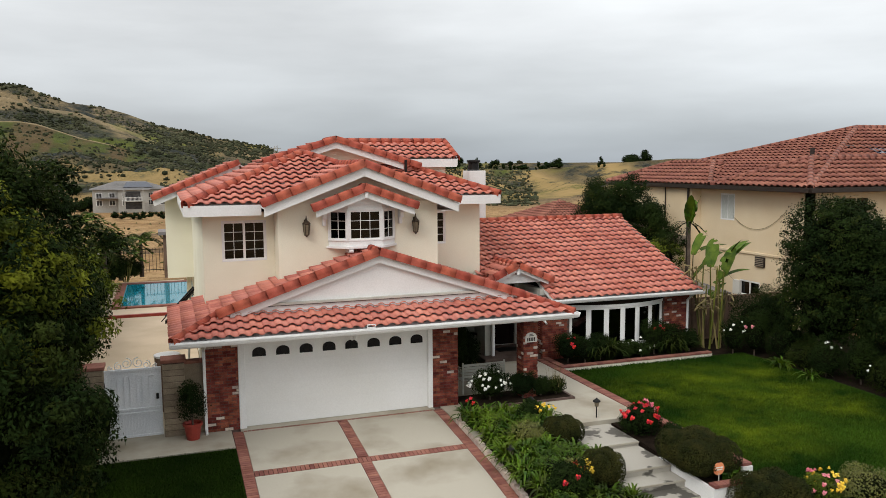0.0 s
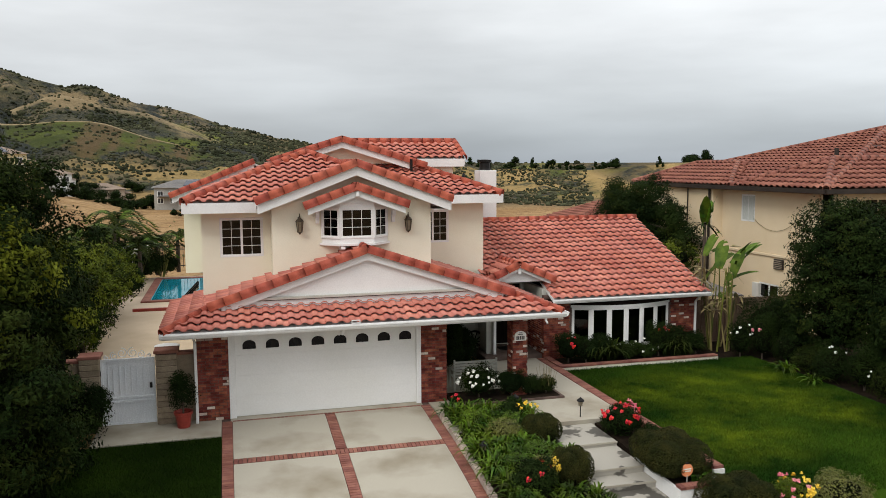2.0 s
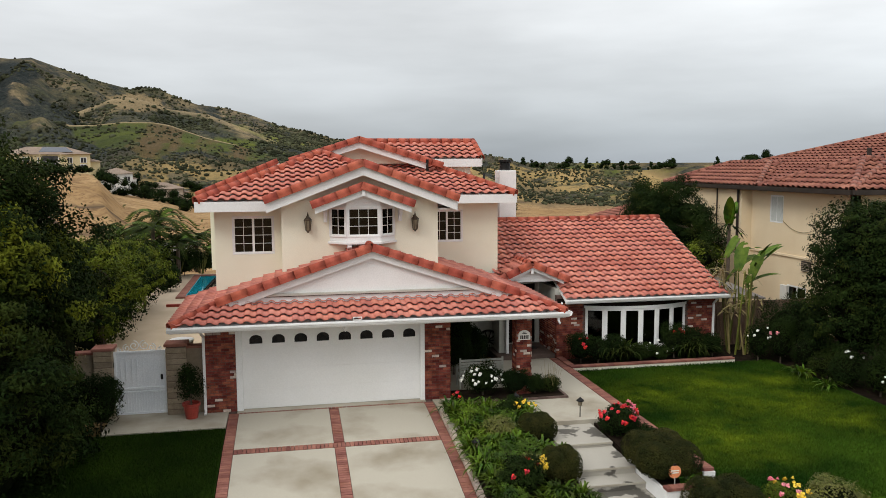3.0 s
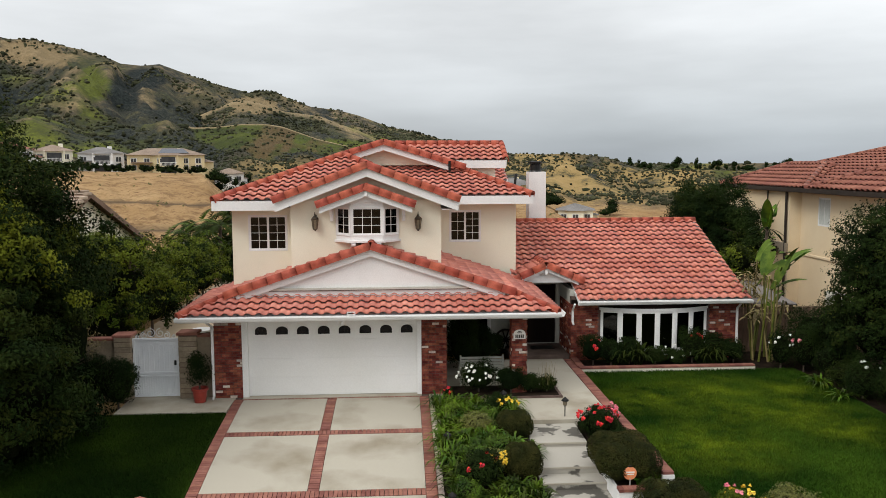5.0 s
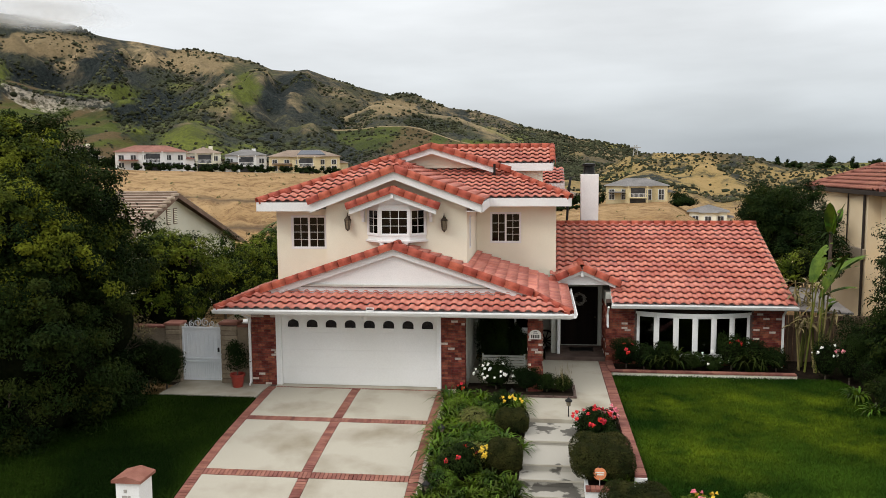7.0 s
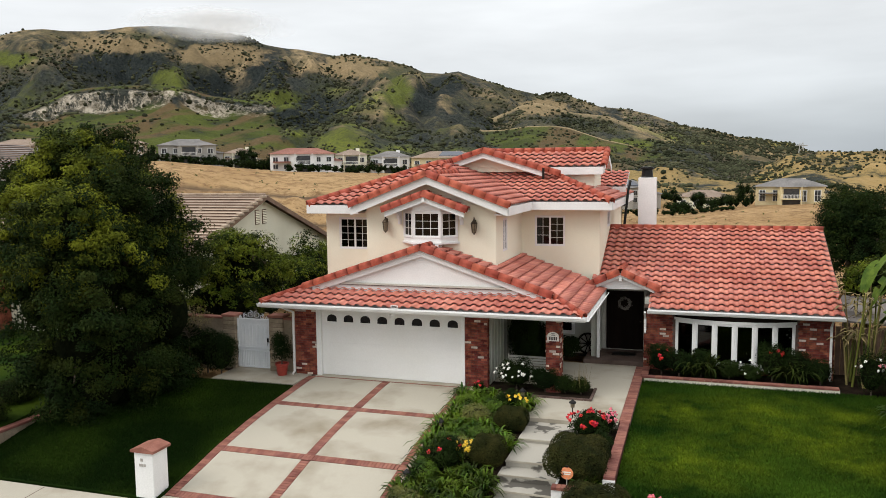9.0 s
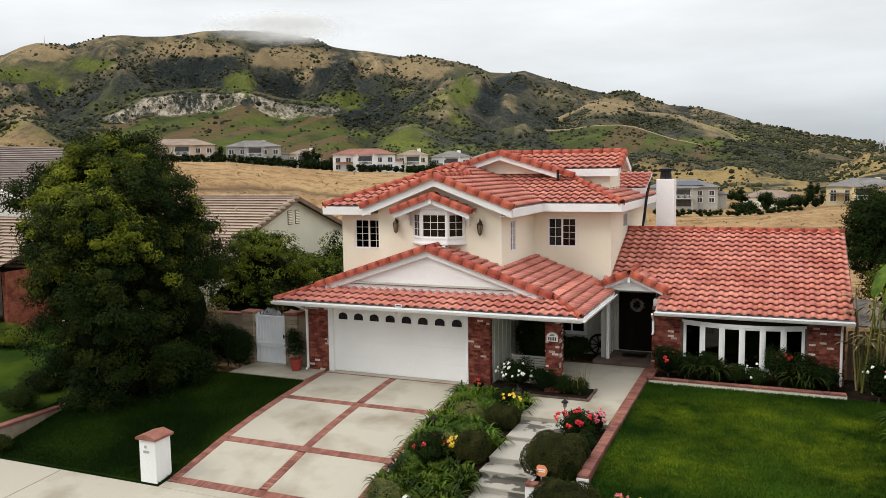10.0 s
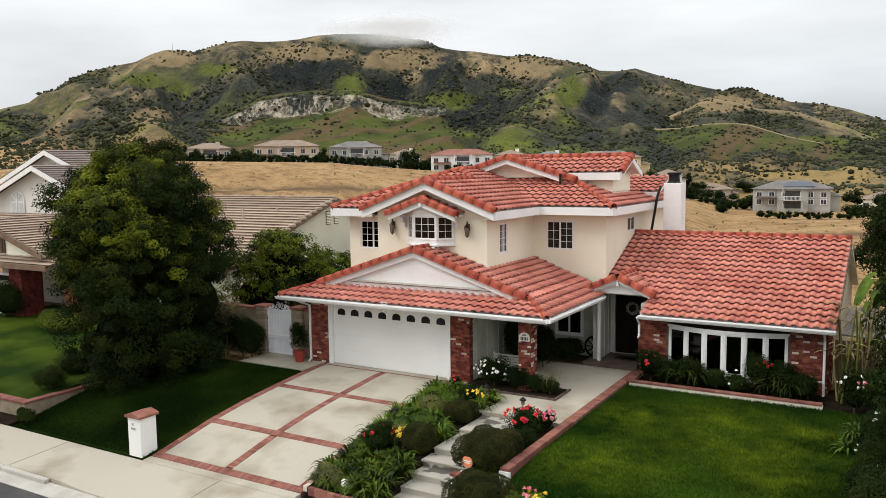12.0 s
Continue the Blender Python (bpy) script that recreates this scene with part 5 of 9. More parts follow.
gutter((-0.02, GY - 0.03, EAVE1 - 0.01), (10.32, GY - 0.03, EAVE1 - 0.01), house)
gutter((10.32, GY - 0.03, EAVE1 - 0.01), (10.32, 23.5, EAVE1 - 0.01), house)
gutter((11.72, 22.92, WEAVE - 0.01), (17.52, 22.92, WEAVE - 0.01), house)
# soffits
part("soffit", boxes((0.02, 10.27, GY + 0.02, 19.86, EAVE1 - 0.16, EAVE1 - 0.13)), M_WHITE, house)
part("soffit", boxes((7.26, 10.27, 19.88, 23.6, 2.34, 2.36)), M_WHITE, house)
part("soffit", boxes((UW + 0.02, GW, UF + 0.02, 21.86, EAVE2 - 0.27, EAVE2 - 0.24)), M_WHITE, house)
part("soffit", boxes((7.2, UE - 0.02, UF2 + 0.02, 24.84, EAVE2 - 0.27, EAVE2 - 0.24), (7.2, GE - 0.03, 20.75, UF2, EAVE2 - 0.27, EAVE2 - 0.24)), M_WHITE, house)

def tile_roofs():
    tiled_slope(garage_roof, *front, ff, limit=150)
    tiled_slope(garage_roof, *east, fe, limit=150)
    tiled_slope(garage_roof, *west, fw, single=False)
    tiled_slope(wing_roof, *wing_spec, wf, limit=300)
    tiled_slope(wing_roof, *wing_back, wb, single=False)
    tiled_slope(porch_roof, *pw, pfw, limit=20)
    tiled_slope(porch_roof, *pe, pfe, limit=20)
    tiled_slope(upper_roof, *u_front, f_front, limit=90)
    tiled_slope(upper_roof, *u_east, f_east, limit=130)
    tiled_slope(upper_roof, *r_front, f_rf, limit=80)
    tiled_slope(upper_roof, *r_east, f_re, single=False)
    tiled_slope(upper_roof, *u_west, f_west, single=False)
    tiled_slope(upper_roof, *g_west, f_gw, single=False)
    tiled_slope(top_roof, *t_w, f_tw, single=False)
    tiled_slope(top_roof, *t_e, f_te, limit=60)
    tiled_slope(top_roof, *t_f, f_tf, limit=80)
    tiled_slope(top_roof, *t_b, f_tb, single=False)
    tiled_slope(rear_roof, *b_f, f_b, single=False)
    tiled_slope(rear_roof, *rw, f_rw, single=False)
    # ridges, hips and rakes
    rz = EAVE1 + P1 * RX
    caps(garage_roof, (0.02, GY, EAVE1), (1.2, GY + 1.2, EAVE1 + P1 * 1.2), 0.045, HIP_MESH)
    caps(garage_roof, (10.27, GY, EAVE1), (9.09, GY + 1.2, EAVE1 + P1 * 1.2), 0.045, HIP_MESH)
    caps(garage_roof, (1.1, 19.74, EAVE1 + P1 * 1.1), (RX, 19.74, rz), 0.06)
    caps(garage_roof, (9.18, 19.74, EAVE1 + P1 * 1.1), (RX, 19.74, rz), 0.06)
    caps(garage_roof, (RX, 19.9, rz), (RX, 21.05, rz), 0.05)
    caps(wing_roof, (9.98, 28.26, WEAVE + WP * 5.31), (17.5, 28.26, WEAVE + WP * 5.31), 0.03)
    caps(porch_roof, (9.55, PY - 0.02, PZ - 1.25 * PP), (PX, PY - 0.02, PZ), 0.05)
    caps(porch_roof, (12.05, PY - 0.02, PZ - 1.25 * PP), (PX, PY - 0.02, PZ), 0.05)
    caps(porch_roof, (PX, PY, PZ), (PX, 25.5, PZ), 0.04)
    caps(upper_roof, (UW, UF, EAVE2), (AX, AY, AZ))
    caps(upper_roof, (GX, VY, GZ), (AX, AY, AZ))
    caps(upper_roof, (GW - 0.05, GF - 0.02, EAVE2), (GX, GF - 0.02, GZ), 0.05)
    caps(upper_roof, (GE + 0.05, GF - 0.02, EAVE2), (GX, GF - 0.02, GZ), 0.05)
    caps(upper_roof, (GX, GF, GZ), (GX, VY, GZ))
    caps(upper_roof, (UE, UF2, EAVE2), (UE - 2.5, UF2 + 2.5, EAVE2 + P2 * 2.5))
    caps(upper_roof, (AX, AY, AZ), (AX, 28.0, AZ))
    caps(top_roof, (TX - 2.35, TY - 0.02, TZ - 2.35 * TP), (TX, TY - 0.02, TZ), 0.05)
    caps(top_roof, (TX + 2.9, TY - 0.02, TZ - 2.9 * TP), (TX, TY - 0.02, TZ), 0.05)
    tz = TFE + TRP * (TR - TFY)
    caps(top_roof, (TX, TR, tz), (TXE, TR, tz))
    caps(top_roof, (TX, TY, TZ), (TX, TR, TZ))
    caps(top_roof, (TXE, TFY, TFE), (TXE, TR, tz), 0.04)
    caps(rear_roof, (-0.4, 29.98, 5.28), (2.63, 29.98, 6.527), 0.05)


tile_roofs()


# ---- windows and doors of the house ----
def placed(bm, m):
    bmesh.ops.transform(bm, matrix=m, verts=bm.verts)
    return bm


def window(parent, m, w, h, sashes, name="window", rim=0.042, blinds=(), mat_f=None, muntin=0.013, glass=None):
    """A framed window; m: lower left corner, x along the wall, y inwards, z up. sashes: (share of width, columns, rows)."""
    mf = mat_f or M_WHITE
    fr = part(name, placed(boxes((0, w, -0.03, 0.07, 0, rim), (0, w, -0.03, 0.07, h - rim, h), (0, rim, -0.03, 0.07, rim, h - rim), (w - rim, w, -0.03, 0.07, rim, h - rim), bevel=0.006), m), mf, parent)
    x = rim
    total = w - 2 * rim
    for k, (share, cols, rows) in enumerate(sashes):
        x1 = x + total * share
        st = 0.032
        part("sash", placed(boxes((x, x1, -0.01, 0.03, rim, rim + st), (x, x1, -0.01, 0.03, h - rim - st, h - rim), (x, x + st, -0.01, 0.03, rim + st, h - rim - st), (x1 - st, x1, -0.01, 0.03, rim + st, h - rim - st)), m), mf, fr)
        part("pane", placed(boxes((x + st, x1 - st, 0.012, 0.018, rim + st, h - rim - st)), m), glass or M_GLASS, fr).visible_shadow = False
        bm = bmesh.new()
        for c in range(1, cols):
            q = x + st + (x1 - x - 2 * st) * c / cols
            box(bm, q - muntin / 2, q + muntin / 2, -0.006, 0.011, rim + st, h - rim - st)
        for r in range(1, rows):
            q = rim + st + (h - 2 * rim - 2 * st) * r / rows
            box(bm, x + st, x1 - st, -0.007, 0.010, q - muntin / 2, q + muntin / 2)
        if bm.verts:
            part("glazing_bar", placed(bm, m), mf, fr)
        else:
            bm.free()
        if k in blinds:
            bm = bmesh.new()
            n = int((h - 2 * rim) / 0.05)
            for r in range(n):
                z = rim + 0.02 + r * 0.05
                box(bm, x + 0.02, x1 - 0.02, 0.075, 0.105, z, z + 0.022)
            part("blind", placed(bm, m), M_BLIND, fr, "pale slatted window blind")
        x = x1
    return fr


def facing(x, y, z, turn=0):
    return Matrix.Translation((x, y, z)) @ Matrix.Rotation(radians(turn), 4, "Z")


window(house, facing(1.40, 21.90, 3.90), 1.17, 1.09, [(0.5, 2, 4), (0.5, 2, 4)], blinds=(1,))
window(house, facing(7.66, 24.88, 3.83), 1.09, 1.09, [(0.5, 2, 3), (0.5, 2, 4)], blinds=(1,))
window(house, facing(7.15, 21.99, 3.90, 90), 0.64, 1.08, [(0.5, 2, 4), (0.5, 2, 4)], blinds=(1,))
window(house, facing(9.93, 27.26, 4.35, 90), 1.0, 0.6, [(0.5, 1, 1), (0.5, 1, 1)])
window(house, facing(7.99, 24.93, 0.68), 1.12, 1.07, [(0.5, 1, 1), (0.5, 1, 1)], rim=0.09)
# near-black strip along the wing wall, under its eave and beside the porch
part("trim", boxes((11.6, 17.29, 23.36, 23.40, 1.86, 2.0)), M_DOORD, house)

# bay window of the upper storey
BY = 20.64
part("bay_window", prism(bmesh.new(), [(4.10, 21.06), (4.55, BY), (5.48, BY), (5.93, 21.06)], 4.30, 4.43), M_WHITE, house, "white bay window under its own tiled gable")
part("bay_head", prism(bmesh.new(), [(4.10, 21.06), (4.55, BY), (5.48, BY), (5.93, 21.06)], 5.28, 5.42), M_WHITE, house)
window(house, facing(4.55, BY + 0.02, 4.43), 0.93, 0.85, [(1.0, 3, 3)], rim=0.045)
d = math.hypot(0.45, 0.42)
window(house, facing(4.10, 21.06, 4.43, math.degrees(math.atan2(BY - 21.06, 0.45))), d, 0.85, [(1.0, 2, 3)], rim=0.05)
window(house, facing(5.48, BY, 4.43, math.degrees(math.atan2(21.06 - BY, 0.45))), d, 0.85, [(1.0, 2, 3)], rim=0.05)
part("sill", prism(bmesh.new(), [(4.04, 21.06), (4.52, BY - 0.05), (5.51, BY - 0.05), (5.99, 21.06)], 4.24, 4.302), M_WHITE, house)
for x in (4.62, 5.36):
    bm = boxes((x - 0.06, x + 0.06, 20.66, 21.06, 4.12, 4.24))
    rod(bm, (x - 0.06, 20.66, 4.18), (x + 0.06, 20.66, 4.18), 0.06, 10)
    part("bracket", bm, M_WHITE, house)
for x in (3.98, 6.08):
    bm = boxes((x - 0.05, x + 0.05, 20.62, 21.06, 5.18, 5.28), (x - 0.05, x + 0.05, 20.82, 21.06, 5.02, 5.18), (x - 0.045, x + 0.045, 20.94, 21.06, 4.84, 5.02), bevel=0.01)
    part("bracket", bm, M_WHITE, house)
BGZ, BGP = 5.80, 0.36
bw = ((3.68, 20.45, BGZ - 1.32 * BGP), (1, 0), BGP)
be = ((6.32, 20.45, BGZ - 1.32 * BGP), (-1, 0), BGP)
bfw = [[(3.68, 20.45), (5.0, 20.45), (5.0, 21.1), (3.68, 21.1)]]
bfe = [[(5.0, 20.45), (6.32, 20.45), (6.32, 21.1), (5.0, 21.1)]]
bay_roof = deck_part("bay_roof", [on_plane(*bw, p) for p in bfw] + [on_plane(*be, p) for p in bfe], house, M_WHITE, 0.05)
gable_face("bay_gable", 3.95, 6.05, 5.0, 20.60, 5.40, 5.74)
fascia("rake_board", (3.68, 20.45, BGZ - 1.32 * BGP), (5.0, 20.45, BGZ), 0.22, 0.04, house, M_WHITE)
fascia("rake_board", (5.0, 20.45, BGZ), (6.32, 20.45, BGZ - 1.32 * BGP), 0.22, 0.04, house, M_WHITE)
part("beam_end", boxes((4.95, 5.05, 20.36, 20.6, BGZ - 0.22, BGZ - 0.06), bevel=0.01), M_WHITE, house)
part("beam_end", boxes((PX - 0.05, PX + 0.05, PY - 0.08, PY + 0.1, PZ - 0.27, PZ - 0.08), bevel=0.01), M_WHITE, house)
tiled_slope(bay_roof, *bw, bfw, single=False)
tiled_slope(bay_roof, *be, bfe, single=False)
caps(bay_roof, (3.60, 20.44, BGZ - 1.40 * BGP), (5.0, 20.44, BGZ), 0.05)
caps(bay_roof, (6.40, 20.44, BGZ - 1.40 * BGP), (5.0, 20.44, BGZ), 0.05)
caps(bay_roof, (5.0, 20.45, BGZ), (5.0, 21.05, BGZ), 0.05)

# garage door
door = part("garage_door", boxes((1.70, 6.41, 19.80, 19.84, 0.0, 2.15)), M_DOORW, house, "white sectional garage door with eight arched lights")
for k in range(4):
    part("door_section", boxes((1.70, 6.41, 19.78, 19.80, 0.02 + k * 0.53, 0.02 + k * 0.53 + 0.5285), bevel=0.0015), M_DOORW, door)
part("door_frame", boxes((1.535, 1.70, 19.655, 19.86, 0, 2.15), (6.41, 6.535, 19.655, 19.86, 0, 2.15), (1.70, 6.41, 19.66, 19.86, 2.135, 2.2), bevel=0.008), M_WHITE, house)


def arch_bm(w, h, y0, y1, grow=0.0):
    bm = bmesh.new()
    r = w / 2 + grow
    pts = [(-r, -grow), (r, -grow)] + [(r * math.cos(math.pi * k / 10), (h - w / 2 * 0.75) + r * 0.75 * math.sin(math.pi * k / 10)) for k in range(11)]
    a = [bm.verts.new((x, y0, z)) for x, z in pts]
    b = [bm.verts.new((x, y1, z)) for x, z in pts]
    bm.faces.new(a)
    bm.faces.new(reversed(b))
    for i in range(len(pts)):
        bm.faces.new((a[i], b[i], b[(i + 1) % len(pts)], a[(i + 1) % len(pts)]))
    bmesh.ops.recalc_face_normals(bm, faces=bm.faces)
    return bm


arch_f, arch_g = mesh_of("light_frame", arch_bm(0.33, 0.23, -0.012, 0.0, 0.035), M_DOORW), mesh_of("light", arch_bm(0.33, 0.23, -0.018, -0.010), mat("dark_door_light", (0.006, 0.006, 0.006), (0.014, 0.012, 0.011), 4.0, 0.15, 0, 30, spec=0.35))
for k in range(8):
    for nm, me in (("light_frame", arch_f), ("light", arch_g)):
        ob = new(nm, me)
        ob.parent = door
        ob.matrix_basis = Matrix.Translation((2.055 + k * 0.5815, 19.78, 1.765))
part("threshold", boxes((1.54, 6.53, 19.50, 19.80, -0.03, 0.012)), M_CONC, house)

# front door in its recess, with a wreath
fd = part("front_door", boxes((10.17, 11.45, 25.36, 25.42, 0.14, 2.25), bevel=0.01), M_DOORD, house, "front door with a wreath, coloured near-black for recess shade")
part("door_panel", boxes((10.30, 10.75, 25.335, 25.36, 0.35, 1.2), (10.87, 11.32, 25.335, 25.36, 0.35, 1.2), (10.30, 10.75, 25.335, 25.36, 1.35, 2.1), (10.87, 11.32, 25.335, 25.36, 1.35, 2.1), bevel=0.01), M_DOORD, fd)
bm = bmesh.new()
lathe(bm, (0, 0, 0), [(0.0, 0), (0.03, 0.0), (0.03, 0.03), (0.0, 0.05)], 10)
part("door_knob", placed(bm, Matrix.Translation((11.36, 25.33, 1.15)) @ Matrix.Rotation(radians(90), 4, "X")), M_BRONZE, fd)
part("post", boxes((10.0, 10.10, 23.86, 24.0, 0.12, 2.5), bevel=0.01), M_WHITE, house, "white porch post")
part("entry_step", boxes((9.6, 11.6, 23.5, 25.3, -0.1, 0.13), bevel=0.015), mat("dark_flagstone", (0.075, 0.05, 0.04), (0.12, 0.085, 0.07), 3.0, 0.8, 0.3, 40), house, "brick-edged entry step")
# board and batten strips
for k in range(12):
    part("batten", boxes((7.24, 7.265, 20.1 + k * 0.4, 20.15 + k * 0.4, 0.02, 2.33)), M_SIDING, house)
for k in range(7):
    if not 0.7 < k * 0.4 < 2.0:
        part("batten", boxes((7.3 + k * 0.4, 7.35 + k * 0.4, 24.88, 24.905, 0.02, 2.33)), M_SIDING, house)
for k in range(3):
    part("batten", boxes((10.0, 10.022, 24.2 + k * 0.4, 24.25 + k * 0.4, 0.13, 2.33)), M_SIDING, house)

# bow window of the wing: six lights on a shallow curve
bowx = [12.60 + 3.58 * k / 6 for k in range(7)]
bow = [(x, 23.42 - 0.42 * (1 - ((x - 14.39) / 1.79) ** 2)) for x in bowx]
poly = [(12.52, 23.42)] + [(x, y - 0.05) for x, y in bow] + [(16.26, 23.42)]
part("bow_sill", prism(bmesh.new(), poly, 0.20, 0.32), M_WHITE, house)
part("bow_head", prism(bmesh.new(), poly, 1.66, 1.74), M_WHITE, house)
for (xa, ya), (xb, yb) in zip(bow, bow[1:]):
    a = math.degrees(math.atan2(yb - ya, xb - xa))
    window(house, facing(xa, ya, 0.32, a), math.hypot(xb - xa, yb - ya), 1.34, [(1.0, 1, 1)], rim=0.055)
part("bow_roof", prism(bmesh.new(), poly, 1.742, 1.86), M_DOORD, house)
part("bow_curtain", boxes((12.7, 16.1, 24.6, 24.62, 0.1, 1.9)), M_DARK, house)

# chimney, vent pipes, downpipes
part("chimney", boxes((10.99, 11.66, 28.45, 29.15, 2.0, 6.18), bevel=0.01), M_WHITE, house, "white painted chimney stack")
bm = lathe(bmesh.new(), (11.30, 28.8, 6.18), [(0.25, 0.0), (0.22, 0.06), (0.20, 0.30), (0.26, 0.32), (0.26, 0.40), (0.12, 0.42)], 14)
part("chimney_cap", bm, M_IRON, house, "black metal chimney cap")
bm = rod(bmesh.new(), (10.45, 28.7, 4.2), (10.55, 29.2, 5.65), 0.05, 10)
part("vent_pipe", rod(bmesh.new(), (7.75, 26.0, 6.1), (7.75, 26.0, 6.6), 0.045, 10), M_IRON, house, "black roof vent pipe")
rod(bm, (10.55, 29.2, 5.65), (10.62, 29.4, 6.05), 0.05, 10)
part("flue_pipe", bm, M_IRON, house, "black flue pipe beside the chimney")


def downpipe(x, y, z0, z1, bend, material):
    bm = boxes((x - 0.035, x + 0.035, y - 0.03, y + 0.03, z0 + 0.06, z1 - 0.25), bevel=0.006)
    rod(bm, (x, y, z1 - 0.26), (x, y + bend, z1), 0.034, 8)
    rod(bm, (x, y, z0 + 0.09), (x, y - 0.14, z0 + 0.02), 0.034, 8)
    return part("downpipe", bm, material, house)


downpipe(0.74, 19.62, 0.0, 2.30, -0.7, M_WHITE)
downpipe(17.2, 23.33, -0.1, 1.92, -0.35, M_WHITE)
downpipe(11.64, 23.32, 1.2, 1.92, -0.3, M_WHITE)

# ---- brickwork of the house ----
DARK_BRICK = mesh_of("brick", boxes((-0.5, 0.5, -0.5, 0.5, -0.5, 0.5)), M_MORTAR)
BRICK_MESH = mesh_of("brick", boxes((-0.5, 0.5, -0.5, 0.5, -0.5, 0.5)), M_BRICK)
BRICK_PALE = mesh_of("brick", boxes((-0.5, 0.5, -0.5, 0.5, -0.5, 0.5)), M_BRICKP)


def brick_face(wall, p0, p1, z0, z1, openings=(), single=True, pale=0.045, length=0.20, course=0.0735, proud=0.012):
    """Running-bond bricks on the face from p0 to p1, outside on the right hand."""
    p0, p1 = Vector((*p0, 0)), Vector((*p1, 0))
    d = p1 - p0
    total = d.length
    d.normalize()
    out = Vector((d.y, -d.x, 0))
    m0 = Matrix((d, out, Vector((0, 0, 1)))).transposed().to_4x4()
    n = round((z1 - z0) / course)
    groups = {0: ([], []), 1: ([], [])}
    for j in range(n):
        z = z0 + j * course
        u = -(j % 2) * length / 2
        while u < total - 0.02:
            a, b = max(u, 0), min(u + length - 0.011, total)
            u += length
            if b - a < 0.03:
                continue
            spans = [(a, b)]
            for o0, o1, w0, w1 in openings:
                if w0 - 0.02 < z + course / 2 < w1 + 0.02:
                    spans = [s for (c, e) in spans for s in ((c, min(e, o0)), (max(c, o1), e)) if s[1] - s[0] > 0.03]
            for c, e in spans:
                k = random.random() < pale
                pr = proud + random.uniform(-0.005, 0.006)
                ctr = p0 + d * ((c + e) / 2) + out * (pr / 2 - 0.01) + Vector((0, 0, z + course / 2))
                sc = (e - c, pr + 0.02, course - 0.012)
                if single:
                    ob = new("brick", BRICK_PALE if k else BRICK_MESH)
                    ob.parent = wall
                    m = m0 @ Matrix.Diagonal((*sc, 1))
                    m.translation = ctr
                    ob.matrix_basis = m
                else:
                    vs, fs = groups[k]
                    i0 = len(vs)
                    for sx in (-0.5, 0.5):
                        for sy in (-0.5, 0.5):
                            for sz in (-0.5, 0.5):
                                vs.append(tuple(ctr + d * (sx * sc[0]) + out * (sy * sc[1]) + Vector((0, 0, sz * sc[2]))))
                    fs += [tuple(i0 + q for q in f) for f in ((2, 6, 7, 3), (0, 1, 5, 4), (0, 2, 3, 1), (4, 5, 7, 6), (1, 3, 7, 5), (0, 4, 6, 2))]
    for k, mt in ((0, M_BRICK), (1, M_BRICKP)):
        if groups[k][0]:
            raw("brickwork", *groups[k], mt, wall)["kind"] = "stuff"


named = {o.name: o for o in house.children}
brick_face(named["wall_garage"], (0.78, 19.68), (1.53, 19.68), 0.0, 2.30)
brick_face(named["wall_garage"], (6.54, 19.68), (7.24, 19.68), 0.0, 2.30)
brick_face(named["wall_garage"], (0.78, 20.3), (0.78, 19.68), 0.0, 2.30, single=False)
brick_face(named["wall_garage"], (7.24, 19.68), (7.24, 19.88), 0.0, 2.30, single=False)
pillar = part("porch_pillar", boxes((9.07, 9.49, 19.45, 19.87, -0.05, 2.35)), M_MORTAR, house, "square used-brick porch pillar with a name plaque")
brick_face(pillar, (9.07, 19.45), (9.49, 19.45), 0.0, 2.34, pale=0.2)
brick_face(pillar, (9.49, 19.45), (9.49, 19.87), 0.0, 2.34, pale=0.2)
brick_face(pillar, (9.07, 19.87), (9.07, 19.45), 0.0, 2.34, single=False)
brick_face(pillar, (9.49, 19.87), (9.07, 19.87), 0.0, 2.34, single=False)
brick_face(named["wall_wing"], (11.60, 23.40), (17.29, 23.40), -0.12, 1.86, [(0.92, 4.66, 0.20, 1.86)], single=False, pale=0.05)
brick_face(named["wall_entry_east"], (11.60, 25.2), (11.60, 23.40), -0.12, 1.86, single=False, pale=0.1)
brick_face(named["wall_wing_east"], (17.29, 23.40), (17.29, 25.0), -0.12, 1.86, single=False)


# ---- planting helpers ----
RNG = np.random.default_rng(7)


def unit(v):
    return v / np.maximum(np.linalg.norm(v, axis=1, keepdims=True), 1e-6)


def leaf_cloud(ctr, size, outward, aspect=0.45, droop=0.25, fold=0.18):
    """A rhombic, folded leaf at every point, turned mostly outwards."""
    n = len(ctr)
    nor = unit(outward * 1.2 + RNG.normal(0, 0.42, (n, 3)) + np.array([0, 0, 0.35]))
    ax = unit(np.cross(nor, RNG.normal(0, 1, (n, 3))))
    ax[:, 2] -= droop
    ax = unit(ax)
    sd = unit(np.cross(nor, ax))
    s = (size * RNG.uniform(0.6, 1.35, n))[:, None]
    a, b = ctr - ax * s * 0.5, ctr + ax * s * 0.5
    l = ctr + sd * s * aspect * 0.5 - nor * s * fold * 0.5
    r = ctr - sd * s * aspect * 0.5 - nor * s * fold * 0.5
    verts = np.stack([a, l, b, r], 1).reshape(-1, 3)
    faces = np.arange(4 * n).reshape(-1, 4)
    return verts, faces


def crown_points(blobs, n, shell=0.55, lump=0.0, bottom=-0.75):
    """Points in the outer shell of overlapping ellipsoids, uneven at the scale of clumps."""
    w = np.array([b[3] * b[4] + b[4] * b[5] + b[3] * b[5] for b in blobs])
    pick = RNG.choice(len(blobs), n, p=w / w.sum())
    B = np.array(blobs, float)[pick]
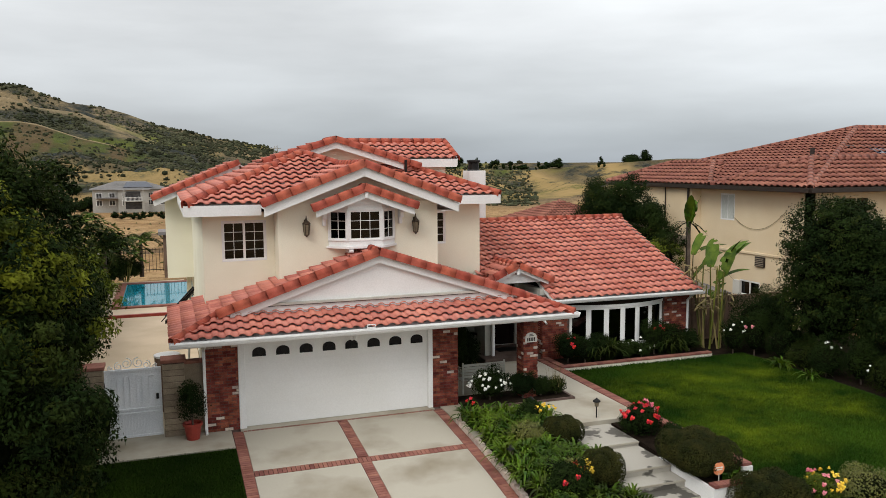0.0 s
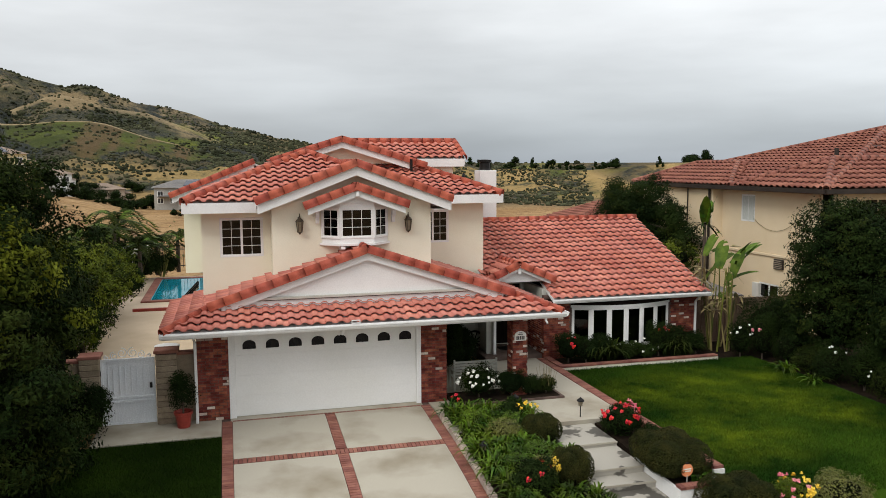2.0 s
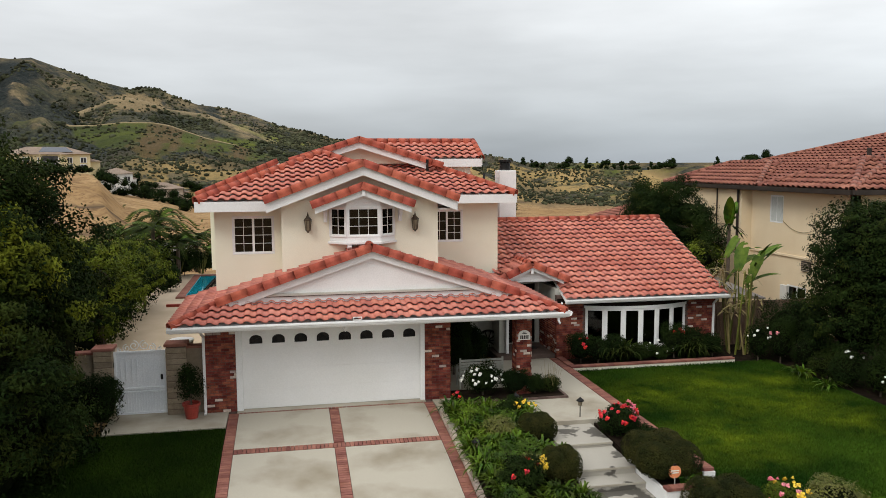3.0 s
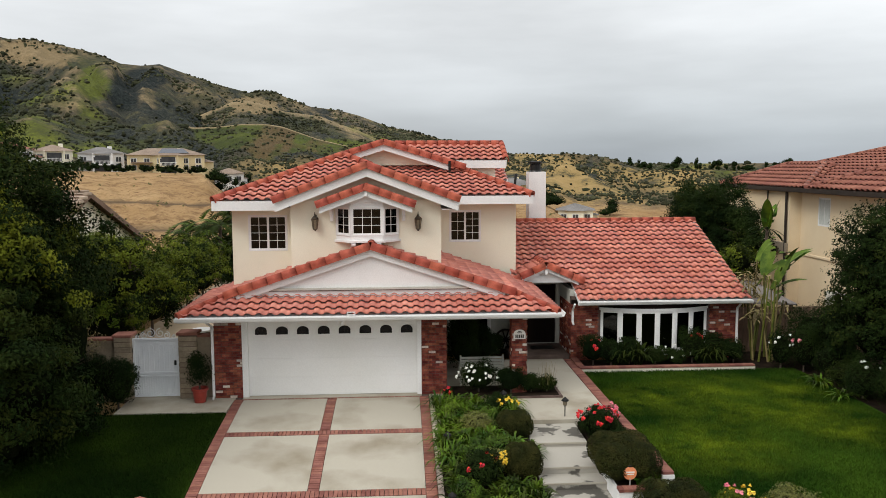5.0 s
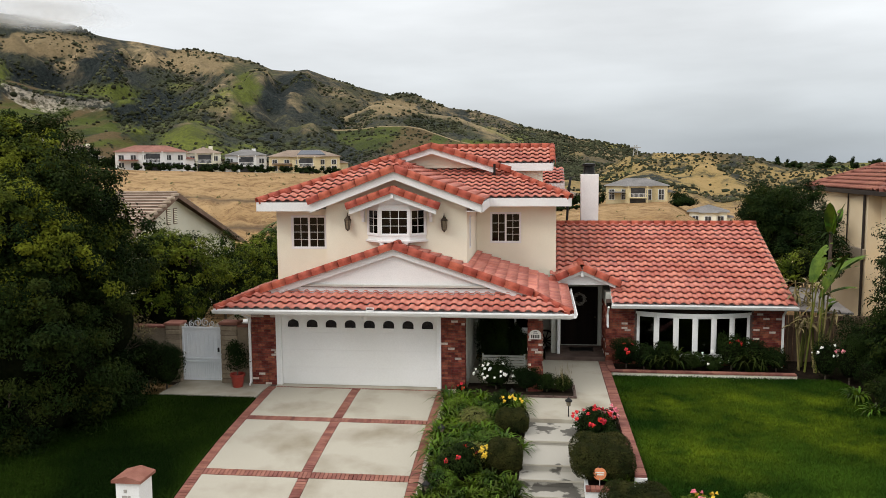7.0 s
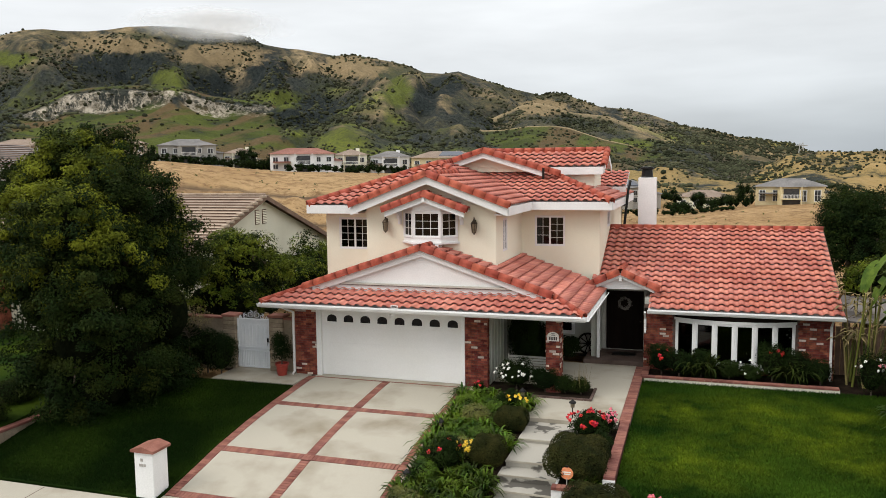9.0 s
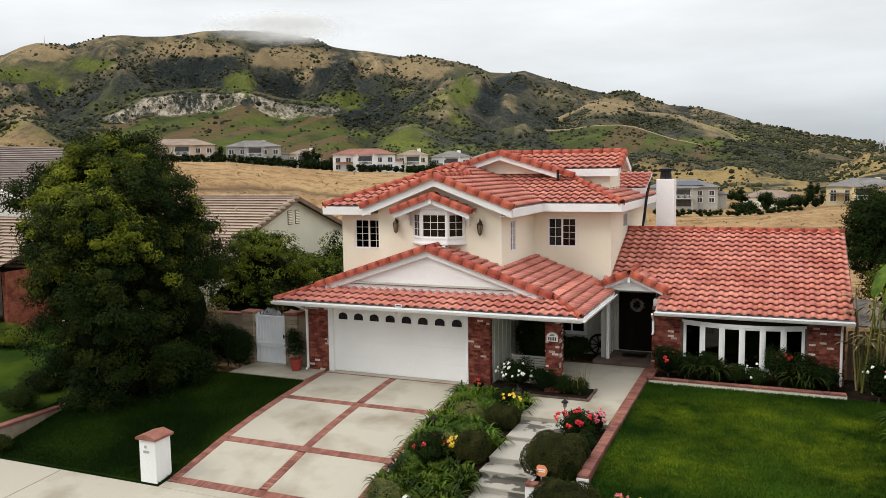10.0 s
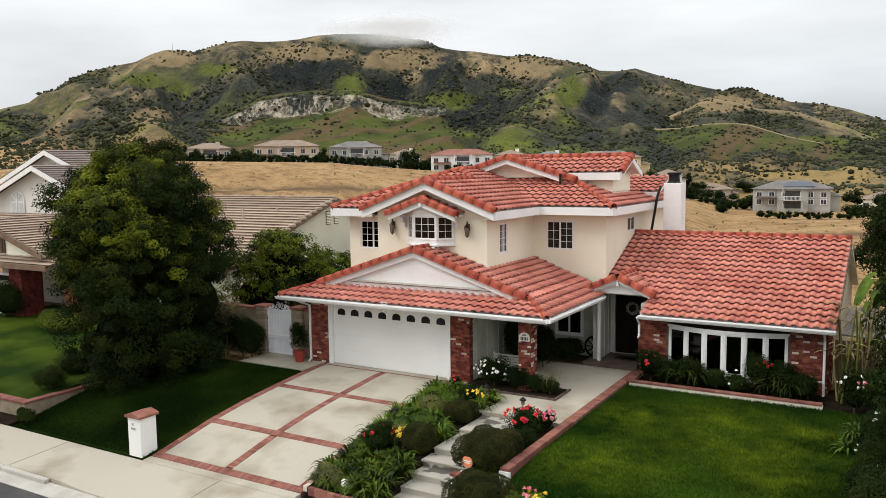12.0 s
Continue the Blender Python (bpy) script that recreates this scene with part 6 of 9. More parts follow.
    d = unit(RNG.normal(0, 1, (n, 3)))
    d[:, 2] = np.where(d[:, 2] < bottom, -d[:, 2], d[:, 2])
    rad = shell + (1 - shell) * RNG.uniform(0, 1, n) ** 0.6
    if lump:
        f = np.sin(d[:, 0] * 7 + B[:, 0] * 3) * np.sin(d[:, 1] * 8 + B[:, 1] * 5) * np.sin(d[:, 2] * 6 + B[:, 2] * 2)
        rad *= 1 + lump * f
    return B[:, :3] + d * rad[:, None] * B[:, 3:6], d


def foliage(name, blobs, n, size, material, parent, shell=0.55, lump=0.1, aspect=0.45, droop=0.25, clumps=0, clump_r=0.3, label="", bottom=-0.75):
    if clumps:
        c, d = crown_points(blobs, clumps, shell, lump, bottom)
        per = max(1, n // clumps)
        off = unit(RNG.normal(0, 1, (clumps * per, 3))) * (RNG.uniform(0, 1, (clumps * per, 1)) ** 0.45) * clump_r
        off[:, 2] *= 0.7
        p = np.repeat(c, per, 0) + off * np.repeat(RNG.uniform(0.6, 1.3, (clumps, 1)), per, 0)
        o = unit(off + 0.25 * np.repeat(d, per, 0))
    else:
        p, o = crown_points(blobs, n, shell, lump, bottom)
    v, f = leaf_cloud(p, size, o, aspect, droop)
    ob = raw(name, v.tolist(), f.tolist(), material, parent, label)
    return ob


def branches(bm, base, top, r, n, spread, blobs=None):
    base, top = Vector(base), Vector(top)
    rod(bm, base, top, r, 9, r * 0.55)
    for k in range(n):
        t = random.uniform(0.35, 1.0)
        p = base.lerp(top, t)
        if blobs:
            b = random.choice(blobs)
            q = Vector(b[:3]) + Vector((random.uniform(-0.5, 0.5) * b[3], random.uniform(-0.5, 0.5) * b[4], random.uniform(-0.2, 0.5) * b[5]))
        else:
            a = random.uniform(0, 6.28)
            q = p + Vector((math.cos(a) * spread, math.sin(a) * spread, random.uniform(0.3, 1.0) * spread))
        mid = p.lerp(q, 0.5) + Vector((0, 0, 0.12 * (q - p).length))
        rod(bm, p, mid, r * 0.42, 6, r * 0.28)
        rod(bm, mid, q, r * 0.28, 6, r * 0.1)
    return bm


def blossom_mesh(material, r):
    bm = bmesh.new()
    for k in range(9):
        a = k * 2.4
        q = 0.25 + 0.085 * k
        m = Matrix.Rotation(a, 4, "Z") @ Matrix.Rotation(radians(25 + 55 * (1 - k / 9)), 4, "Y") @ Matrix.Translation((r * q * 0.7, 0, r * 0.2))
        vs = [bm.verts.new(m @ Vector(p)) for p in ((-r * 0.35, -r * 0.3, 0), (r * 0.3, -r * 0.42, r * 0.12), (r * 0.5, 0, r * 0.2), (r * 0.3, r * 0.42, r * 0.12), (-r * 0.35, r * 0.3, 0))]
        bm.faces.new(vs)
    g = bmesh.ops.create_icosphere(bm, subdivisions=1, radius=r * 0.42)
    bmesh.ops.translate(bm, vec=(0, 0, r * 0.25), verts=g["verts"])
    return mesh_of("blossom", bm, material)


B_RED, B_PINK, B_WHITE, B_YEL = blossom_mesh(M_RED, 0.066), blossom_mesh(M_PINK, 0.06), blossom_mesh(M_PETALW, 0.046), blossom_mesh(M_YELLOW, 0.05)


def bloom(parent, mesh, c, r, n, up=0.3, name="blossom"):
    inv = parent.matrix_basis.inverted()
    for k in range(n):
        d = Vector((random.gauss(0, 1), random.gauss(0, 1) - 0.4, abs(random.gauss(0, 1)) * 0.8 + up)).normalized()
        p = Vector(c) + Vector((d.x * r[0], d.y * r[1], d.z * r[2]))
        ob = new(name, mesh)
        ob.parent = parent
        ob.matrix_parent_inverse = inv
        s = random.uniform(0.75, 1.2)
        ob.matrix_basis = Matrix.Translation(p) @ d.to_track_quat("Z", "Y").to_matrix().to_4x4() @ Matrix.Diagonal((s, s, s, 1))


def strap_leaves(at, n, length, spread=0.7, width=0.028, material=None, parent=None, name="leaves", height=1.0):
    """A fountain of arching strap leaves."""
    verts, faces = [], []
    for k in range(n):
        a = random.uniform(0, 2 * math.pi)
        ln = length * random.uniform(0.65, 1.15)
        sp = spread * random.uniform(0.25, 1.1)
        b = Vector(at) + Vector((random.gauss(0, 0.05), random.gauss(0, 0.05), 0))
        d = Vector((math.cos(a), math.sin(a), 0))
        s = Vector((-d.y, d.x, 0)) * width * random.uniform(0.7, 1.2)
        i0 = len(verts)
        for q in range(5):
            t = q / 4
            p = b + d * (ln * sp * t) + Vector((0, 0, height * ln * (1.25 * t - (0.55 + 0.65 * sp) * t * t)))
            w = (0.7, 1.0, 0.95, 0.65, 0.08)[q]
            verts += [tuple(p - s * w), tuple(p + s * w)]
        faces += [(i0 + 2 * q, i0 + 2 * q + 1, i0 + 2 * q + 3, i0 + 2 * q + 2) for q in range(4)]
    return raw(name, verts, faces, material or M_STRAP, parent)


def strap_plant(x, y, z, n, length, label, material=None, spread=0.8, name="strap_plant", width=0.028, group=""):
    t = thing(name, (x, y, z), label, "plant", group)
    strap_leaves((x, y, z), n, length, spread, width, material, t)
    return t


def bush(x, y, z, rx, ry, h, n, size, material, label, name="shrub", lump=0.1, shell=0.7, group="", flat=False):
    t = thing(name, (x, y, z), label, "shrub", group)
    branches(bm := bmesh.new(), (x, y, z - 0.05), (x, y, z + h * 0.5), 0.03, 6, min(rx, ry) * 0.7)
    part("stem", bm, M_BARK, t)
    blobs = [(x, y, z + h * 0.52, rx, ry, h * 0.52)]
    if flat:
        blobs += [(x + dx * rx * 0.45, y + dy * ry * 0.45, z + h * 0.55, rx * 0.6, ry * 0.6, h * 0.45) for dx in (-1, 1) for dy in (-1, 1)]
    else:
        for k in range(7):
            a, q = random.uniform(0, 6.28), random.uniform(0.35, 0.75)
            blobs.append((x + q * rx * math.cos(a), y + q * ry * math.sin(a), z + h * random.uniform(0.35, 0.85), rx * random.uniform(0.3, 0.55), ry * random.uniform(0.3, 0.55), h * random.uniform(0.16, 0.34)))
    foliage("foliage", blobs, int(n * (1.5 if flat else 2.2)), size * (1.12 if flat else 0.95), material, t, shell, lump)
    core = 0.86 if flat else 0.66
    # near-black heart: stops daylight through the clipped shell, paints the shade inside it
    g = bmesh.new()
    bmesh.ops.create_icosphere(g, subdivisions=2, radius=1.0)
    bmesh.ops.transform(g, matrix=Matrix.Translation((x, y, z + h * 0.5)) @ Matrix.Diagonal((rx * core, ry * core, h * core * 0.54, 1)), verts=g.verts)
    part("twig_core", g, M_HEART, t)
    return t


M_HEART = mat("crown_shade", (0.003, 0.005, 0.002), (0.008, 0.010, 0.004), 8.0, 0.95, 0.5, 40, spec=0.01)

# ---- front garden: steps, edging, beds ----
steps = [(17.15, 15.80, -0.10, 9.04, 10.36), (15.80, 14.53, -0.21, 9.02, 10.36), (14.53, 14.03, -0.37, 8.95, 10.38), (14.03, 13.50, -0.53, 8.80, 10.40), (13.50, 13.00, -0.69, 8.75, 10.42), (13.00, 12.45, -0.84, 8.7, 10.45), (12.45, 11.74, -0.96, 8.65, 10.5)]
walkway = thing("garden_steps", (9.7, 14.5, -0.5), "pale concrete garden steps with damp patches between planted beds", "steps")
for y1, y0, z, x0, x1 in steps:
    part("step", boxes((x0, x1, y0 - 0.02, y1, z - 0.3, z), bevel=0.012), M_CONC_WET, walkway)
    part("step_nosing", boxes((x0 - 0.003, x1 + 0.003, y0 - 0.035, y0 - 0.021, z - 0.05, z - 0.006)), M_CONC, walkway)

# low walls beside the steps and lawn
low = thing("garden_wall", (11.5, 15.5, -0.2), "low white garden wall capped with red bricks along the lawn", "garden wall")
part("wall", boxes((11.42, 11.64, 13.5, 17.4, -0.75, -0.02)), M_PAVER, low)
part("wall_end", boxes((11.40, 11.66, 13.42, 13.5, -0.85, -0.03)), M_WHITE, low)
part("wall", boxes((10.36, 11.42, 13.02, 13.18, -0.95, -0.19)), M_WHITE, low)
part("wall", boxes((10.38, 10.44, 13.18, 15.0, -0.9, -0.22)), M_WHITE, low)
CAPB = mesh_of("brick", boxes((-0.5, 0.5, -0.5, 0.5, -0.5, 0.5)), M_PAVER)


def lay(parent, x, y, z, sx, sy, sz, turn=0.0, mesh=None):
    ob = new("brick", mesh or CAPB)
    ob.parent = parent
    if parent.type == "EMPTY":
        ob.matrix_parent_inverse = parent.matrix_basis.inverted()
    ob.matrix_basis = Matrix.Translation((x, y, z)) @ Matrix.Rotation(turn + random.uniform(-0.012, 0.012), 4, "Z") @ Matrix.Diagonal((sx, sy, sz, 1))


for k in range(38):
    lay(low, 11.53, 13.50 + k * 0.103, 0.012 + random.uniform(-0.003, 0.003), 0.235, 0.094, 0.062)
for k in range(10):
    lay(low, 10.41 + k * 0.103, 13.10, -0.16 + random.uniform(-0.003, 0.003), 0.094, 0.215, 0.062)
sheet("rose_bed", 10.44, 11.42, 13.18, 17.15, lambda x, y: -0.22 + 0.12 * smooth(14, 17, y), M_SOIL, 0.4, 0.5, "dark soil rose bed between steps and lawn", "garden bed")
# flush brick band between entry walk and lawn
band = sheet("path_edging", 11.36, 11.66, 17.4, 23.4, lambda x, y: -0.03, M_MORTAR, 1.0, 0.2, "red brick band edging the entry walk", "path")
for k in range(58):
    lay(band, 11.51, 17.46 + k * 0.103, -0.012, 0.28, 0.094, 0.06)

# planter before the wing
planter = thing("planter", (14.4, 22.2, -0.1), "low cream planter wall with a brick cap before the bow window", "planter")
part("wall", boxes((11.70, 17.30, 22.06, 22.24, -0.25, 0.0)), M_STUCCO, planter)
part("wall", boxes((11.62, 11.80, 22.24, 23.38, -0.25, 0.0)), M_STUCCO, planter)
for k in range(27):
    lay(planter, 11.72 + k * 0.21, 22.15, 0.03, 0.2, 0.22, 0.055)
for k in range(11):
    lay(planter, 11.70, 22.30 + k * 0.103, 0.03, 0.22, 0.094, 0.055)
sheet("planter_soil", 11.8, 17.3, 22.24, 23.37, lambda x, y: -0.03, M_SOIL, 0.6, 0.2, "dark planter soil under the bow window", "garden bed")
# porch bed
pbed = thing("porch_bed", (8.8, 19.2, 0), "brick-edged planting bed before the porch", "garden bed")
part("soil", boxes((7.30, 10.36, 19.14, 20.2, -0.02, 0.06)), M_SOIL, pbed)
for k in range(15):
    lay(pbed, 7.36 + k * 0.212, 19.08, 0.02, 0.2, 0.07, 0.07, 0.0, DARK_BRICK)
for k in range(6):
    lay(pbed, 10.41, 19.14 + k * 0.212, 0.02, 0.07, 0.2, 0.07, 0.0, DARK_BRICK)

# pale kerb stones along the drive-side bed
kerbstones = thing("bed_kerb", (6.88, 15.0, -0.3), "pale rough brick kerb along the flower bed", "garden edging")
for k in range(30):
    y = 12.2 + k * 0.212
    lay(kerbstones, 6.785, y, drive_z(y) + 0.06, 0.12, 0.20, 0.14, 0.0, BRICK_PALE)

# ---- things of the house front ----
def wall_lantern(x, y, z):
    t = thing("wall_lantern", (x, y, z), "aged bronze wall lantern with glass panes on the stucco", "wall lamp", "lanterns beside the bay window")
    bm = bmesh.new()
    lathe(bm, (x, y, z + 0.14), [(0.10, 0.0), (0.115, 0.015), (0.07, 0.07), (0.03, 0.11), (0.02, 0.16), (0.006, 0.20)], 6)
    part("roof", bm, M_BRONZE, t)
    part("base", lathe(bmesh.new(), (x, y, z - 0.2), [(0.02, 0.0), (0.03, 0.03), (0.065, 0.05), (0.07, 0.07)], 6), M_BRONZE, t)
    part("glass", lathe(bmesh.new(), (x, y, z - 0.13), [(0.062, 0.0), (0.092, 0.27)], 6), M_GLASSY, t, "seeded amber glass")
    bm = bmesh.new()
    for k in range(6):
        a = math.pi / 3 * k
        rod(bm, (x + 0.066 * math.cos(a), y + 0.066 * math.sin(a), z - 0.13), (x + 0.098 * math.cos(a), y + 0.098 * math.sin(a), z + 0.14), 0.008, 5)
    part("cage", bm, M_BRONZE, t)
    bm = boxes((x - 0.04, x + 0.04, 21.04, 21.07, z + 0.02, z + 0.26), bevel=0.008)
    rod(bm, (x, 21.05, z + 0.2), (x, y, z + 0.36), 0.012, 6)
    rod(bm, (x, y, z + 0.36), (x, y, z + 0.32), 0.012, 6)
    part("bracket", bm, M_BRONZE, t)


M_GLASSY = mat("amber_glass", (0.16, 0.13, 0.09), (0.22, 0.18, 0.12), 8.0, 0.25, 0.1, 40, spec=0.5)
wall_lantern(3.50, 20.93, 4.76)
wall_lantern(6.50, 20.93, 4.74)

flood = thing("floodlight", (4.32, 19.3, 2.3), "white twin floodlight under the garage eave", "outdoor light")
bm = lathe(bmesh.new(), (4.32, 19.3, 2.24), [(0.06, 0.06), (0.06, 0.03), (0.03, 0.0)], 10)
part("mount", bm, M_WHITE, flood)
for s in (-1, 1):
    bm = lathe(bmesh.new(), (0, 0, 0), [(0.025, 0.0), (0.035, 0.05), (0.075, 0.14), (0.078, 0.16), (0.02, 0.13)], 12)
    part("lamp_head", placed(bm, Matrix.Translation((4.32 + s * 0.05, 19.28, 2.22)) @ Matrix.Rotation(radians(115), 4, "X") @ Matrix.Rotation(radians(-s * 45), 4, "Y")), M_WHITE, flood)
clip = thing("eave_bracket", (4.63, 18.72, 2.5), "small white metal frame clipped to the gutter", "bracket")
part("frame", boxes((4.53, 4.75, 18.66, 18.68, 2.49, 2.51), (4.53, 4.75, 18.66, 18.68, 2.56, 2.58), (4.53, 4.55, 18.66, 18.68, 2.51, 2.56), (4.73, 4.75, 18.66, 18.68, 2.51, 2.56)), M_WHITE, clip)

plaque = thing("name_plaque", (9.28, 19.42, 1.72), "arched white name plaque with dark border on the brick pillar", "sign")
bm = arch_bm(0.34, 0.27, 19.405, 19.43)
bmesh.ops.translate(bm, vec=(9.28, 0, 1.60), verts=bm.verts)
part("plate", bm, M_SIGN, plaque)
part("lettering", boxes(*[(9.16 + k * 0.05, 9.195 + k * 0.05, 19.40, 19.404, 1.63, 1.73) for k in range(5)], (9.21, 9.35, 19.40, 19.404, 1.77, 1.79), (9.23, 9.33, 19.40, 19.404, 1.81, 1.83)), M_INK, plaque)

wreath = thing("wreath", (10.78, 25.3, 1.80), "pale dried flower wreath hung on the front door", "wreath")
v, f = [], []
pts = []
for k in range(420):
    a = random.uniform(0, 2 * math.pi)
    r = 0.19 + random.gauss(0, 0.03)
    pts.append((10.80 + r * math.cos(a), 25.30 + random.gauss(0, 0.015), 1.80 + r * math.sin(a)))
P = np.array(pts)
v, f = leaf_cloud(P, 0.05, np.tile(np.array([0.0, -1.0, 0.0]), (len(P), 1)))
raw("flowers", v.tolist(), f.tolist(), mat("dried_flower", (0.18, 0.17, 0.15), (0.30, 0.28, 0.25), 9.0, 0.8, 0, 30, spread=0.3), wreath)

mat_door = thing("doormat", (10.9, 24.6, 0.135), "black rubber doormat before the front door", "doormat")
part("mat", boxes((10.45, 11.25, 24.35, 24.85, 0.13, 0.15), bevel=0.006), M_IRON, mat_door)

wheel = thing("wagon_wheel", (9.60, 24.72, 0.0), "weathered dark wooden wagon wheel leaning on the porch wall", "wheel")
bm = bmesh.new()
for k in range(24):
    a, b = 2 * math.pi * k / 24, 2 * math.pi * (k + 1) / 24
    rod(bm, (9.60 + 0.36 * math.cos(a), 24.74, 0.40 + 0.36 * math.sin(a)), (9.60 + 0.36 * math.cos(b), 24.74, 0.40 + 0.36 * math.sin(b)), 0.035, 6)
part("rim", bm, M_DOORD, wheel)
part("hub", rod(bmesh.new(), (9.60, 24.66, 0.40), (9.60, 24.82, 0.40), 0.075, 12), M_DOORD, wheel)
for k in range(10):
    a = 2 * math.pi * k / 10
    part("spoke", rod(bmesh.new(), (9.60, 24.74, 0.40), (9.60 + 0.35 * math.cos(a), 24.74, 0.40 + 0.35 * math.sin(a)), 0.02, 6), M_DOORD, wheel)

bench = thing("garden_bench", (8.3, 20.8, 0), "white slatted metal garden bench on the porch", "bench")
part("seat", boxes(*[(7.70, 8.95, 20.55 + k * 0.085, 20.61 + k * 0.085, 0.36, 0.385) for k in range(5)]), M_SIDING, bench)
for k in range(5):
    part("back_slat", boxes((7.70, 8.95, 20.50 - k * 0.012, 20.525 - k * 0.012, 0.46 + k * 0.085, 0.52 + k * 0.085)), M_SIDING, bench)
for x in (7.68, 8.93):
    bm = boxes((x, x + 0.05, 20.48, 20.53, 0.0, 0.9), (x, x + 0.05, 20.93, 20.98, 0.0, 0.6), (x, x + 0.05, 20.48, 20.98, 0.56, 0.6), bevel=0.008)
    part("leg_frame", bm, M_SIDING, bench)

pot = thing("potted_shrub", (0.42, 19.36, 0.0), "dark shrub in a red glazed pot beside the garage", "potted plant")
part("pot", lathe(bmesh.new(), (0.42, 19.36, 0.0), [(0.15, 0.0), (0.20, 0.33), (0.23, 0.34), (0.23, 0.40), (0.20, 0.40), (0.18, 0.33)], 18), M_POT, pot)
part("stem", branches(bmesh.new(), (0.42, 19.36, 0.3), (0.42, 19.36, 0.9), 0.025, 9, 0.3), M_BARK, pot)
foliage("foliage", [(0.42, 19.36, 0.85, 0.38, 0.36, 0.52), (0.35, 19.3, 1.15, 0.26, 0.26, 0.3)], 2600, 0.06, M_LEAF, pot, 0.25, 0.2)

# ---- side wall and gate ----
swall = thing("side_wall", (-2.0, 19.9, 0), "slump-block side wall with brick caps and gate piers", "garden wall")
for x0, x1, z1 in ((-6.5, -1.95, 1.66), (0.28, 0.77, 1.72)):
    part("panel", boxes((x0, x1, 19.82, 20.0, -0.1, z1)), M_CREAMBLOCK, swall)
    part("coping", boxes((x0, x1, 19.77, 20.05, z1, z1 + 0.07), bevel=0.01), M_PAVER, swall)
for x0, x1, z1 in ((-1.95, -1.52, 1.76), (-0.20, 0.28, 1.80)):
    part("pier", boxes((x0, x1, 19.70, 20.12, -0.1, z1)), M_MORTAR, swall)
    part("pier_cap", boxes((x0 - 0.05, x1 + 0.05, 19.65, 20.17, z1, z1 + 0.08), bevel=0.012), M_PAVER, swall)
    for j in range(12):
        part("block", boxes((x0 - 0.012, x1 + 0.012, 19.688, 20.132, j * 0.148, j * 0.148 + 0.138), bevel=0.012), M_CREAMBLOCK, swall)

gate = thing("garden_gate", (-0.87, 19.86, 0.0), "white iron side gate with scrolled top and solid backing", "gate")
part("frame", boxes((-1.50, -1.45, 19.83, 19.88, 0.04, 1.70), (-0.29, -0.24, 19.83, 19.88, 0.04, 1.70), (-1.45, -0.29, 19.83, 19.88, 0.04, 0.09), (-1.45, -0.29, 19.83, 19.88, 1.65, 1.70), (-1.45, -0.29, 19.83, 19.88, 0.60, 0.64), (-1.45, -0.29, 19.83, 19.88, 0.70, 0.74)), M_GATE, gate)
part("backing", boxes((-1.45, -0.29, 19.868, 19.874, 0.09, 1.65)), M_GATE, gate)
for k in range(17):
    x = -1.40 + k * 0.066
    part("bar", boxes((x - 0.008, x + 0.008, 19.845, 19.866, 0.09, 0.60)), M_GATE, gate)
for k in range(4):
    x = -1.28 + k * 0.275
    bm = boxes((x - 0.07, x - 0.056, 19.845, 19.866, 0.80, 1.45), (x + 0.056, x + 0.07, 19.845, 19.866, 0.80, 1.45))
    for q in range(8):
        a, b = math.pi * q / 8, math.pi * (q + 1) / 8
        rod(bm, (x + 0.063 * math.cos(a), 19.855, 1.45 + 0.063 * math.sin(a)), (x + 0.063 * math.cos(b), 19.855, 1.45 + 0.063 * math.sin(b)), 0.008, 5)
    part("arch_bar", bm, M_GATE, gate)


def scroll(cx, cz, r, s, turns=1.4):
    bm = bmesh.new()
    prev = None
    for q in range(26):
        t = q / 25
        a = math.pi * 0.5 + s * t * turns * 2 * math.pi
        rr = r * (1 - 0.75 * t)
        p = (cx + rr * math.cos(a), 19.855, cz + rr * math.sin(a))
        if prev:
            rod(bm, prev, p, 0.011, 5)
        prev = p
    return bm


for cx, cz, r, s in ((-1.18, 1.78, 0.10, 1), (-0.56, 1.78, 0.10, -1), (-1.00, 1.84, 0.13, -1), (-0.74, 1.84, 0.13, 1), (-1.36, 1.74, 0.06, 1), (-0.38, 1.74, 0.06, -1)):
    part("scroll", scroll(cx, cz, r, s), M_GATE, gate)
part("lock", boxes((-0.37, -0.31, 19.80, 19.83, 0.93, 1.07), bevel=0.01), M_IRON, gate)
part("hinge", boxes((-1.52, -1.49, 19.82, 19.86, 0.35, 0.47)), M_IRON, gate)
part("hinge", boxes((-1.52, -1.49, 19.82, 19.86, 1.3, 1.42)), M_IRON, gate)

# ---- mailbox, path lamps, lawn sign ----
mail = thing("mailbox_pillar", (1.0, 12.05, -1.0), "white stucco mailbox pillar with a sloping brick cap", "mailbox")
part("pillar", boxes((0.74, 1.26, 11.76, 12.30, -1.05, 0.12), bevel=0.012), M_WHITE, mail)
bm = bmesh.new()
lo = [bm.verts.new(p) for p in ((0.68, 11.70, 0.12), (1.32, 11.70, 0.12), (1.32, 12.36, 0.12), (0.68, 12.36, 0.12))]
hi = [bm.verts.new(p) for p in ((0.68, 11.70, 0.18), (1.32, 11.70, 0.18), (1.32, 12.36, 0.18), (0.68, 12.36, 0.18))]
rd = [bm.verts.new((1.0, 11.70, 0.27)), bm.verts.new((1.0, 12.36, 0.27))]
bm.faces.new(list(reversed(lo)))
for a, b in ((0, 1), (1, 2), (2, 3), (3, 0)):
    bm.faces.new((lo[a], lo[b], hi[b], hi[a]))
bm.faces.new((hi[0], hi[1], rd[0]))
bm.faces.new((hi[2], hi[3], rd[1]))
bm.faces.new((hi[1], hi[2], rd[1], rd[0]))
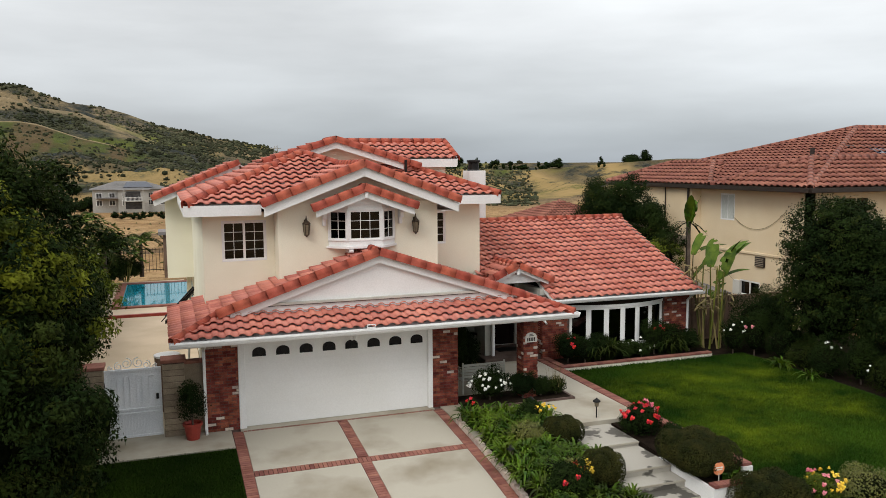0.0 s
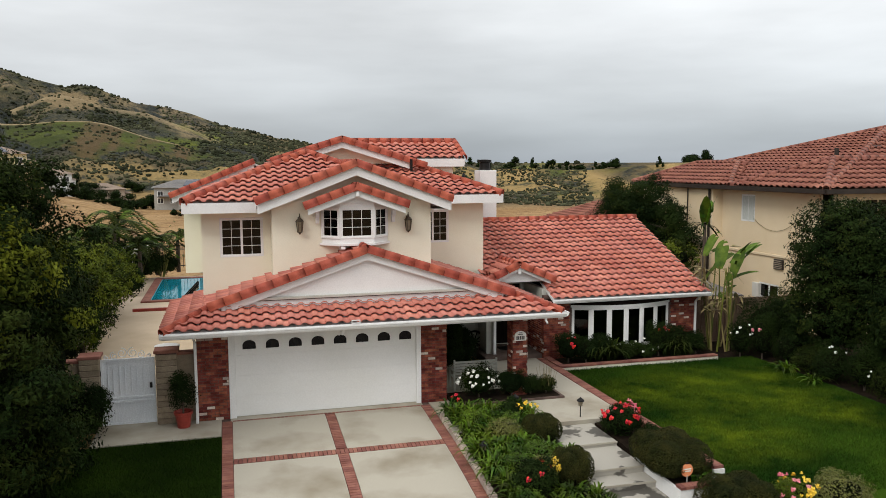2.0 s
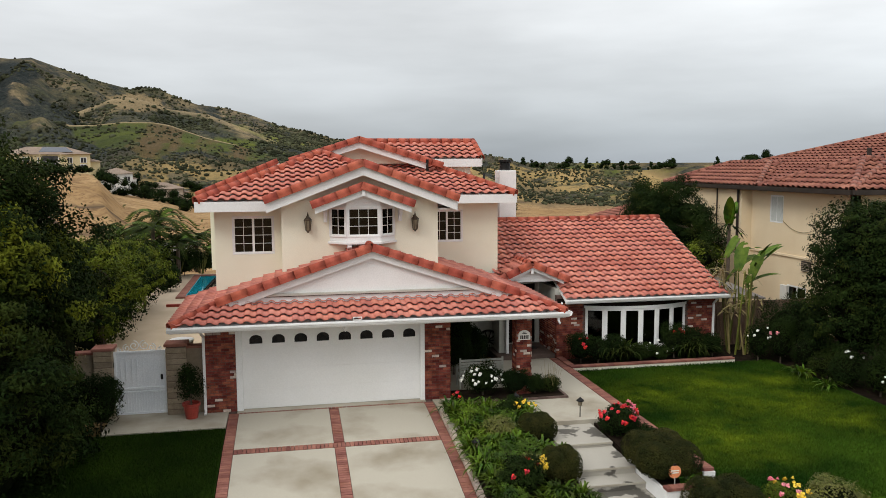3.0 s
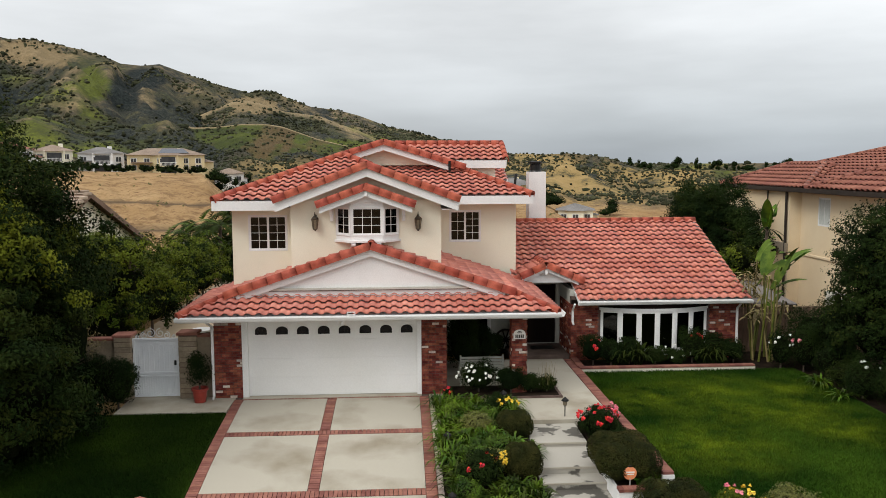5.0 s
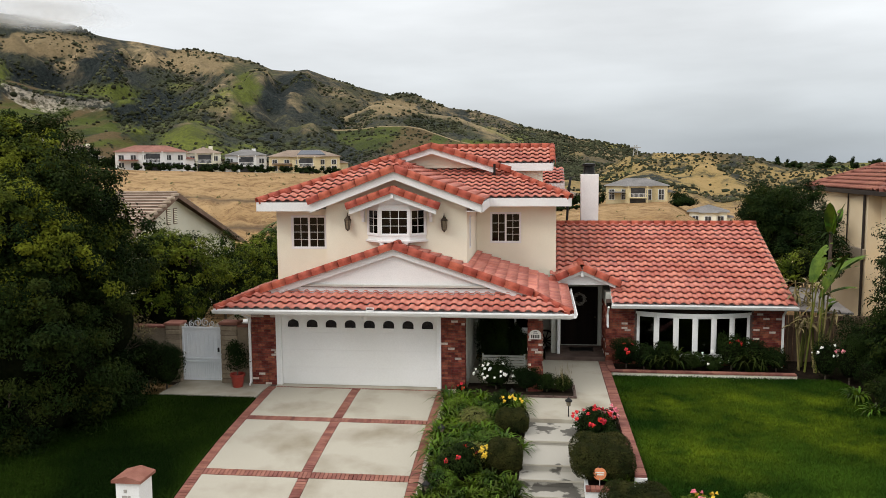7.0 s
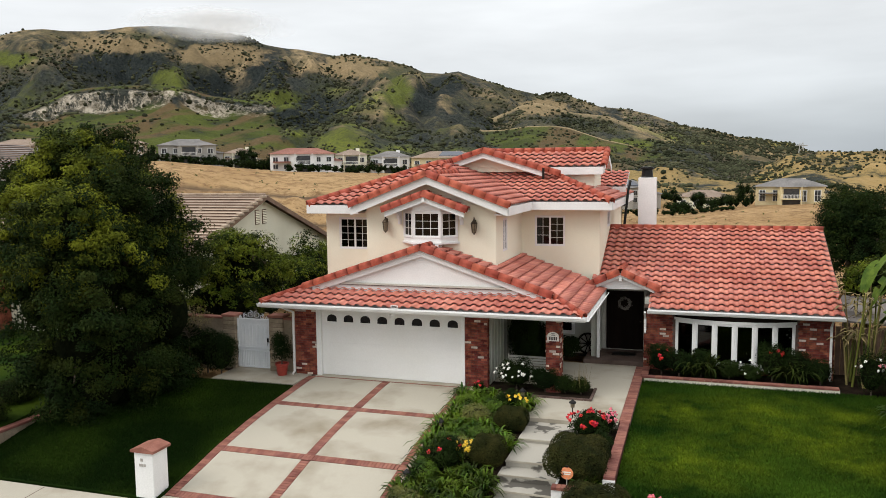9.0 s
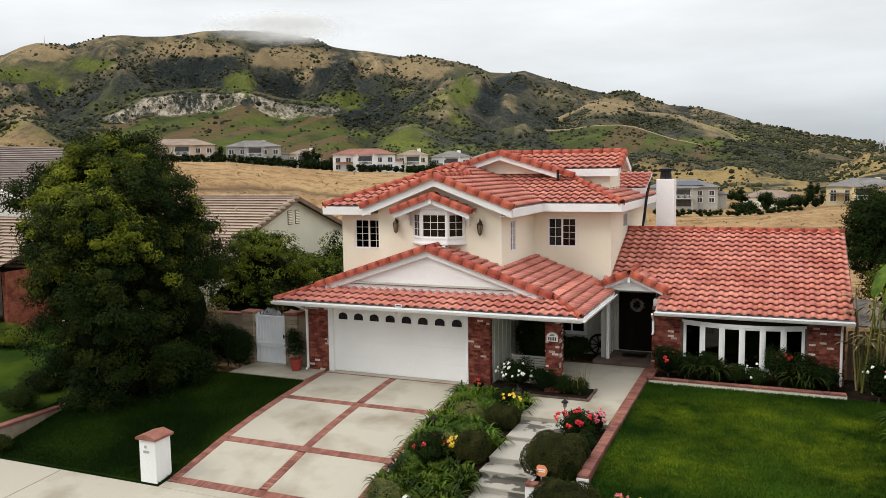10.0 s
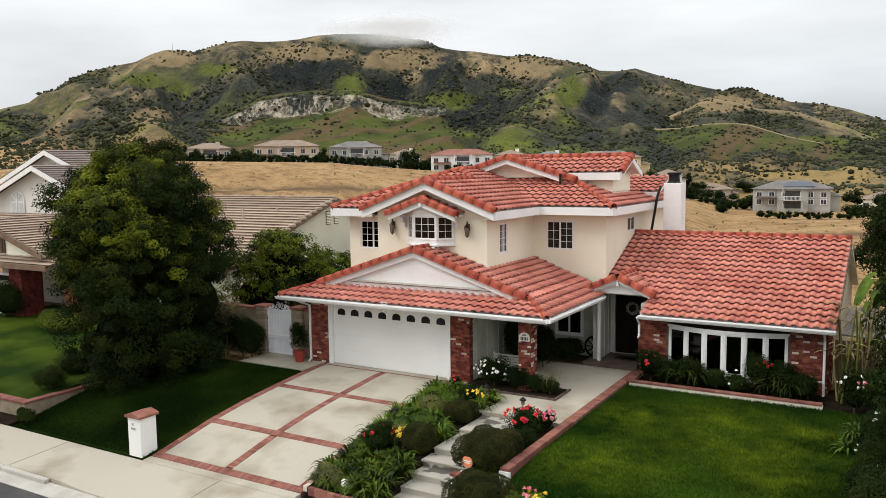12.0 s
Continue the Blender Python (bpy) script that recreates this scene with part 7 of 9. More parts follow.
bm.faces.new((hi[3], hi[0], rd[0], rd[1]))
part("cap", bm, M_PAVER, mail, "red brick cap")
part("number_bars", boxes((0.92, 0.98, 11.748, 11.759, -0.10, -0.03), (0.88, 0.98, 11.748, 11.759, -0.22, -0.16), (1.0, 1.06, 11.748, 11.759, -0.22, -0.16)), M_KERB, mail)


def path_lamp(x, y, z, h=0.5):
    t = thing("path_lamp", (x, y, z), "small black lantern path lamp on a stake", "path lamp", "path lamps")
    part("stake", rod(bmesh.new(), (x, y, z - 0.05), (x, y, z + h - 0.2), 0.014, 8), M_IRON, t)
    part("glass", lathe(bmesh.new(), (x, y, z + h - 0.2), [(0.05, 0.0), (0.065, 0.12)], 8), M_GLASSY, t, "clouded lamp glass")
    part("roof", lathe(bmesh.new(), (x, y, z + h - 0.085), [(0.10, 0.0), (0.09, 0.03), (0.03, 0.075), (0.012, 0.10)], 12), M_IRON, t)
    part("base", lathe(bmesh.new(), (x, y, z + h - 0.215), [(0.03, 0.0), (0.06, 0.016)], 8), M_IRON, t)


path_lamp(10.16, 17.40, 0.0)
path_lamp(8.66, 18.12, 0.0)
path_lamp(7.02, 15.7, drive_z(15.7) + 0.05)
path_lamp(6.98, 13.3, drive_z(13.3) + 0.05, 0.45)
globe = thing("garden_globe", (7.8, 12.4, -0.85), "white ball ornament in the flower bed", "ornament")
bm = bmesh.new()
bmesh.ops.create_uvsphere(bm, u_segments=16, v_segments=10, radius=0.12)
bmesh.ops.translate(bm, vec=(7.8, 12.4, -0.64), verts=bm.verts)
part("ball", bm, M_PETALW, globe)
part("foot", lathe(bmesh.new(), (7.8, 12.4, -0.86), [(0.08, 0.0), (0.05, 0.03), (0.05, 0.12)], 12), M_KERB, globe)

sign = thing("lawn_sign", (10.66, 13.27, -0.3), "round orange yard sign on a thin metal stake", "sign")
part("stake", rod(bmesh.new(), (10.66, 13.27, -0.4), (10.66, 13.27, 0.0), 0.012, 8), M_KERB, sign)
part("disc", placed(lathe(bmesh.new(), (0, 0, 0), [(0.135, 0.0), (0.14, 0.006), (0.135, 0.012)], 24), Matrix.Translation((10.66, 13.28, 0.10)) @ Matrix.Rotation(radians(90), 4, "X")), M_ORANGE, sign)
part("rim", placed(boxes((-0.03, 0.03, 0.13, 0.17, -0.01, 0.014)), Matrix.Translation((10.66, 13.28, 0.10)) @ Matrix.Rotation(radians(90), 4, "X")), M_IRON, sign)
part("lettering", boxes((10.57, 10.75, 13.262, 13.266, 0.115, 0.14), (10.58, 10.74, 13.262, 13.266, 0.07, 0.095)), M_PETALW, sign)


# ---- planting of the front garden ----
DZ = drive_z
extra = [(7.05 + 0.44 * (k % 5) + random.uniform(-0.12, 0.12), 12.45 + 0.27 * (k // 5) + random.uniform(-0.12, 0.12), random.randint(40, 70), random.uniform(0.55, 0.85)) for k in range(110)]
extra = [p for p in extra if math.dist(p[:2], (8.72, 16.45)) > 0.6 and math.dist(p[:2], (8.62, 14.46)) > 0.65 and math.dist(p[:2], (7.62, 14.1)) > 0.45 and p[0] < 8.85]
for x, y, n, ln in (*extra, (7.35, 17.75, 90, 0.75), (7.85, 17.45, 80, 0.7), (7.30, 16.9, 60, 0.6), (7.45, 15.75, 90, 0.7), (8.05, 15.9, 100, 0.72), (8.45, 15.6, 70, 0.6), (7.30, 15.2, 80, 0.65), (7.9, 15.15, 80, 0.62), (7.35, 13.2, 90, 0.65), (7.9, 12.95, 80, 0.6), (8.4, 13.3, 80, 0.6), (8.6, 12.7, 70, 0.55), (8.2, 13.9, 60, 0.55)):
    strap_plant(x, y, DZ(y) + 0.1, n, ln, "green strap-leaved lily clump in the flower bed", M_STRAP if y > 14.7 else M_STRAPD, group="lily clumps")
bush(8.72, 16.45, DZ(16.45) + 0.02, 0.42, 0.42, 0.66, 11500, 0.035, M_BOX, "clipped dark round boxwood beside the garden steps", "boxwood", 0.04, 0.86, flat=True)
bush(8.62, 14.46, DZ(14.46) + 0.02, 0.40, 0.39, 0.82, 11500, 0.035, M_BOX, "clipped dark round boxwood beside the garden steps", "boxwood", 0.04, 0.86, flat=True)
bush(10.76, 14.12, -0.30, 0.68, 0.85, 0.88, 23000, 0.036, M_BOX, "wide clipped boxwood mound beside the garden steps", "boxwood", 0.05, 0.86, flat=True)
bush(11.35, 12.55, -0.85, 0.72, 0.62, 1.0, 19000, 0.036, M_BOX, "clipped olive-brown boxwood mound below the garden wall", "boxwood", 0.05, 0.86, flat=True)
bush(7.75, 16.45, DZ(16.4) + 0.1, 0.45, 0.40, 0.6, 1800, 0.06, M_OLIVE, "yellow-green leafy shrub in the flower bed", lump=0.2, shell=0.5)
bush(7.25, 12.45, DZ(12.45) + 0.05, 0.48, 0.40, 0.48, 2600, 0.05, M_OLIVE, "low yellow-green shrub at the drive's edge", lump=0.15, shell=0.6)
bush(8.35, 17.5, DZ(17.5) + 0.1, 0.38, 0.35, 0.6, 1600, 0.06, M_LEAF, "dark leafy shrub in the flower bed", lump=0.2, shell=0.5)
rose = bush(7.62, 14.1, DZ(14.1) + 0.1, 0.5, 0.5, 0.75, 2600, 0.06, M_LEAF, "dark rose bush with a few red blooms", "rose_bush", 0.2, 0.5)
bloom(rose, B_RED, (7.62, 14.1, DZ(14.1) + 0.5), (0.45, 0.45, 0.4), 5)
yel = bush(8.05, 14.45, DZ(14.45) + 0.1, 0.34, 0.3, 0.62, 1200, 0.05, M_OLIVE, "bush with bright yellow flowers", "flower_bush", 0.2, 0.5)
bloom(yel, B_YEL, (8.05, 14.4, DZ(14.45) + 0.42), (0.32, 0.3, 0.32), 24)
lily = strap_plant(8.6, 17.4, DZ(17.4) + 0.1, 50, 0.5, "yellow day lily in bloom beside the entry walk", name="day_lily")
bloom(lily, B_YEL, (8.6, 17.4, 0.33), (0.42, 0.2, 0.2), 12, 0.6)
red = bush(10.75, 16.3, -0.2, 0.55, 0.5, 0.75, 2600, 0.06, M_LEAF, "rose bush covered in bright red blooms", "rose_bush", 0.2, 0.5)
bloom(red, B_RED, (10.72, 16.25, 0.22), (0.58, 0.5, 0.42), 22, 0.35)
wht = bush(11.15, 16.75, -0.12, 0.25, 0.3, 0.55, 900, 0.05, M_LEAF, "small bush with pale pink flowers by the lawn edge", "flower_bush", 0.2, 0.5)
bloom(wht, B_PINK, (11.16, 16.75, 0.24), (0.24, 0.3, 0.3), 12, 0.3)
bush(11.1, 15.4, -0.2, 0.3, 0.45, 0.5, 1300, 0.05, M_LEAF, "low dark shrub by the garden wall", lump=0.2, shell=0.5)
for x, y in ((10.95, 13.3), (11.15, 13.35), (11.28, 13.6)):
    strap_plant(x, y, -0.3, 26, 0.55, "broad light green strap plant by the yard sign", M_STRAP, 0.45, width=0.045, group="light strap plants")
pk = bush(12.55, 12.5, -0.85, 0.5, 0.45, 0.85, 1800, 0.055, M_LEAF2, "rose bush with pink and yellow blooms by the sidewalk", "rose_bush", 0.2, 0.45)
bloom(pk, B_PINK, (12.5, 12.5, -0.3), (0.5, 0.4, 0.4), 12, 0.3)
bloom(pk, B_YEL, (12.75, 12.5, -0.3), (0.45, 0.4, 0.4), 20, 0.3)
bush(13.7, 12.4, -0.8, 0.8, 0.5, 0.8, 2800, 0.055, M_OLIVE, "yellow-green shrub below the lawn's brow", lump=0.15, shell=0.5)
edging = thing("bed_edging", (8.0, 12.2, -0.95), "red brick edging at the front of the flower bed", "garden edging")
for k in range(10):
    lay(edging, 7.08 + 0.205 * k, 12.02 - 0.06 * math.sin(k * 0.35), DZ(12.1) + 0.10, 0.19, 0.1, 0.2)
for k in range(18):
    x, y = 7.1 + 0.1 * k, 12.25 + random.uniform(0, 0.25)
    strap_plant(x, y, DZ(y) + 0.1, 22, 0.34, "low fine-leaved grass clump at the bed's front", M_STRAP, 1.0, name="grass_clump", width=0.015, group="low grass clumps")
for x, y, r in ((7.3, 13.6, 0.35), (8.2, 15.35, 0.4), (7.25, 17.35, 0.35), (8.1, 17.1, 0.35), (7.6, 15.0, 0.4)):
    bush(x, y, DZ(y) + 0.08, r, r, 0.5, 1800, 0.05, M_STRAP, "fresh green leafy filler shrub in the flower bed", lump=0.25, shell=0.4, group="filler shrubs")
strap_plant(11.9, 13.0, -0.55, 40, 0.5, "thin green plant below the garden wall", spread=0.6)

# porch bed
wr = bush(8.15, 19.62, 0.05, 0.62, 0.42, 0.85, 2400, 0.055, M_LEAF, "rose bush covered in white blooms before the porch", "rose_bush", 0.2, 0.45)
bloom(wr, B_WHITE, (8.1, 19.55, 0.45), (0.62, 0.42, 0.45), 34, 0.1)
bush(9.05, 19.45, 0.05, 0.45, 0.28, 0.75, 2200, 0.05, M_LEAF, "dense dark shrub at the foot of the pillar", lump=0.15, shell=0.5)
bush(9.62, 19.5, 0.05, 0.34, 0.3, 0.55, 1500, 0.05, M_LEAF, "dense dark shrub beside the pillar", lump=0.2, shell=0.5)
tw = bush(10.08, 19.5, 0.05, 0.30, 0.32, 0.50, 1300, 0.05, M_LEAF3, "shrub with tall dry flower stalks beside the walk", lump=0.2, shell=0.5)
bm = bmesh.new()
for k in range(22):
    a, r = random.uniform(0, 6.28), random.uniform(0.05, 0.25)
    rod(bm, (10.08 + r * math.cos(a), 19.5 + r * math.sin(a), 0.3), (10.08 + 1.5 * r * math.cos(a), 19.5 + 1.5 * r * math.sin(a), random.uniform(0.6, 0.95)), 0.006, 4, 0.002)
part("dry_stalks", bm, M_DRYLEAF, tw)
rr = bush(7.25, 18.75, 0.0, 0.2, 0.2, 0.45, 500, 0.05, M_LEAF, "small red rose beside the garage pier", "rose_bush", 0.2, 0.4)
bloom(rr, B_RED, (7.25, 18.75, 0.3), (0.15, 0.15, 0.2), 3, 0.4)
# plants in the porch's shade
bush(8.5, 22.6, 0.0, 0.55, 0.6, 1.35, 4200, 0.07, M_LEAF, "dark pot plant in the porch shade", lump=0.2, shell=0.4)
bush(7.85, 22.1, 0.0, 0.52, 0.7, 2.0, 6000, 0.07, M_LEAF, "tall dark shrub in the porch shade", lump=0.2, shell=0.4)
bush(8.85, 24.0, 0.0, 0.6, 0.6, 0.75, 3200, 0.07, M_LEAF, "dark leafy plant below the porch window", lump=0.2, shell=0.4)

# planter before the wing
for x, y, n, ln in ((13.25, 22.75, 110, 1.35), (13.65, 22.6, 100, 1.25), (12.9, 22.7, 70, 1.0), (16.05, 22.7, 110, 1.3), (15.75, 22.75, 80, 1.1), (16.4, 22.7, 80, 1.2)):
    strap_plant(x, y, -0.02, n, ln, "dark green arching palm-like plant in the planter", M_LEAF3, 0.75, "fern_palm", 0.03, "planter palms")
for x, y, rx, h in ((12.2, 22.75, 0.5, 1.0), (12.75, 22.6, 0.45, 0.85), (13.4, 22.75, 0.5, 0.9), (14.25, 22.7, 0.4, 0.6), (14.9, 22.65, 0.35, 0.5), (15.5, 22.8, 0.5, 1.15), (16.2, 22.75, 0.55, 1.0), (16.85, 22.7, 0.4, 0.8)):
    b = bush(x, y, -0.03, rx, 0.4, h, int(3200 * rx), 0.06, M_LEAF, "dark leafy rose shrub in the planter under the window", lump=0.2, shell=0.5, group="planter shrubs")
    if x < 12.5:
        bloom(b, B_RED, (x, y - 0.1, 0.45), (0.5, 0.35, 0.4), 5, 0.0)
    elif 15.2 < x < 15.7:
        bloom(b, B_RED, (x + 0.1, y, 0.6), (0.3, 0.3, 0.45), 5, 0.3)
    elif 14.8 < x < 15.0:
        bloom(b, B_WHITE, (x, y, 0.25), (0.5, 0.3, 0.4), 7, 0.0)

# east side bed: hedge, roses, tall trees, banana clump
def tree(x, y, z, blobs, label, n, size, mats, clumps, clump_r, trunk_r=0.12, h=None, shell=0.55, lump=0.12, name="tree", limbs=16, heart=True, knobs=0, lit_tufts=None):
    t = thing(name, (x, y, z), label, "tree")
    top = (x, y, h or max(b[2] for b in blobs))
    part("trunk", branches(bmesh.new(), (x, y, z - 0.1), top, trunk_r, limbs, 1.0, blobs), M_BARK, t)
    if knobs:
        # knuckles of new growth break the outline
        c, d = crown_points(blobs, knobs, 0.97, lump, -0.5)
        blobs = blobs + [(*p, q, q, q * 0.9) for p, q in zip(c.tolist(), RNG.uniform(0.3, 0.8, knobs).tolist())]
    for k, (m, w) in enumerate(mats):
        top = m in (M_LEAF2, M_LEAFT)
        foliage("crown", lit_tufts if m is M_LEAFT and lit_tufts else blobs, int(n * w), size, m, t, 1.0 if m is M_LEAFT else 0.93 if top else shell, lump, clumps=max(1, int(clumps * w)), clump_r=clump_r * (0.8 if m is M_LEAFT else 1.0), bottom=-0.1 if top else -0.75)
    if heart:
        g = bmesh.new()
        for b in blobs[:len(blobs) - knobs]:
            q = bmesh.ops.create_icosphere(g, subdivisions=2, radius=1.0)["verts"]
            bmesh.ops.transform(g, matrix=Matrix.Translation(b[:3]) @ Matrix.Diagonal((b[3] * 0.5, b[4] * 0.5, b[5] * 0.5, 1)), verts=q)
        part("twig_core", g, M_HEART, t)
    return t


tree(20.25, 20.0, -0.1, [(20.2, 20.0, 1.5, 1.7, 1.6, 1.7), (20.2, 20.0, 2.9, 1.65, 1.6, 1.8), (20.15, 20.0, 4.0, 1.45, 1.5, 1.35), (20.9, 19.0, 2.4, 1.5, 1.4, 2.3), (21.3, 20.4, 3.2, 1.6, 1.5, 2.0)], "tall dense dark evergreen beside the lawn", 70000, 0.10, [(M_LEAF, 0.85), (M_LEAF3, 0.15)], 2400, 0.25, 0.1)
tree(20.4, 16.6, -0.1, [(20.3, 16.8, 1.6, 1.5, 1.7, 1.8), (20.7, 15.4, 1.3, 1.3, 1.4, 1.5), (20.9, 17.8, 2.0, 1.5, 1.4, 2.0)], "dense dark evergreen shrub along the lot line", 40000, 0.10, [(M_LEAF, 0.85), (M_LEAF3, 0.15)], 1400, 0.25, 0.08)
for k in range(8):
    y = 13.4 + k * 1.05
    b = bush(18.95 + 0.15 * math.sin(k * 2.1), y, -0.15, 0.6, 0.62, 1.15 + 0.3 * math.sin(k * 1.7 + 1), 2300, 0.06, M_LEAF if k % 3 else M_LEAF3, "dark hedge shrub along the lawn", "hedge_shrub", 0.2, 0.5, "hedge shrubs")
    if k in (3, 5):
        bloom(b, B_WHITE, (18.85, y, 0.5), (0.5, 0.5, 0.5), 4, 0.0)
wr2 = bush(18.1, 22.0, -0.1, 0.45, 0.4, 1.3, 1500, 0.06, M_LEAF, "rose bush with white blooms at the lawn's corner", "rose_bush", 0.2, 0.4)
bloom(wr2, B_WHITE, (18.05, 21.95, 0.75), (0.4, 0.35, 0.45), 9, 0.0)
pr2 = bush(18.65, 21.6, -0.1, 0.5, 0.5, 1.5, 1900, 0.06, M_LEAF, "rose bush with large pink blooms at the lawn's corner", "rose_bush", 0.2, 0.4)
bloom(pr2, B_PINK, (18.4, 21.55, 0.9), (0.2, 0.2, 0.25), 5, 0.0)
bush(19.3, 22.3, -0.1, 0.9, 0.8, 1.9, 3400, 0.07, M_LEAF, "dense dark hedge shrub below the neighbour's wall", "hedge_shrub", 0.2, 0.5, "hedge shrubs")
bush(20.4, 22.6, -0.1, 0.9, 0.8, 2.1, 3400, 0.07, M_LEAF3, "dense dark hedge shrub below the neighbour's wall", "hedge_shrub", 0.2, 0.5, "hedge shrubs")
strap_plant(18.25, 19.9, -0.1, 60, 0.7, "grey-green spiky plant in the dark bed", M_STRAP, 0.9, name="spiky_plant", width=0.03)
strap_plant(18.2, 18.6, -0.1, 40, 0.6, "grey-green spiky plant in the dark bed", M_STRAP, 0.9, name="spiky_plant", width=0.03)
bush(18.9, 12.75, -0.6, 0.9, 0.6, 0.9, 3200, 0.06, M_LEAF2, "fresh green shrub at the lawn's front corner", lump=0.2, shell=0.5)


M_BANANA = mat("banana_leaf", (0.030, 0.062, 0.007), (0.095, 0.140, 0.018), 3.0, 0.55, 0.1, 20, fine=0.15, spread=0.3, spec=0.08)


def big_leaf(bm, base, tip, width, sag=0.25, tears=0.0):
    """A broad banana leaf, folded along its rib, edges torn."""
    base, tip = Vector(base), Vector(tip)
    d = tip - base
    side = d.cross(Vector((0, 0, 1))).normalized()
    n = 9
    rows = []
    for k in range(n + 1):
        t = k / n
        c = base + d * t - Vector((0, 0, sag * d.length * t * t))
        w = width * math.sin(math.pi * min(1, 0.12 + 0.88 * t)) ** 0.7 * (1 - 0.25 * random.random() * tears)
        up = Vector((0, 0, 0.25 * w))
        rows.append([bm.verts.new(c + side * w + up), bm.verts.new(c), bm.verts.new(c - side * w + up)])
    for a, b in zip(rows, rows[1:]):
        for q in (0, 1):
            if random.random() > tears * 0.35:
                bm.faces.new((a[q], a[q + 1], b[q + 1], b[q]))


def banana(x, y, z, stalks, label):
    t = thing("banana_plant", (x, y, z), label, "plant")
    for k in range(stalks):
        a = random.uniform(0, 6.28)
        bx, by = x + 0.35 * math.cos(a), y + 0.3 * math.sin(a)
        h = random.uniform(1.5, 3.1)
        tx, ty = bx + random.uniform(-0.3, 0.55), by + random.uniform(-0.1, 0.5)
        part("stalk", rod(bmesh.new(), (bx, by, z), (tx, ty, z + h), 0.038, 7, 0.02), M_DRYLEAF if k % 2 else M_OLIVE, t)
        if k % 3 == 0:
            bm = bmesh.new()
            for q in range(1 + k % 2):
                an = random.uniform(-0.8, 0.8)
                big_leaf(bm, (tx, ty, z + h - 0.1), (tx + random.uniform(0.5, 1.5) * math.cos(an), ty + 0.7 * math.sin(an), z + h + random.uniform(0.7, 1.5)), 0.24, 0.3, 0.45)
            part("leaf", bm, M_BANANA, t)
        else:
            part("dry_leaf", strap_bm((tx, ty, z + h - 0.1), 5, 0.6), M_DRYLEAF, t)
    return t


def strap_bm(at, n, length):
    bm = bmesh.new()
    for k in range(n):
        a = random.uniform(0, 6.28)
        big_leaf(bm, at, (at[0] + length * math.cos(a), at[1] + length * math.sin(a), at[2] + random.uniform(-0.1, 0.5)), 0.05, 0.6, 0.5)
    return bm


banana(17.95, 23.0, -0.1, 18, "clump of banana plants with torn leaves and dry stalks")
banana(18.3, 24.6, 0.0, 8, "clump of banana plants with torn leaves and dry stalks")
bop = thing("bird_of_paradise", (19.75, 26.8, 0), "tall giant bird-of-paradise plant by the neighbour's wall", "plant")
part("stem", rod(bmesh.new(), (19.75, 26.8, 0), (19.75, 26.8, 4.1), 0.09, 8, 0.06), M_BARK, bop)
part("leaf", strap_bm((19.75, 26.8, 4.0), 14, 0.85), M_LEAF, bop)
bm = bmesh.new()
for k in range(6):
    big_leaf(bm, (19.75, 26.8, 4.0), (19.75 + random.uniform(-0.5, 0.5), 26.8 + random.uniform(-0.4, 0.4), random.uniform(4.9, 5.35)), 0.22, 0.05, 0.4)
part("leaf", bm, M_STRAP, bop)
tree(19.0, 32.0, 0, [(19.0, 32.4, 3.9, 1.3, 1.5, 1.4), (20.1, 32.2, 4.1, 1.5, 1.5, 1.4), (19.6, 31.6, 3.2, 1.9, 1.6, 1.3), (20.5, 30.5, 3.0, 1.2, 1.2, 1.3)], "round dark evergreen tree behind the wing", 60000, 0.10, [(M_LEAF, 0.85), (M_LEAF3, 0.15)], 1500, 0.3, 0.16, knobs=30)
tree(19.2, 27.5, 0, [(19.2, 27.8, 2.6, 0.8, 0.9, 0.7), (18.9, 28.2, 2.2, 0.8, 0.9, 0.8)], "leafy shrub beside the wing roof", 4200, 0.12, [(M_LEAF3, 0.6), (M_LEAF2, 0.4)], 160, 0.26, 0.06)

# west side: big tree, under-shrubs, hedge along the pool yard
BIG = [(-3.5, 15.45, 1.7, 2.2, 2.25, 1.45), (-4.0, 16.4, 0.7, 1.8, 1.6, 1.2), (-4.3, 15.0, 0.3, 1.1, 1.0, 1.0), (-3.1, 15.2, 0.4, 1.3, 1.1, 1.1), (-3.0, 16.9, 0.4, 1.3, 1.3, 1.1), (-2.3, 17.4, 2.3, 1.0, 1.2, 1.7), (-2.4, 17.2, 4.3, 1.0, 1.2, 1.5), (-3.6, 15.35, 3.65, 2.25, 2.2, 1.9), (-2.7, 14.2, 3.2, 1.3, 1.2, 1.7), (-5.0, 15.0, 3.0, 1.0, 1.05, 1.7), (-2.9, 16.95, 2.8, 1.2, 1.55, 2.1), (-3.4, 14.6, 5.0, 1.3, 1.3, 1.3), (-2.9, 15.75, 5.05, 1.2, 1.35, 1.5), (-5.5, 15.9, 5.2, 1.4, 1.5, 1.6), (-6.3, 18.2, 4.8, 1.2, 1.3, 1.9), (-2.9, 16.0, 1.3, 1.5, 1.6, 1.5), (-4.9, 15.6, 1.2, 1.1, 1.1, 1.4), (-4.6, 16.5, 6.15, 1.45, 1.5, 1.5), (-5.35, 17.6, 6.45, 1.2, 1.5, 1.3), (-3.9, 17.8, 4.2, 1.75, 1.8, 2.35)]
tree(-3.8, 16.0, -0.5, BIG, "large dense dark green tree on the front lawn", 310000, 0.10, [(M_LEAF, 0.44), (M_LEAF3, 0.26), (M_LEAFT, 0.30)], 1700, 0.42, 0.22, 5.6, 0.74, 0.26, limbs=40, knobs=170, lit_tufts=[b for b in BIG if b[2] > 2.5 and b[0] < -3.2])
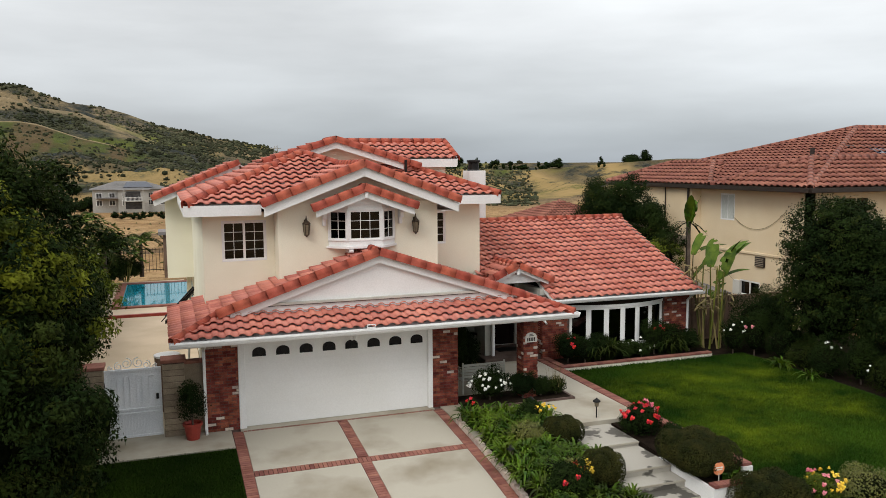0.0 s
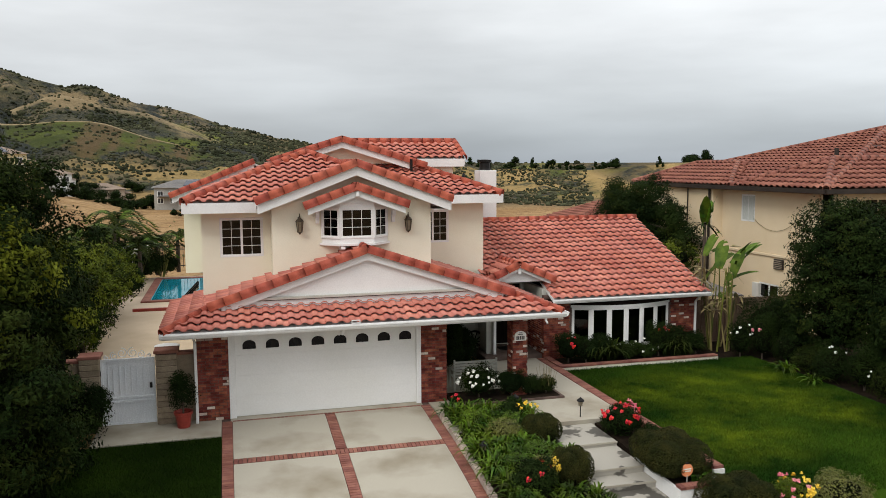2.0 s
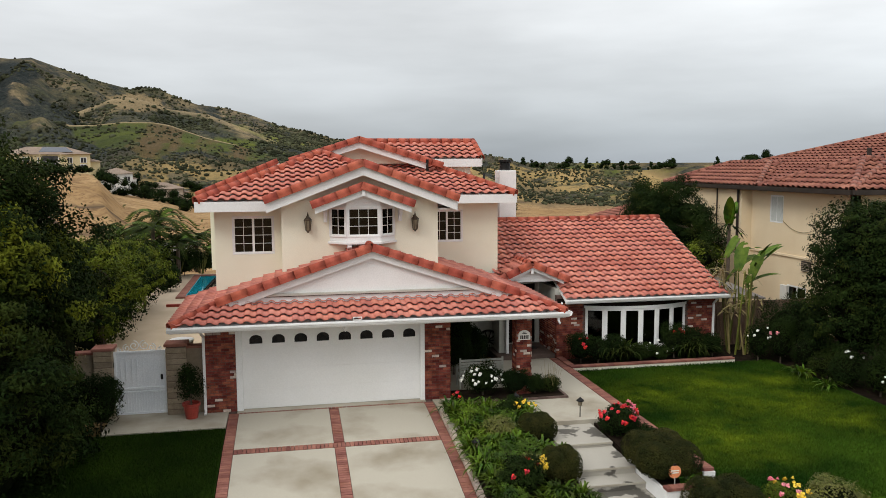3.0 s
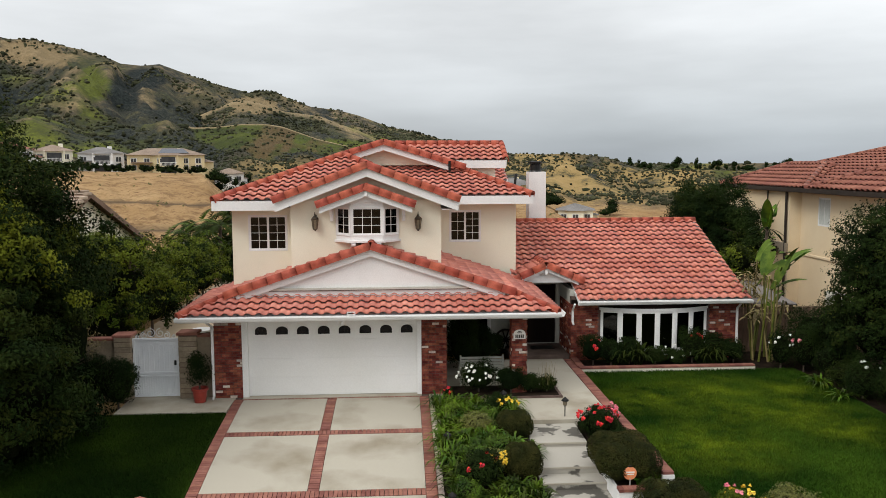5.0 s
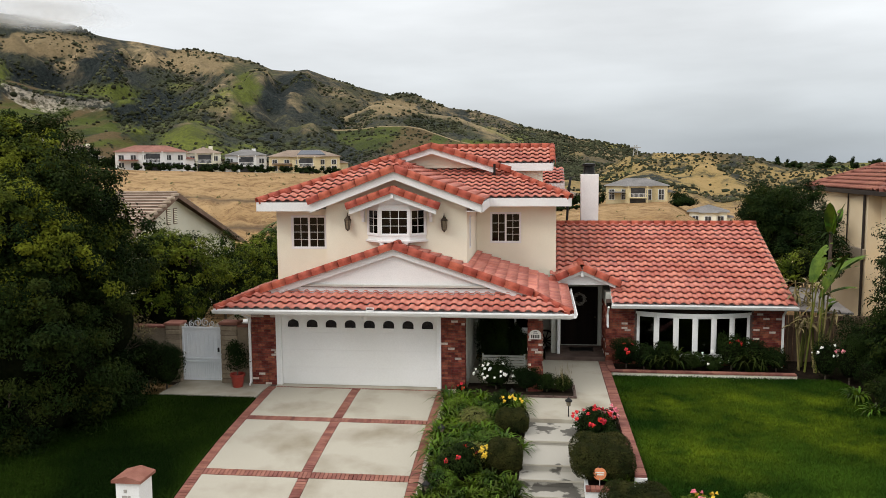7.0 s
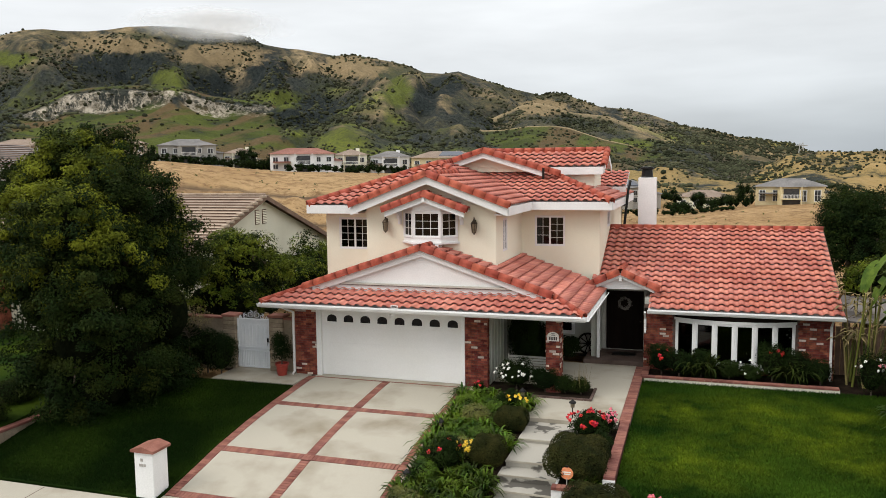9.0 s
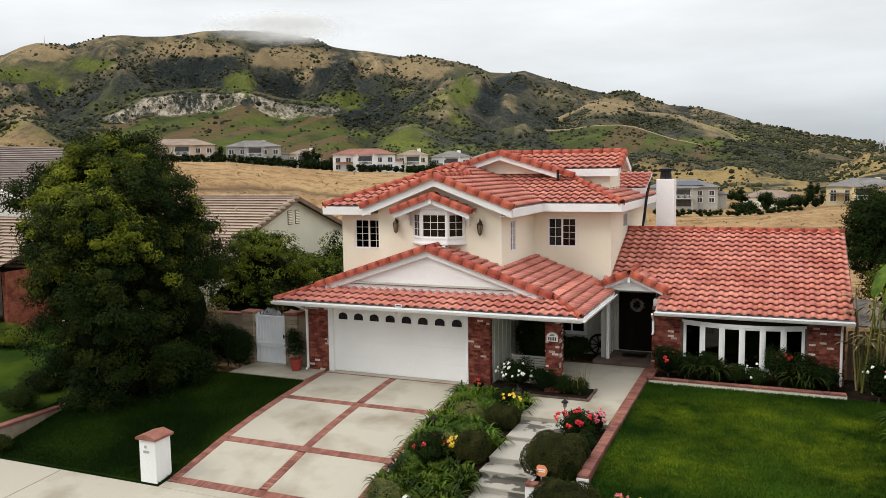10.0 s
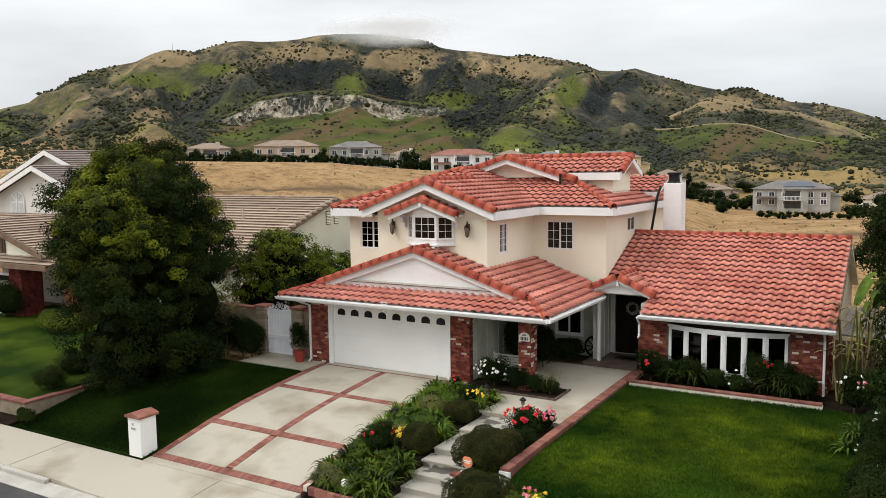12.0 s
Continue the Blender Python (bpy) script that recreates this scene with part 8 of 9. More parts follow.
for x, y, r, h in ((-1.72, 19.15, 0.56, 1.4), (-2.45, 19.45, 0.6, 1.5), (-3.4, 19.3, 0.75, 1.7), (-4.4, 19.0, 0.8, 1.7), (-5.4, 18.5, 0.9, 1.7), (-6.2, 17.6, 0.9, 1.6), (-6.3, 16.2, 0.8, 1.3)):
    bush(x, y, DZ(y) - 0.1, r, r * 0.9, h, int(4200 * r), 0.07, M_LEAF, "dark shrub beneath the big tree by the side wall", lump=0.18, shell=0.5, group="shrubs under the tree")
bare = thing("bare_tree", (-2.9, 19.1, -0.1), "small thin tree with bare twigs by the side wall", "tree")
bm = rod(bmesh.new(), (-2.9, 19.1, -0.1), (-2.85, 19.05, 1.4), 0.035, 7, 0.022)
for k in range(40):
    a, r = random.uniform(0, 6.28), random.uniform(0.3, 0.9)
    p = Vector((-2.85, 19.05, random.uniform(1.0, 1.45)))
    q = p + Vector((r * math.cos(a), r * math.sin(a), random.uniform(0.1, 0.8)))
    rod(bm, p, q, 0.012, 5, 0.003)
part("trunk", bm, M_BARK, bare)
foliage("leaves", [(-2.75, 19.0, 1.8, 0.9, 0.6, 0.45)], 900, 0.06, M_DRYLEAF, bare, 0.2, 0.2)
tree(-2.3, 22.3, 0, [(-2.6, 22.2, 2.9, 1.05, 1.2, 1.2), (-2.5, 23.4, 2.6, 1.0, 1.1, 1.1), (-3.4, 22.2, 2.7, 1.2, 1.2, 1.5), (-2.7, 22.6, 3.7, 0.7, 0.7, 0.6), (-2.9, 21.6, 1.6, 1.2, 0.9, 1.2), (-3.8, 21.4, 1.8, 1.2, 0.9, 1.3)], "bushy fresh green tree behind the side wall", 34000, 0.10, [(M_LEAF, 0.25), (M_LEAF2, 0.6), (M_LEAF3, 0.15)], 900, 0.24, 0.08, knobs=24)
for k in range(8):
    y = 24.4 + k * 1.9
    tree(-3.7 - 0.3 * math.sin(k * 1.9), y, 0, [(-3.7 - 0.3 * math.sin(k * 1.9), y, 1.3, 1.15, 1.3, 1.4), (-4.1, y + 0.5, 1.9 + 0.4 * math.sin(k * 2.7), 1.0, 1.1, 1.0)], "leafy hedge tree along the pool yard", 7600, 0.11, [(M_LEAF, 0.5), (M_LEAF2, 0.5)], 220, 0.26, 0.06, limbs=6, knobs=8)


def palm(x, y, z, h, n, length, label):
    t = thing("palm", (x, y, z), label, "palm tree", "garden palms")
    part("trunk", rod(bmesh.new(), (x, y, z), (x, y, z + h), 0.13, 9, 0.09), M_BARK, t)
    for k in range(n):
        a = 2.4 * k + random.uniform(-0.2, 0.2)
        e = random.uniform(0.1, 1.1)
        verts, faces = [], []
        prev = Vector((x, y, z + h))
        d = Vector((math.cos(a), math.sin(a), 0))
        s = Vector((-d.y, d.x, 0))
        for q in range(15):
            tt = (q + 1) / 15
            p = Vector((x, y, z + h)) + d * (length * tt * (1 - 0.25 * e)) + Vector((0, 0, length * (e * tt - (0.45 + 0.6 * e) * tt * tt)))
            w = 0.38 * length * math.sin(math.pi * (0.1 + 0.85 * tt)) * 0.5
            for sg in (-1, 1):
                i0 = len(verts)
                tipv = p + s * (sg * w) + d * 0.12 * length - Vector((0, 0, 0.3 * w))
                verts += [tuple(prev), tuple(p), tuple(tipv)]
                faces.append((i0, i0 + 1, i0 + 2))
            prev = p
        raw("frond", verts, faces, M_LEAF3 if k % 4 else M_BANANA, t)
    return t


palm(-4.0, 42.5, 0, 3.2, 16, 2.2, "feathery garden palm beside the pool deck")
palm(-5.0, 40.3, 0, 2.6, 14, 2.0, "feathery garden palm beside the pool deck")
palm(-3.0, 44.2, 0, 2.3, 14, 2.0, "feathery garden palm beside the pool deck")
palm(-1.4, 49.8, 0, 2.2, 14, 1.7, "feathery garden palm beside the pool deck")
palm(-3.4, 48.0, 0, 1.7, 14, 1.8, "feathery garden palm beside the pool deck")
palm(-4.6, 38.2, 0, 1.9, 12, 1.7, "feathery garden palm beside the pool deck")
palm(-4.4, 47.2, 0, 3.4, 18, 2.3, "tall feathery garden palm behind the pool")
palm(-2.5, 48.6, 0, 2.0, 16, 1.9, "feathery garden palm behind the pool")
palm(-5.6, 44.0, 0, 2.8, 16, 2.3, "feathery garden palm behind the pool")


def paradise_clump(x, y, n, h):
    """Broad paddle leaves on upright stalks."""
    t = thing("paddle_plant", (x, y, 0), "broad-leaved green paddle plant behind the pool", "plant", "paddle plants")
    for k in range(n):
        a, lean = random.uniform(0, 6.28), random.uniform(0.15, 0.8)
        tip = (x + lean * math.cos(a), y + lean * math.sin(a), h * random.uniform(0.55, 0.95))
        bm = rod(bmesh.new(), (x + 0.12 * math.cos(a), y + 0.12 * math.sin(a), 0), tip, 0.03, 6, 0.018)
        part("stalk", bm, M_OLIVE, t)
        bm = bmesh.new()
        big_leaf(bm, tip, (tip[0] + (0.5 + lean) * math.cos(a), tip[1] + (0.5 + lean) * math.sin(a), tip[2] + random.uniform(0.3, 1.0)), 0.27, 0.35, 0.35)
        part("leaf", bm, M_BANANA if k % 3 else M_LEAF3, t)


for x, y, n, h in ((-3.4, 46.4, 12, 2.6), (-2.2, 47.9, 10, 2.2), (-4.8, 45.2, 12, 2.9), (-4.2, 43.4, 10, 2.4), (-5.4, 47.6, 10, 3.0)):
    paradise_clump(x, y, n, h)

for x, y, r, h in ((-3.1, 47.3, 1.0, 1.6), (-2.1, 49.4, 0.8, 1.2), (-4.3, 45.6, 1.1, 2.2), (-3.2, 41.2, 0.7, 1.3)):
    bush(x, y, -0.05, r, r, h, 2600, 0.12, M_LEAF, "dark leafy shrub by the pool deck", lump=0.25, shell=0.4, group="pool shrubs")

# ---- pool yard ----
pool = thing("swimming_pool", (0.5, 41.0, 0), "blue rectangular swimming pool with a brick coping", "pool")
part("basin", boxes((-2.1, 3.0, 39.1, 46.5, -0.30, 0.015)), M_POOLT, pool)
part("water", boxes((-2.05, 2.95, 39.15, 46.45, 0.0, 0.03)), M_WATER, pool)
part("coping", boxes((-2.5, 3.4, 38.75, 39.1, -0.1, 0.06), (-2.5, 3.4, 46.5, 46.9, -0.1, 0.06), (-2.5, -2.1, 39.1, 46.5, -0.1, 0.06), (3.0, 3.4, 39.1, 46.5, -0.1, 0.06), bevel=0.015), M_PAVER, pool)
part("step_edge", boxes((-2.6, 3.4, 36.4, 36.6, -0.1, 0.10)), M_POT, pool)
fence = thing("iron_fence", (-0.3, 51.5, 0), "dark iron picket fence at the back of the yard", "fence")
part("rail", boxes((-3.0, 12.0, 51.5, 51.54, 0.15, 0.19), (-3.0, 12.0, 51.5, 51.54, 1.4, 1.44)), M_IRON, fence)
for k in range(75):
    x = -3.0 + k * 0.2
    part("picket", boxes((x - 0.012, x + 0.012, 51.505, 51.53, 0.05, 1.5)), M_IRON, fence)
backwall = thing("back_wall", (-4.0, 51.4, 0), "pale block wall at the back of the pool yard", "garden wall")
part("wall", boxes((-9.0, -3.05, 51.4, 51.6, -0.1, 1.5)), M_GREYWALL, backwall)
pergola = thing("gazebo", (0.2, 49.0, 0), "dark timber post and small roof at the pool's end", "gazebo")
part("post", boxes((-0.15, 0.1, 48.8, 49.05, 0, 2.5)), M_BROWNTRIM, pergola)
part("roof", boxes((-0.4, 1.8, 48.5, 50.6, 2.5, 2.7)), M_GREYTILE, pergola)
brolly = thing("patio_umbrella", (0.3, 24.25, 0), "folded dark patio umbrella with pale ribs beside the house wall", "umbrella")
part("pole", rod(bmesh.new(), (0.45, 24.25, 0), (0.62, 24.25, 2.75), 0.03, 8), M_SIDING, brolly)
part("foot", lathe(bmesh.new(), (0.45, 24.25, 0.0), [(0.28, 0.0), (0.28, 0.06), (0.05, 0.09)], 14), M_KERB, brolly)
for k in range(9):
    a, b = 0.05 * (k - 4), random.uniform(-0.06, 0.06)
    part("rib", rod(bmesh.new(), (0.70, 24.25 + 0.4 * a, 2.95 - 0.03 * k), (-0.22 + 0.05 * k, 24.25 + a, 1.98 + 0.05 * k + b), 0.022, 6, 0.014), M_SIDING if k % 3 == 1 else M_IRON, brolly)
part("canopy", slab(bmesh.new(), [(0.72, 24.15, 2.93), (0.72, 24.35, 2.93), (0.05, 24.48, 2.05), (-0.12, 24.25, 1.98), (0.05, 24.02, 2.05)], 0.09), M_IRON, brolly)
tub = thing("planter_tub", (0.2, 21.5, 0), "dark barrel planter with a white rim inside the gate", "planter")
part("barrel", lathe(bmesh.new(), (-0.1, 22.0, 0.0), [(0.24, 0.0), (0.3, 0.7), (0.32, 1.45), (0.28, 1.45)], 16), M_BROWNTRIM, tub)
part("rim", lathe(bmesh.new(), (-0.1, 22.0, 1.45), [(0.33, 0.0), (0.34, 0.05), (0.30, 0.06)], 16), M_WHITE, tub)


# ---- neighbouring houses ----
def hip_roof(house_ob, name, x0, x1, y0, y1, z, ridge, tile_m, cap_mesh, deck_m, show="WSEN", w=0.33, e=0.40):
    """A hip roof over an eave rectangle; ridge: (xa, ya, xb, yb, zr)."""
    xa, ya, xb, yb, zr = ridge
    slopes = {"W": (((x0, y0, z), (1, 0), (zr - z) / (xa - x0)), [(x0, y0), (x0, y1), (xa, yb), (xa, ya)]),
              "E": (((x1, y0, z), (-1, 0), (zr - z) / (x1 - xb)), [(x1, y0), (x1, y1), (xb, yb), (xb, ya)]),
              "S": (((x0, y0, z), (0, 1), (zr - z) / (ya - y0)), [(x0, y0), (x1, y0), (xb, ya), (xa, ya)]),
              "N": (((x0, y1, z), (0, -1), (zr - z) / (y1 - yb)), [(x0, y1), (x1, y1), (xb, yb), (xa, yb)])}
    clean = {}
    for k, (s, p) in slopes.items():
        q = []
        for c in p:
            if not q or math.dist(c, q[-1]) > 0.02:
                q.append(c)
        clean[k] = (s, q)
    deck = deck_part(name, [on_plane(*s, p) for s, p in clean.values()], house_ob, deck_m, 0.14)
    for k in show:
        s, p = clean[k]
        tiled_slope(deck, *s, [p], single=False, material=tile_m, w=w, e=e)
    if cap_mesh:
        for a, b in (((x0, y0), (xa, ya)), ((x0, y1), (xa, yb)), ((x1, y0), (xb, ya)), ((x1, y1), (xb, yb))):
            caps(deck, (*a, z), (*b, zr), 0.03, cap_mesh)
        if math.dist((xa, ya), (xb, yb)) > 0.3:
            caps(deck, (xa, ya, zr), (xb, yb, zr), 0.03, cap_mesh)
    return deck


M_LEDGE = mat("ledge_paint", (0.24, 0.20, 0.15), (0.30, 0.25, 0.19), 1.0, 0.8, 0.1, 30)
east_house = thing("house", (28.0, 29.0, 0), "large two-storey tan stucco house with a brown-red tile roof", "house")
part("wall_west", wall_mesh(bmesh.new(), (22.7, 30.0), (22.7, 23.6), 0, 5.5, 0.25, [(1.35, 2.25, 3.97, 5.1), (2.7, 3.9, 0.9, 1.55)]), M_NB_WALL, east_house)
part("wall_bay", boxes((22.2, 22.95, 30.005, 36.4, 0, 5.5)), M_NB_WALL, east_house)
part("ledge", boxes((22.08, 22.2, 30.0, 34.2, 2.72, 3.14), bevel=0.02), M_LEDGE, east_house, "grey-brown balcony ledge")
part("wall_south", wall_mesh(bmesh.new(), (22.7, 23.6), (38.0, 23.6), 0, 5.5, 0.25, [(1.6, 2.9, 3.9, 5.1), (6.0, 7.6, 3.9, 5.1)]), M_NB_WALL, east_house)
part("wall_north", wall_mesh(bmesh.new(), (38.0, 36.4), (23.0, 36.4), 0, 5.5, 0.25), M_NB_WALL, east_house)
part("wall_east", wall_mesh(bmesh.new(), (38.0, 23.9), (38.0, 36.3), 0, 5.5, 0.25), M_NB_WALL, east_house)
part("floor", boxes((23.0, 37.8, 24.0, 36.0, 2.6, 2.8)), M_DARK, east_house)
part("belt", boxes((22.64, 22.70, 23.6, 30.0, 2.66, 2.76), bevel=0.01), M_NB_WALL, east_house)
window(east_house, facing(22.73, 28.65, 3.97, -90), 0.9, 1.13, [(0.5, 1, 1), (0.5, 1, 1)], mat_f=M_WHITE, glass=M_GLASS_CLEAR)
part("curtain", boxes((22.705, 22.72, 27.83, 28.17, 4.04, 5.03), (22.705, 22.72, 28.23, 28.57, 4.04, 5.03)), mat("sheer_curtain", (0.50, 0.53, 0.50), (0.62, 0.64, 0.60), 6.0, 0.35, 0.1, 20, spec=0.4, stretch=(1, 8, 1)), east_house)
window(east_house, facing(22.73, 27.3, 0.9, -90), 1.2, 0.65, [(0.5, 1, 1), (0.5, 1, 1)], mat_f=M_WHITE)
vent = part("wall_vent", boxes((22.62, 22.7, 25.82, 26.36, 2.2, 2.6), bevel=0.008), M_DKTRIM, east_house, "dark louvred wall vent")
for k in range(5):
    part("slat", boxes((22.6, 22.62, 25.85, 26.33, 2.23 + k * 0.072, 2.262 + k * 0.072)), M_LEDGE, vent)
window(east_house, facing(24.3, 23.63, 3.9), 1.3, 1.2, [(0.5, 1, 1), (0.5, 1, 1)], mat_f=M_NB_WALL)
window(east_house, facing(28.7, 23.63, 3.9), 1.6, 1.2, [(0.5, 1, 1), (0.5, 1, 1)], mat_f=M_NB_WALL)
hip_roof(east_house, "main_roof", 22.1, 39.0, 23.0, 37.0, 5.45, (29.9, 28.5, 33.0, 28.5, 7.92), M_NB_TILE, CAP_NB, M_BROWNTRIM, "WS")
hip_roof(east_house, "front_roof", 22.05, 30.0, 22.95, 28.5, 5.47, (24.4, 25.4, 29.0, 25.4, 6.55), M_NB_TILE, CAP_NB, M_BROWNTRIM, "WSN")
hip_roof(east_house, "rear_roof", 22.05, 27.0, 28.6, 37.0, 5.46, (24.4, 31.4, 24.45, 34.6, 6.42), M_NB_TILE, CAP_NB, M_BROWNTRIM, "WS")
for a, b in (((22.0, 37.0), (22.0, 22.9)), ((22.0, 22.9), (39.0, 22.9))):
    fascia("gutter", (*a, 5.47), (*b, 5.47), 0.16, 0.08, east_house, M_DKTRIM)
part("downpipe", rod(bmesh.new(), (22.12, 30.15, 0), (22.12, 30.15, 5.3), 0.055, 8), M_DKTRIM, east_house)
part("downpipe", rod(bmesh.new(), (22.14, 31.9, 3.1), (22.14, 31.9, 5.3), 0.03, 8), M_DKTRIM, east_house)
bm = bmesh.new()
pv = None
for k in range(17):
    t = k / 16
    p = (22.66, 27.7 - 3.0 * t, 4.1 - 1.35 * t * (1 - t) * 1.8 + 0.45 * t)
    if pv:
        rod(bm, pv, p, 0.009, 5)
    pv = p
part("cable", bm, M_DRYLEAF, east_house, "loose cable hanging on the wall")
for k in range(3):
    m = roof_frame((22.1, 23.0, 5.45), (0, 1), 2.39 / 6.0)
    part("solar_panel", placed(boxes((0, 1.6, 0, 1.0, 0.16, 0.21), bevel=0.01), m @ Matrix.Translation((6.2 + k * 1.7, 3.0 + (k % 2) * 1.1, 0))), M_SOLAR, east_house, "dark glossy rooftop solar panel")
part("roof_vent", rod(bmesh.new(), (25.6, 26.6, 6.4), (25.6, 26.6, 7.0), 0.09, 10), M_DKTRIM, east_house)
part("roof_vent", boxes((27.2, 27.7, 26.4, 26.8, 6.9, 7.1), bevel=0.05), M_DKTRIM, east_house)
part("meter_box", boxes((22.58, 22.7, 27.2, 27.6, 0.9, 1.5), bevel=0.01), M_GREYWALL, east_house)
leanto = thing("shed", (18.4, 25.0, 0), "low grey-roofed lean-to shed beside the wing", "shed")
part("roof", slab(bmesh.new(), [(17.6, 24.0, 1.75), (19.6, 24.0, 1.65), (19.6, 27.5, 1.95), (17.6, 27.5, 2.05)], 0.05), M_GREYTILE, leanto)
part("post", boxes((19.4, 19.5, 24.1, 24.2, -0.1, 1.65)), M_BROWNTRIM, leanto)
for k in range(28):
    part("fence_board", boxes((17.42 + k * 0.16, 17.56 + k * 0.16, 24.02, 24.05, -0.1, 1.55)), M_BROWNTRIM, leanto)


def course_roof(parent, name, eave, up, pitch, u0, u1, run, tile=0.33, material=None):
    """Flat concrete tiles laid in level courses, each course a step."""
    m = roof_frame(eave, up, pitch)
    length = run * math.hypot(1, pitch)
    n = round(length / tile)
    lift = Matrix.Translation((0, 0, 0.075)) @ Matrix.Rotation(radians(-11.0), 4, "X")
    roof = part(name, placed(boxes((u0 + 0.05, u1 - 0.05, 0.02, length, 0.0, 0.045)), m), M_BROWNTRIM, parent)
    course = None
    for j in range(n):
        spot = m @ Matrix.Translation((0, j * length / n, 0)) @ lift
        if course is None:
            course = boxes((u0, u1, -0.01, length / n + 0.03, 0.0, 0.012))
            ob = part("tile_course", course, material or M_FLAT, roof)
            course = ob.data
        else:
            ob = new("tile_course", course)
            hang(ob, roof)
        ob.matrix_basis = spot
    return roof


west_house = thing("house", (-10.0, 30.0, 0), "single-storey cream house with a flat-tiled gable roof", "house")
NX, NYP, NZ, NP = -6.8, 30.5, 5.42, 0.36
bm = bmesh.new()
pts = [(23.2, -0.5), (37.8, -0.5), (37.8, 2.7), (NYP, NZ - 0.15), (23.2, 2.7)]
a = [bm.verts.new((NX, y, z)) for y, z in pts]
b = [bm.verts.new((NX - 0.25, y, z)) for y, z in pts]
bm.faces.new(a)
bm.faces.new(reversed(b))
for i in range(5):
    bm.faces.new((a[i], b[i], b[(i + 1) % 5], a[(i + 1) % 5]))
bmesh.ops.recalc_face_normals(bm, faces=bm.faces)
part("gable_wall", bm, mat("pale_cream_stucco", (0.60, 0.57, 0.46), (0.66, 0.63, 0.52), 0.6, 0.9, 0.3, 80, fine=0.05), west_house)
part("wall_south", boxes((-16.5, NX - 0.26, 23.2, 23.4, -0.5, 2.7)), M_STUCCO, west_house)
for y in (30.0, 30.65):
    part("vent", boxes((NX, NX + 0.03, y, y + 0.38, 4.05, 4.75), bevel=0.008), M_BROWNTRIM, west_house)
    for k in range(8):
        part("slat", boxes((NX + 0.03, NX + 0.045, y + 0.03, y + 0.35, 4.1 + k * 0.08, 4.15 + k * 0.08)), M_STUCCO, west_house)
course_roof(west_house, "roof", (-17.0, 22.4, NZ - NP * 8.1), (0, 1), NP, 0.0, 17.0 + NX + 0.35, 8.1)
course_roof(west_house, "roof", (NX + 0.35, 38.6, NZ - NP * 8.1), (0, -1), NP, 0.0, 17.0 + NX + 0.35, 8.1)
fascia("rake_board", (NX + 0.33, 22.4, NZ - NP * 8.1), (NX + 0.33, NYP, NZ), 0.22, 0.04, west_house, M_BROWNTRIM, 0.02)
fascia("rake_board", (NX + 0.33, NYP, NZ), (NX + 0.33, 38.6, NZ - NP * 8.1), 0.22, 0.04, west_house, M_BROWNTRIM, 0.02)
for k in range(25):
    part("ridge_tile", boxes((-17.0 + k * 0.42, -17.0 + k * 0.42 + 0.40, NYP - 0.13, NYP + 0.13, NZ + 0.02, NZ + 0.10), bevel=0.03), M_FLAT, west_house)
for k in range(20):
    t = k / 20
    part("rake_tile", boxes((NX + 0.2, NX + 0.42, 22.4 + 8.1 * t, 22.4 + 8.1 * t + 0.38, NZ - NP * 8.1 * (1 - t) + 0.04, NZ - NP * 8.1 * (1 - t) + 0.16), bevel=0.02), M_FLAT, west_house)
for x, y in ((-10.2, 27.6), (-8.8, 28.6)):
    part("vent_pipe", rod(bmesh.new(), (x, y, 3.8), (x, y, 4.95), 0.05, 8), M_FLAT, west_house)

far_west = thing("house", (-23.0, 26.0, 0), "two-storey pale grey house with grey tiled gables", "house")
for xp, y, zp, half, z0 in ((-22.5, 24.6, 7.32, 4.6, 0.0), (-25.1, 27.1, 8.25, 4.6, 0.0)):
    bm = bmesh.new()
    pts = [(xp - half + 0.4, -0.6), (xp + half - 0.4, -0.6), (xp + half - 0.4, zp - 0.37 * (half - 0.4) - 0.1), (xp, zp - 0.1), (xp - half + 0.4, zp - 0.37 * (half - 0.4) - 0.1)]
    a = [bm.verts.new((x, y, z)) for x, z in pts]
    b = [bm.verts.new((x, y + 6, z)) for x, z in pts]
    bm.faces.new(a)
    bm.faces.new(reversed(b))
    for i in range(5):
        bm.faces.new((a[i], b[i], b[(i + 1) % 5], a[(i + 1) % 5]))
    bmesh.ops.recalc_face_normals(bm, faces=bm.faces)
    part("gable_block", bm, M_GREYWALL, far_west)
    course_roof(far_west, "roof", (xp + half, y - 0.5, zp - 0.37 * half), (-1, 0), 0.37, 0.0, 8.0, half, material=M_GREYTILE)
    course_roof(far_west, "roof", (xp - half, y - 0.5, zp - 0.37 * half), (1, 0), 0.37, -8.0, 0.0, half, material=M_GREYTILE)
    fascia("rake_board", (xp - half, y - 0.45, zp - 0.37 * half), (xp, y - 0.45, zp), 0.28, 0.05, far_west, M_WHITE, 0.0)
    fascia("rake_board", (xp, y - 0.45, zp), (xp + half, y - 0.45, zp - 0.37 * half), 0.28, 0.05, far_west, M_WHITE, 0.0)
for dx in (-0.35, 0.05):
    part("vent", boxes((-25.1 + dx, -25.1 + dx + 0.3, 27.06, 27.1, 6.9, 7.5), bevel=0.008), M_SIDING, far_west)
bm = arch_bm(1.15, 1.15, 24.53, 24.58, 0.06)
bmesh.ops.translate(bm, vec=(-24.65, 0, 4.7), verts=bm.verts)
win = part("arched_window", bm, M_WHITE, far_west)
bm = arch_bm(1.15, 1.15, 24.515, 24.535)
bmesh.ops.translate(bm, vec=(-24.65, 0, 4.7), verts=bm.verts)
